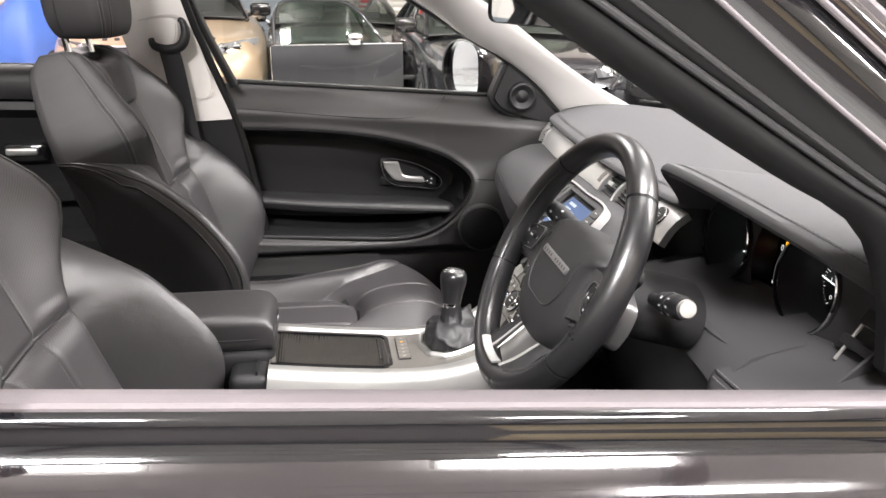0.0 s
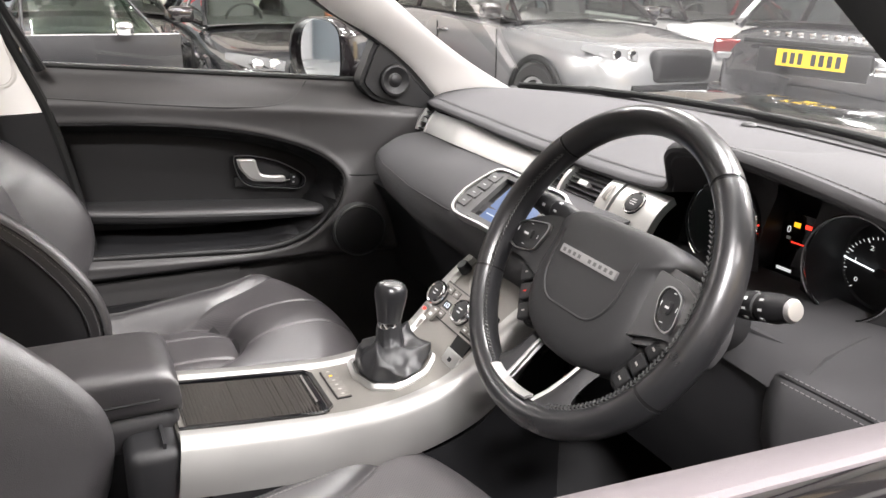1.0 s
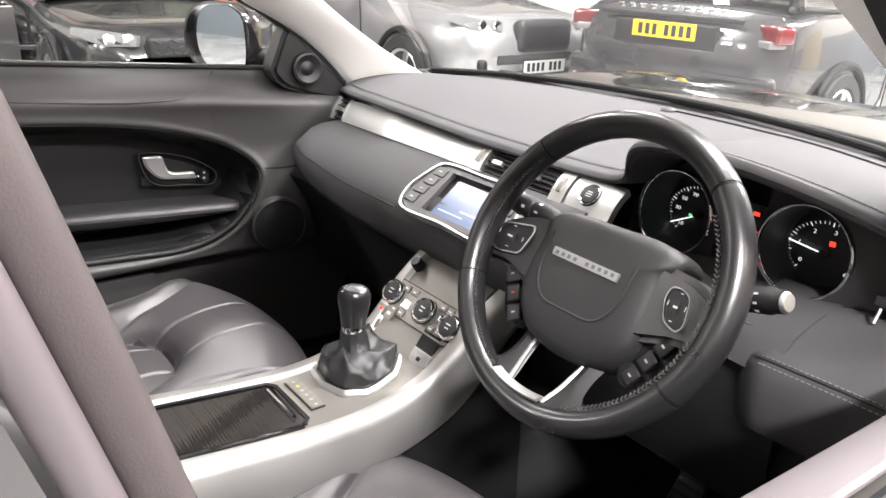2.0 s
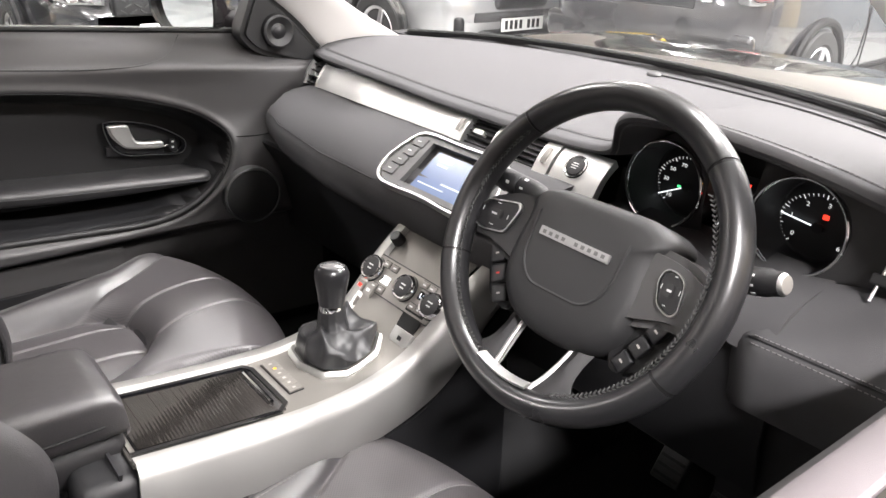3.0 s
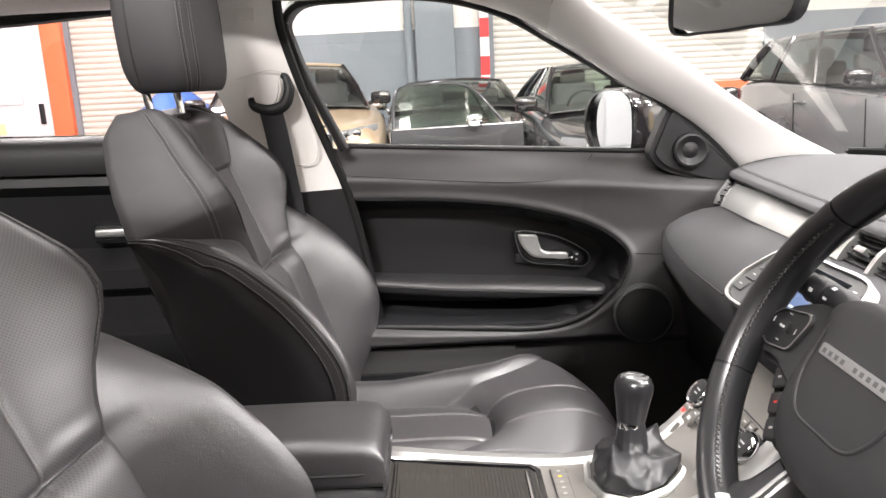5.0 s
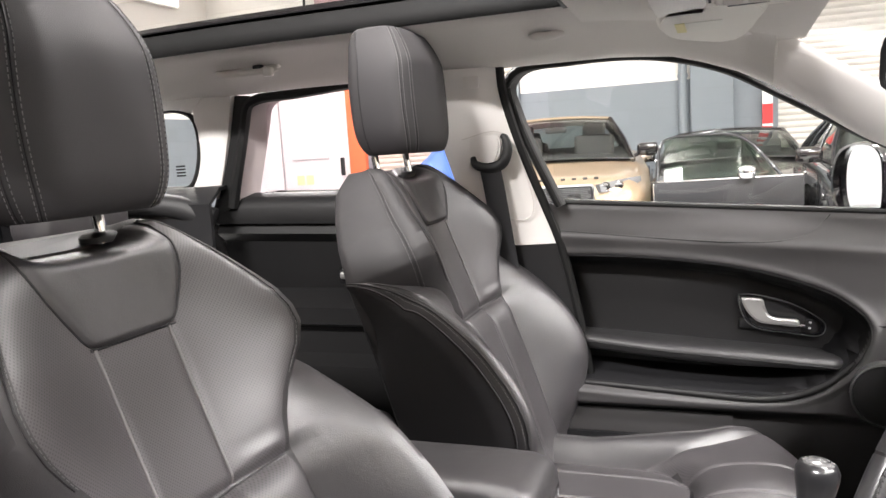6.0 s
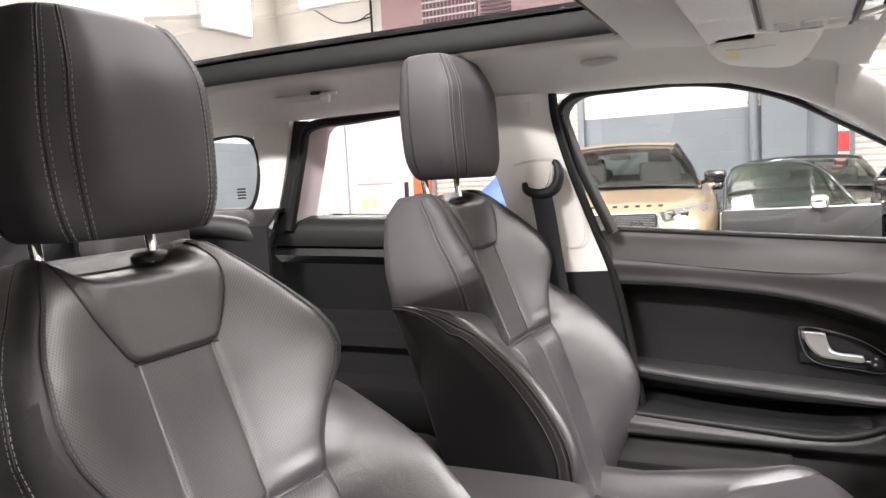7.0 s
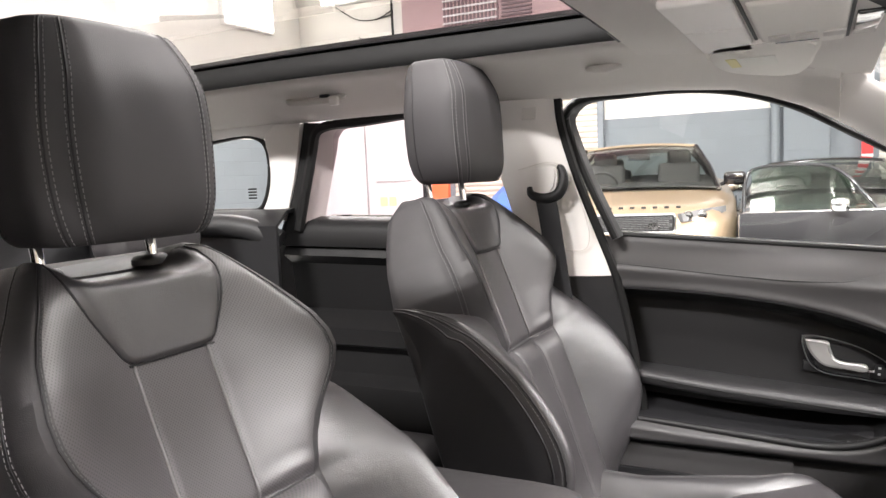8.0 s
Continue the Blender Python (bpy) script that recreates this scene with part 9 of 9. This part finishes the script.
gd = part("glass", moved(slab(np.array([[(x, 0.02 - 0.12 * q, 0.93 + q * min(0.42 - 0.05 * (x - 0.7) ** 2, 0.02 + 1.36 * (x - 0.2), 0.42 + 2.2 * (1.18 - x))) for q in (0, 0.5, 1)] for x in np.linspace(0.21, 1.14, 24)]), 0.006), OD), CAR_GLASS_GREEN, od, "green-tinted door glass")
part("frame", moved(tube(spline(np.array([(0.17, 0.02, 0.95), (0.28, 0.0, 1.10), (0.40, -0.05, 1.25), (0.54, -0.09, 1.34), (0.80, -0.11, 1.36), (1.08, -0.11, 1.345), (1.16, -0.10, 1.30), (1.195, -0.05, 1.15), (1.20, 0.02, 0.93)]), 40), 0.016, 8), OD), INK, od, "slim window frame")
part("waist_moulding", moved(tube([(0.0, 0.04, 0.945), (1.2, 0.04, 0.925)], 0.012, 6), OD), CHROME, od, "bright waist moulding")
part("mirror", moved(box(0.15, 0.18, 0.13, 0.05, 4), OD @ Matrix.Translation((0.45, 0.18, 1.00))), CHROME, od, "chrome door mirror")
part("handle", moved(box(0.18, 0.04, 0.03, 0.01), OD @ Matrix.Translation((1.02, 0.075, 0.83))), CHROME, od, "chrome door handle")
part("edge", moved(box(0.02, 0.10, 0.62, 0.01), OD @ Matrix.Translation((1.23, -0.005, 0.60))), CHROME, od, "bright door edge")
part("stay", moved(box(0.5, 0.03, 0.04, 0.01), OD @ Matrix.Translation((-0.2, -0.02, 0.6))), INK, od)

# covered machine behind the seats' side
cv = []
for q in np.linspace(0, 1, 16):
    ring = []
    for a in np.linspace(0, 2 * math.pi, 40, endpoint=False):
        f = 1 + 0.05 * math.sin(9 * a + 1.3) * (1 - q) + 0.03 * math.sin(17 * a)
        r = (1 - q ** 3.2) * f
        ring.append((-3.55 + 0.75 * r * math.cos(a), 8.7 + 0.9 * r * math.sin(a), FLOOR + 1.42 * q + 0.05 * math.sin(3 * a) * q))
    cv.append(ring)
lone("covered_machine", sheet(np.array(cv), closed_v=True), PLASTIC_BLUE, "blue tarpaulin draped over a parked machine", "cover", sharp=70)
# timber stack leaning behind the cars and an orange board
tb = thing("timber_panel", "row of pale upright timber boards against the wall", "boards", (8.5, -6.0, FLOOR))
for k in range(14):
    part("board", span(XW1 - 0.16 - 0.006 * (k % 3), XW1 - 0.10, -4.4 + 0.17 * k, -4.4 + 0.17 * k + 0.155, FLOOR, 2.7 + 0.04 * (k % 2), 0.008), TIMBER, tb)
lone("orange_board", span(3.2, 4.4, YW1 - 0.07, YW1 - 0.035, 0.0, 1.0, 0.01), ORANGE, "flat orange painted board on the shutter", "board")
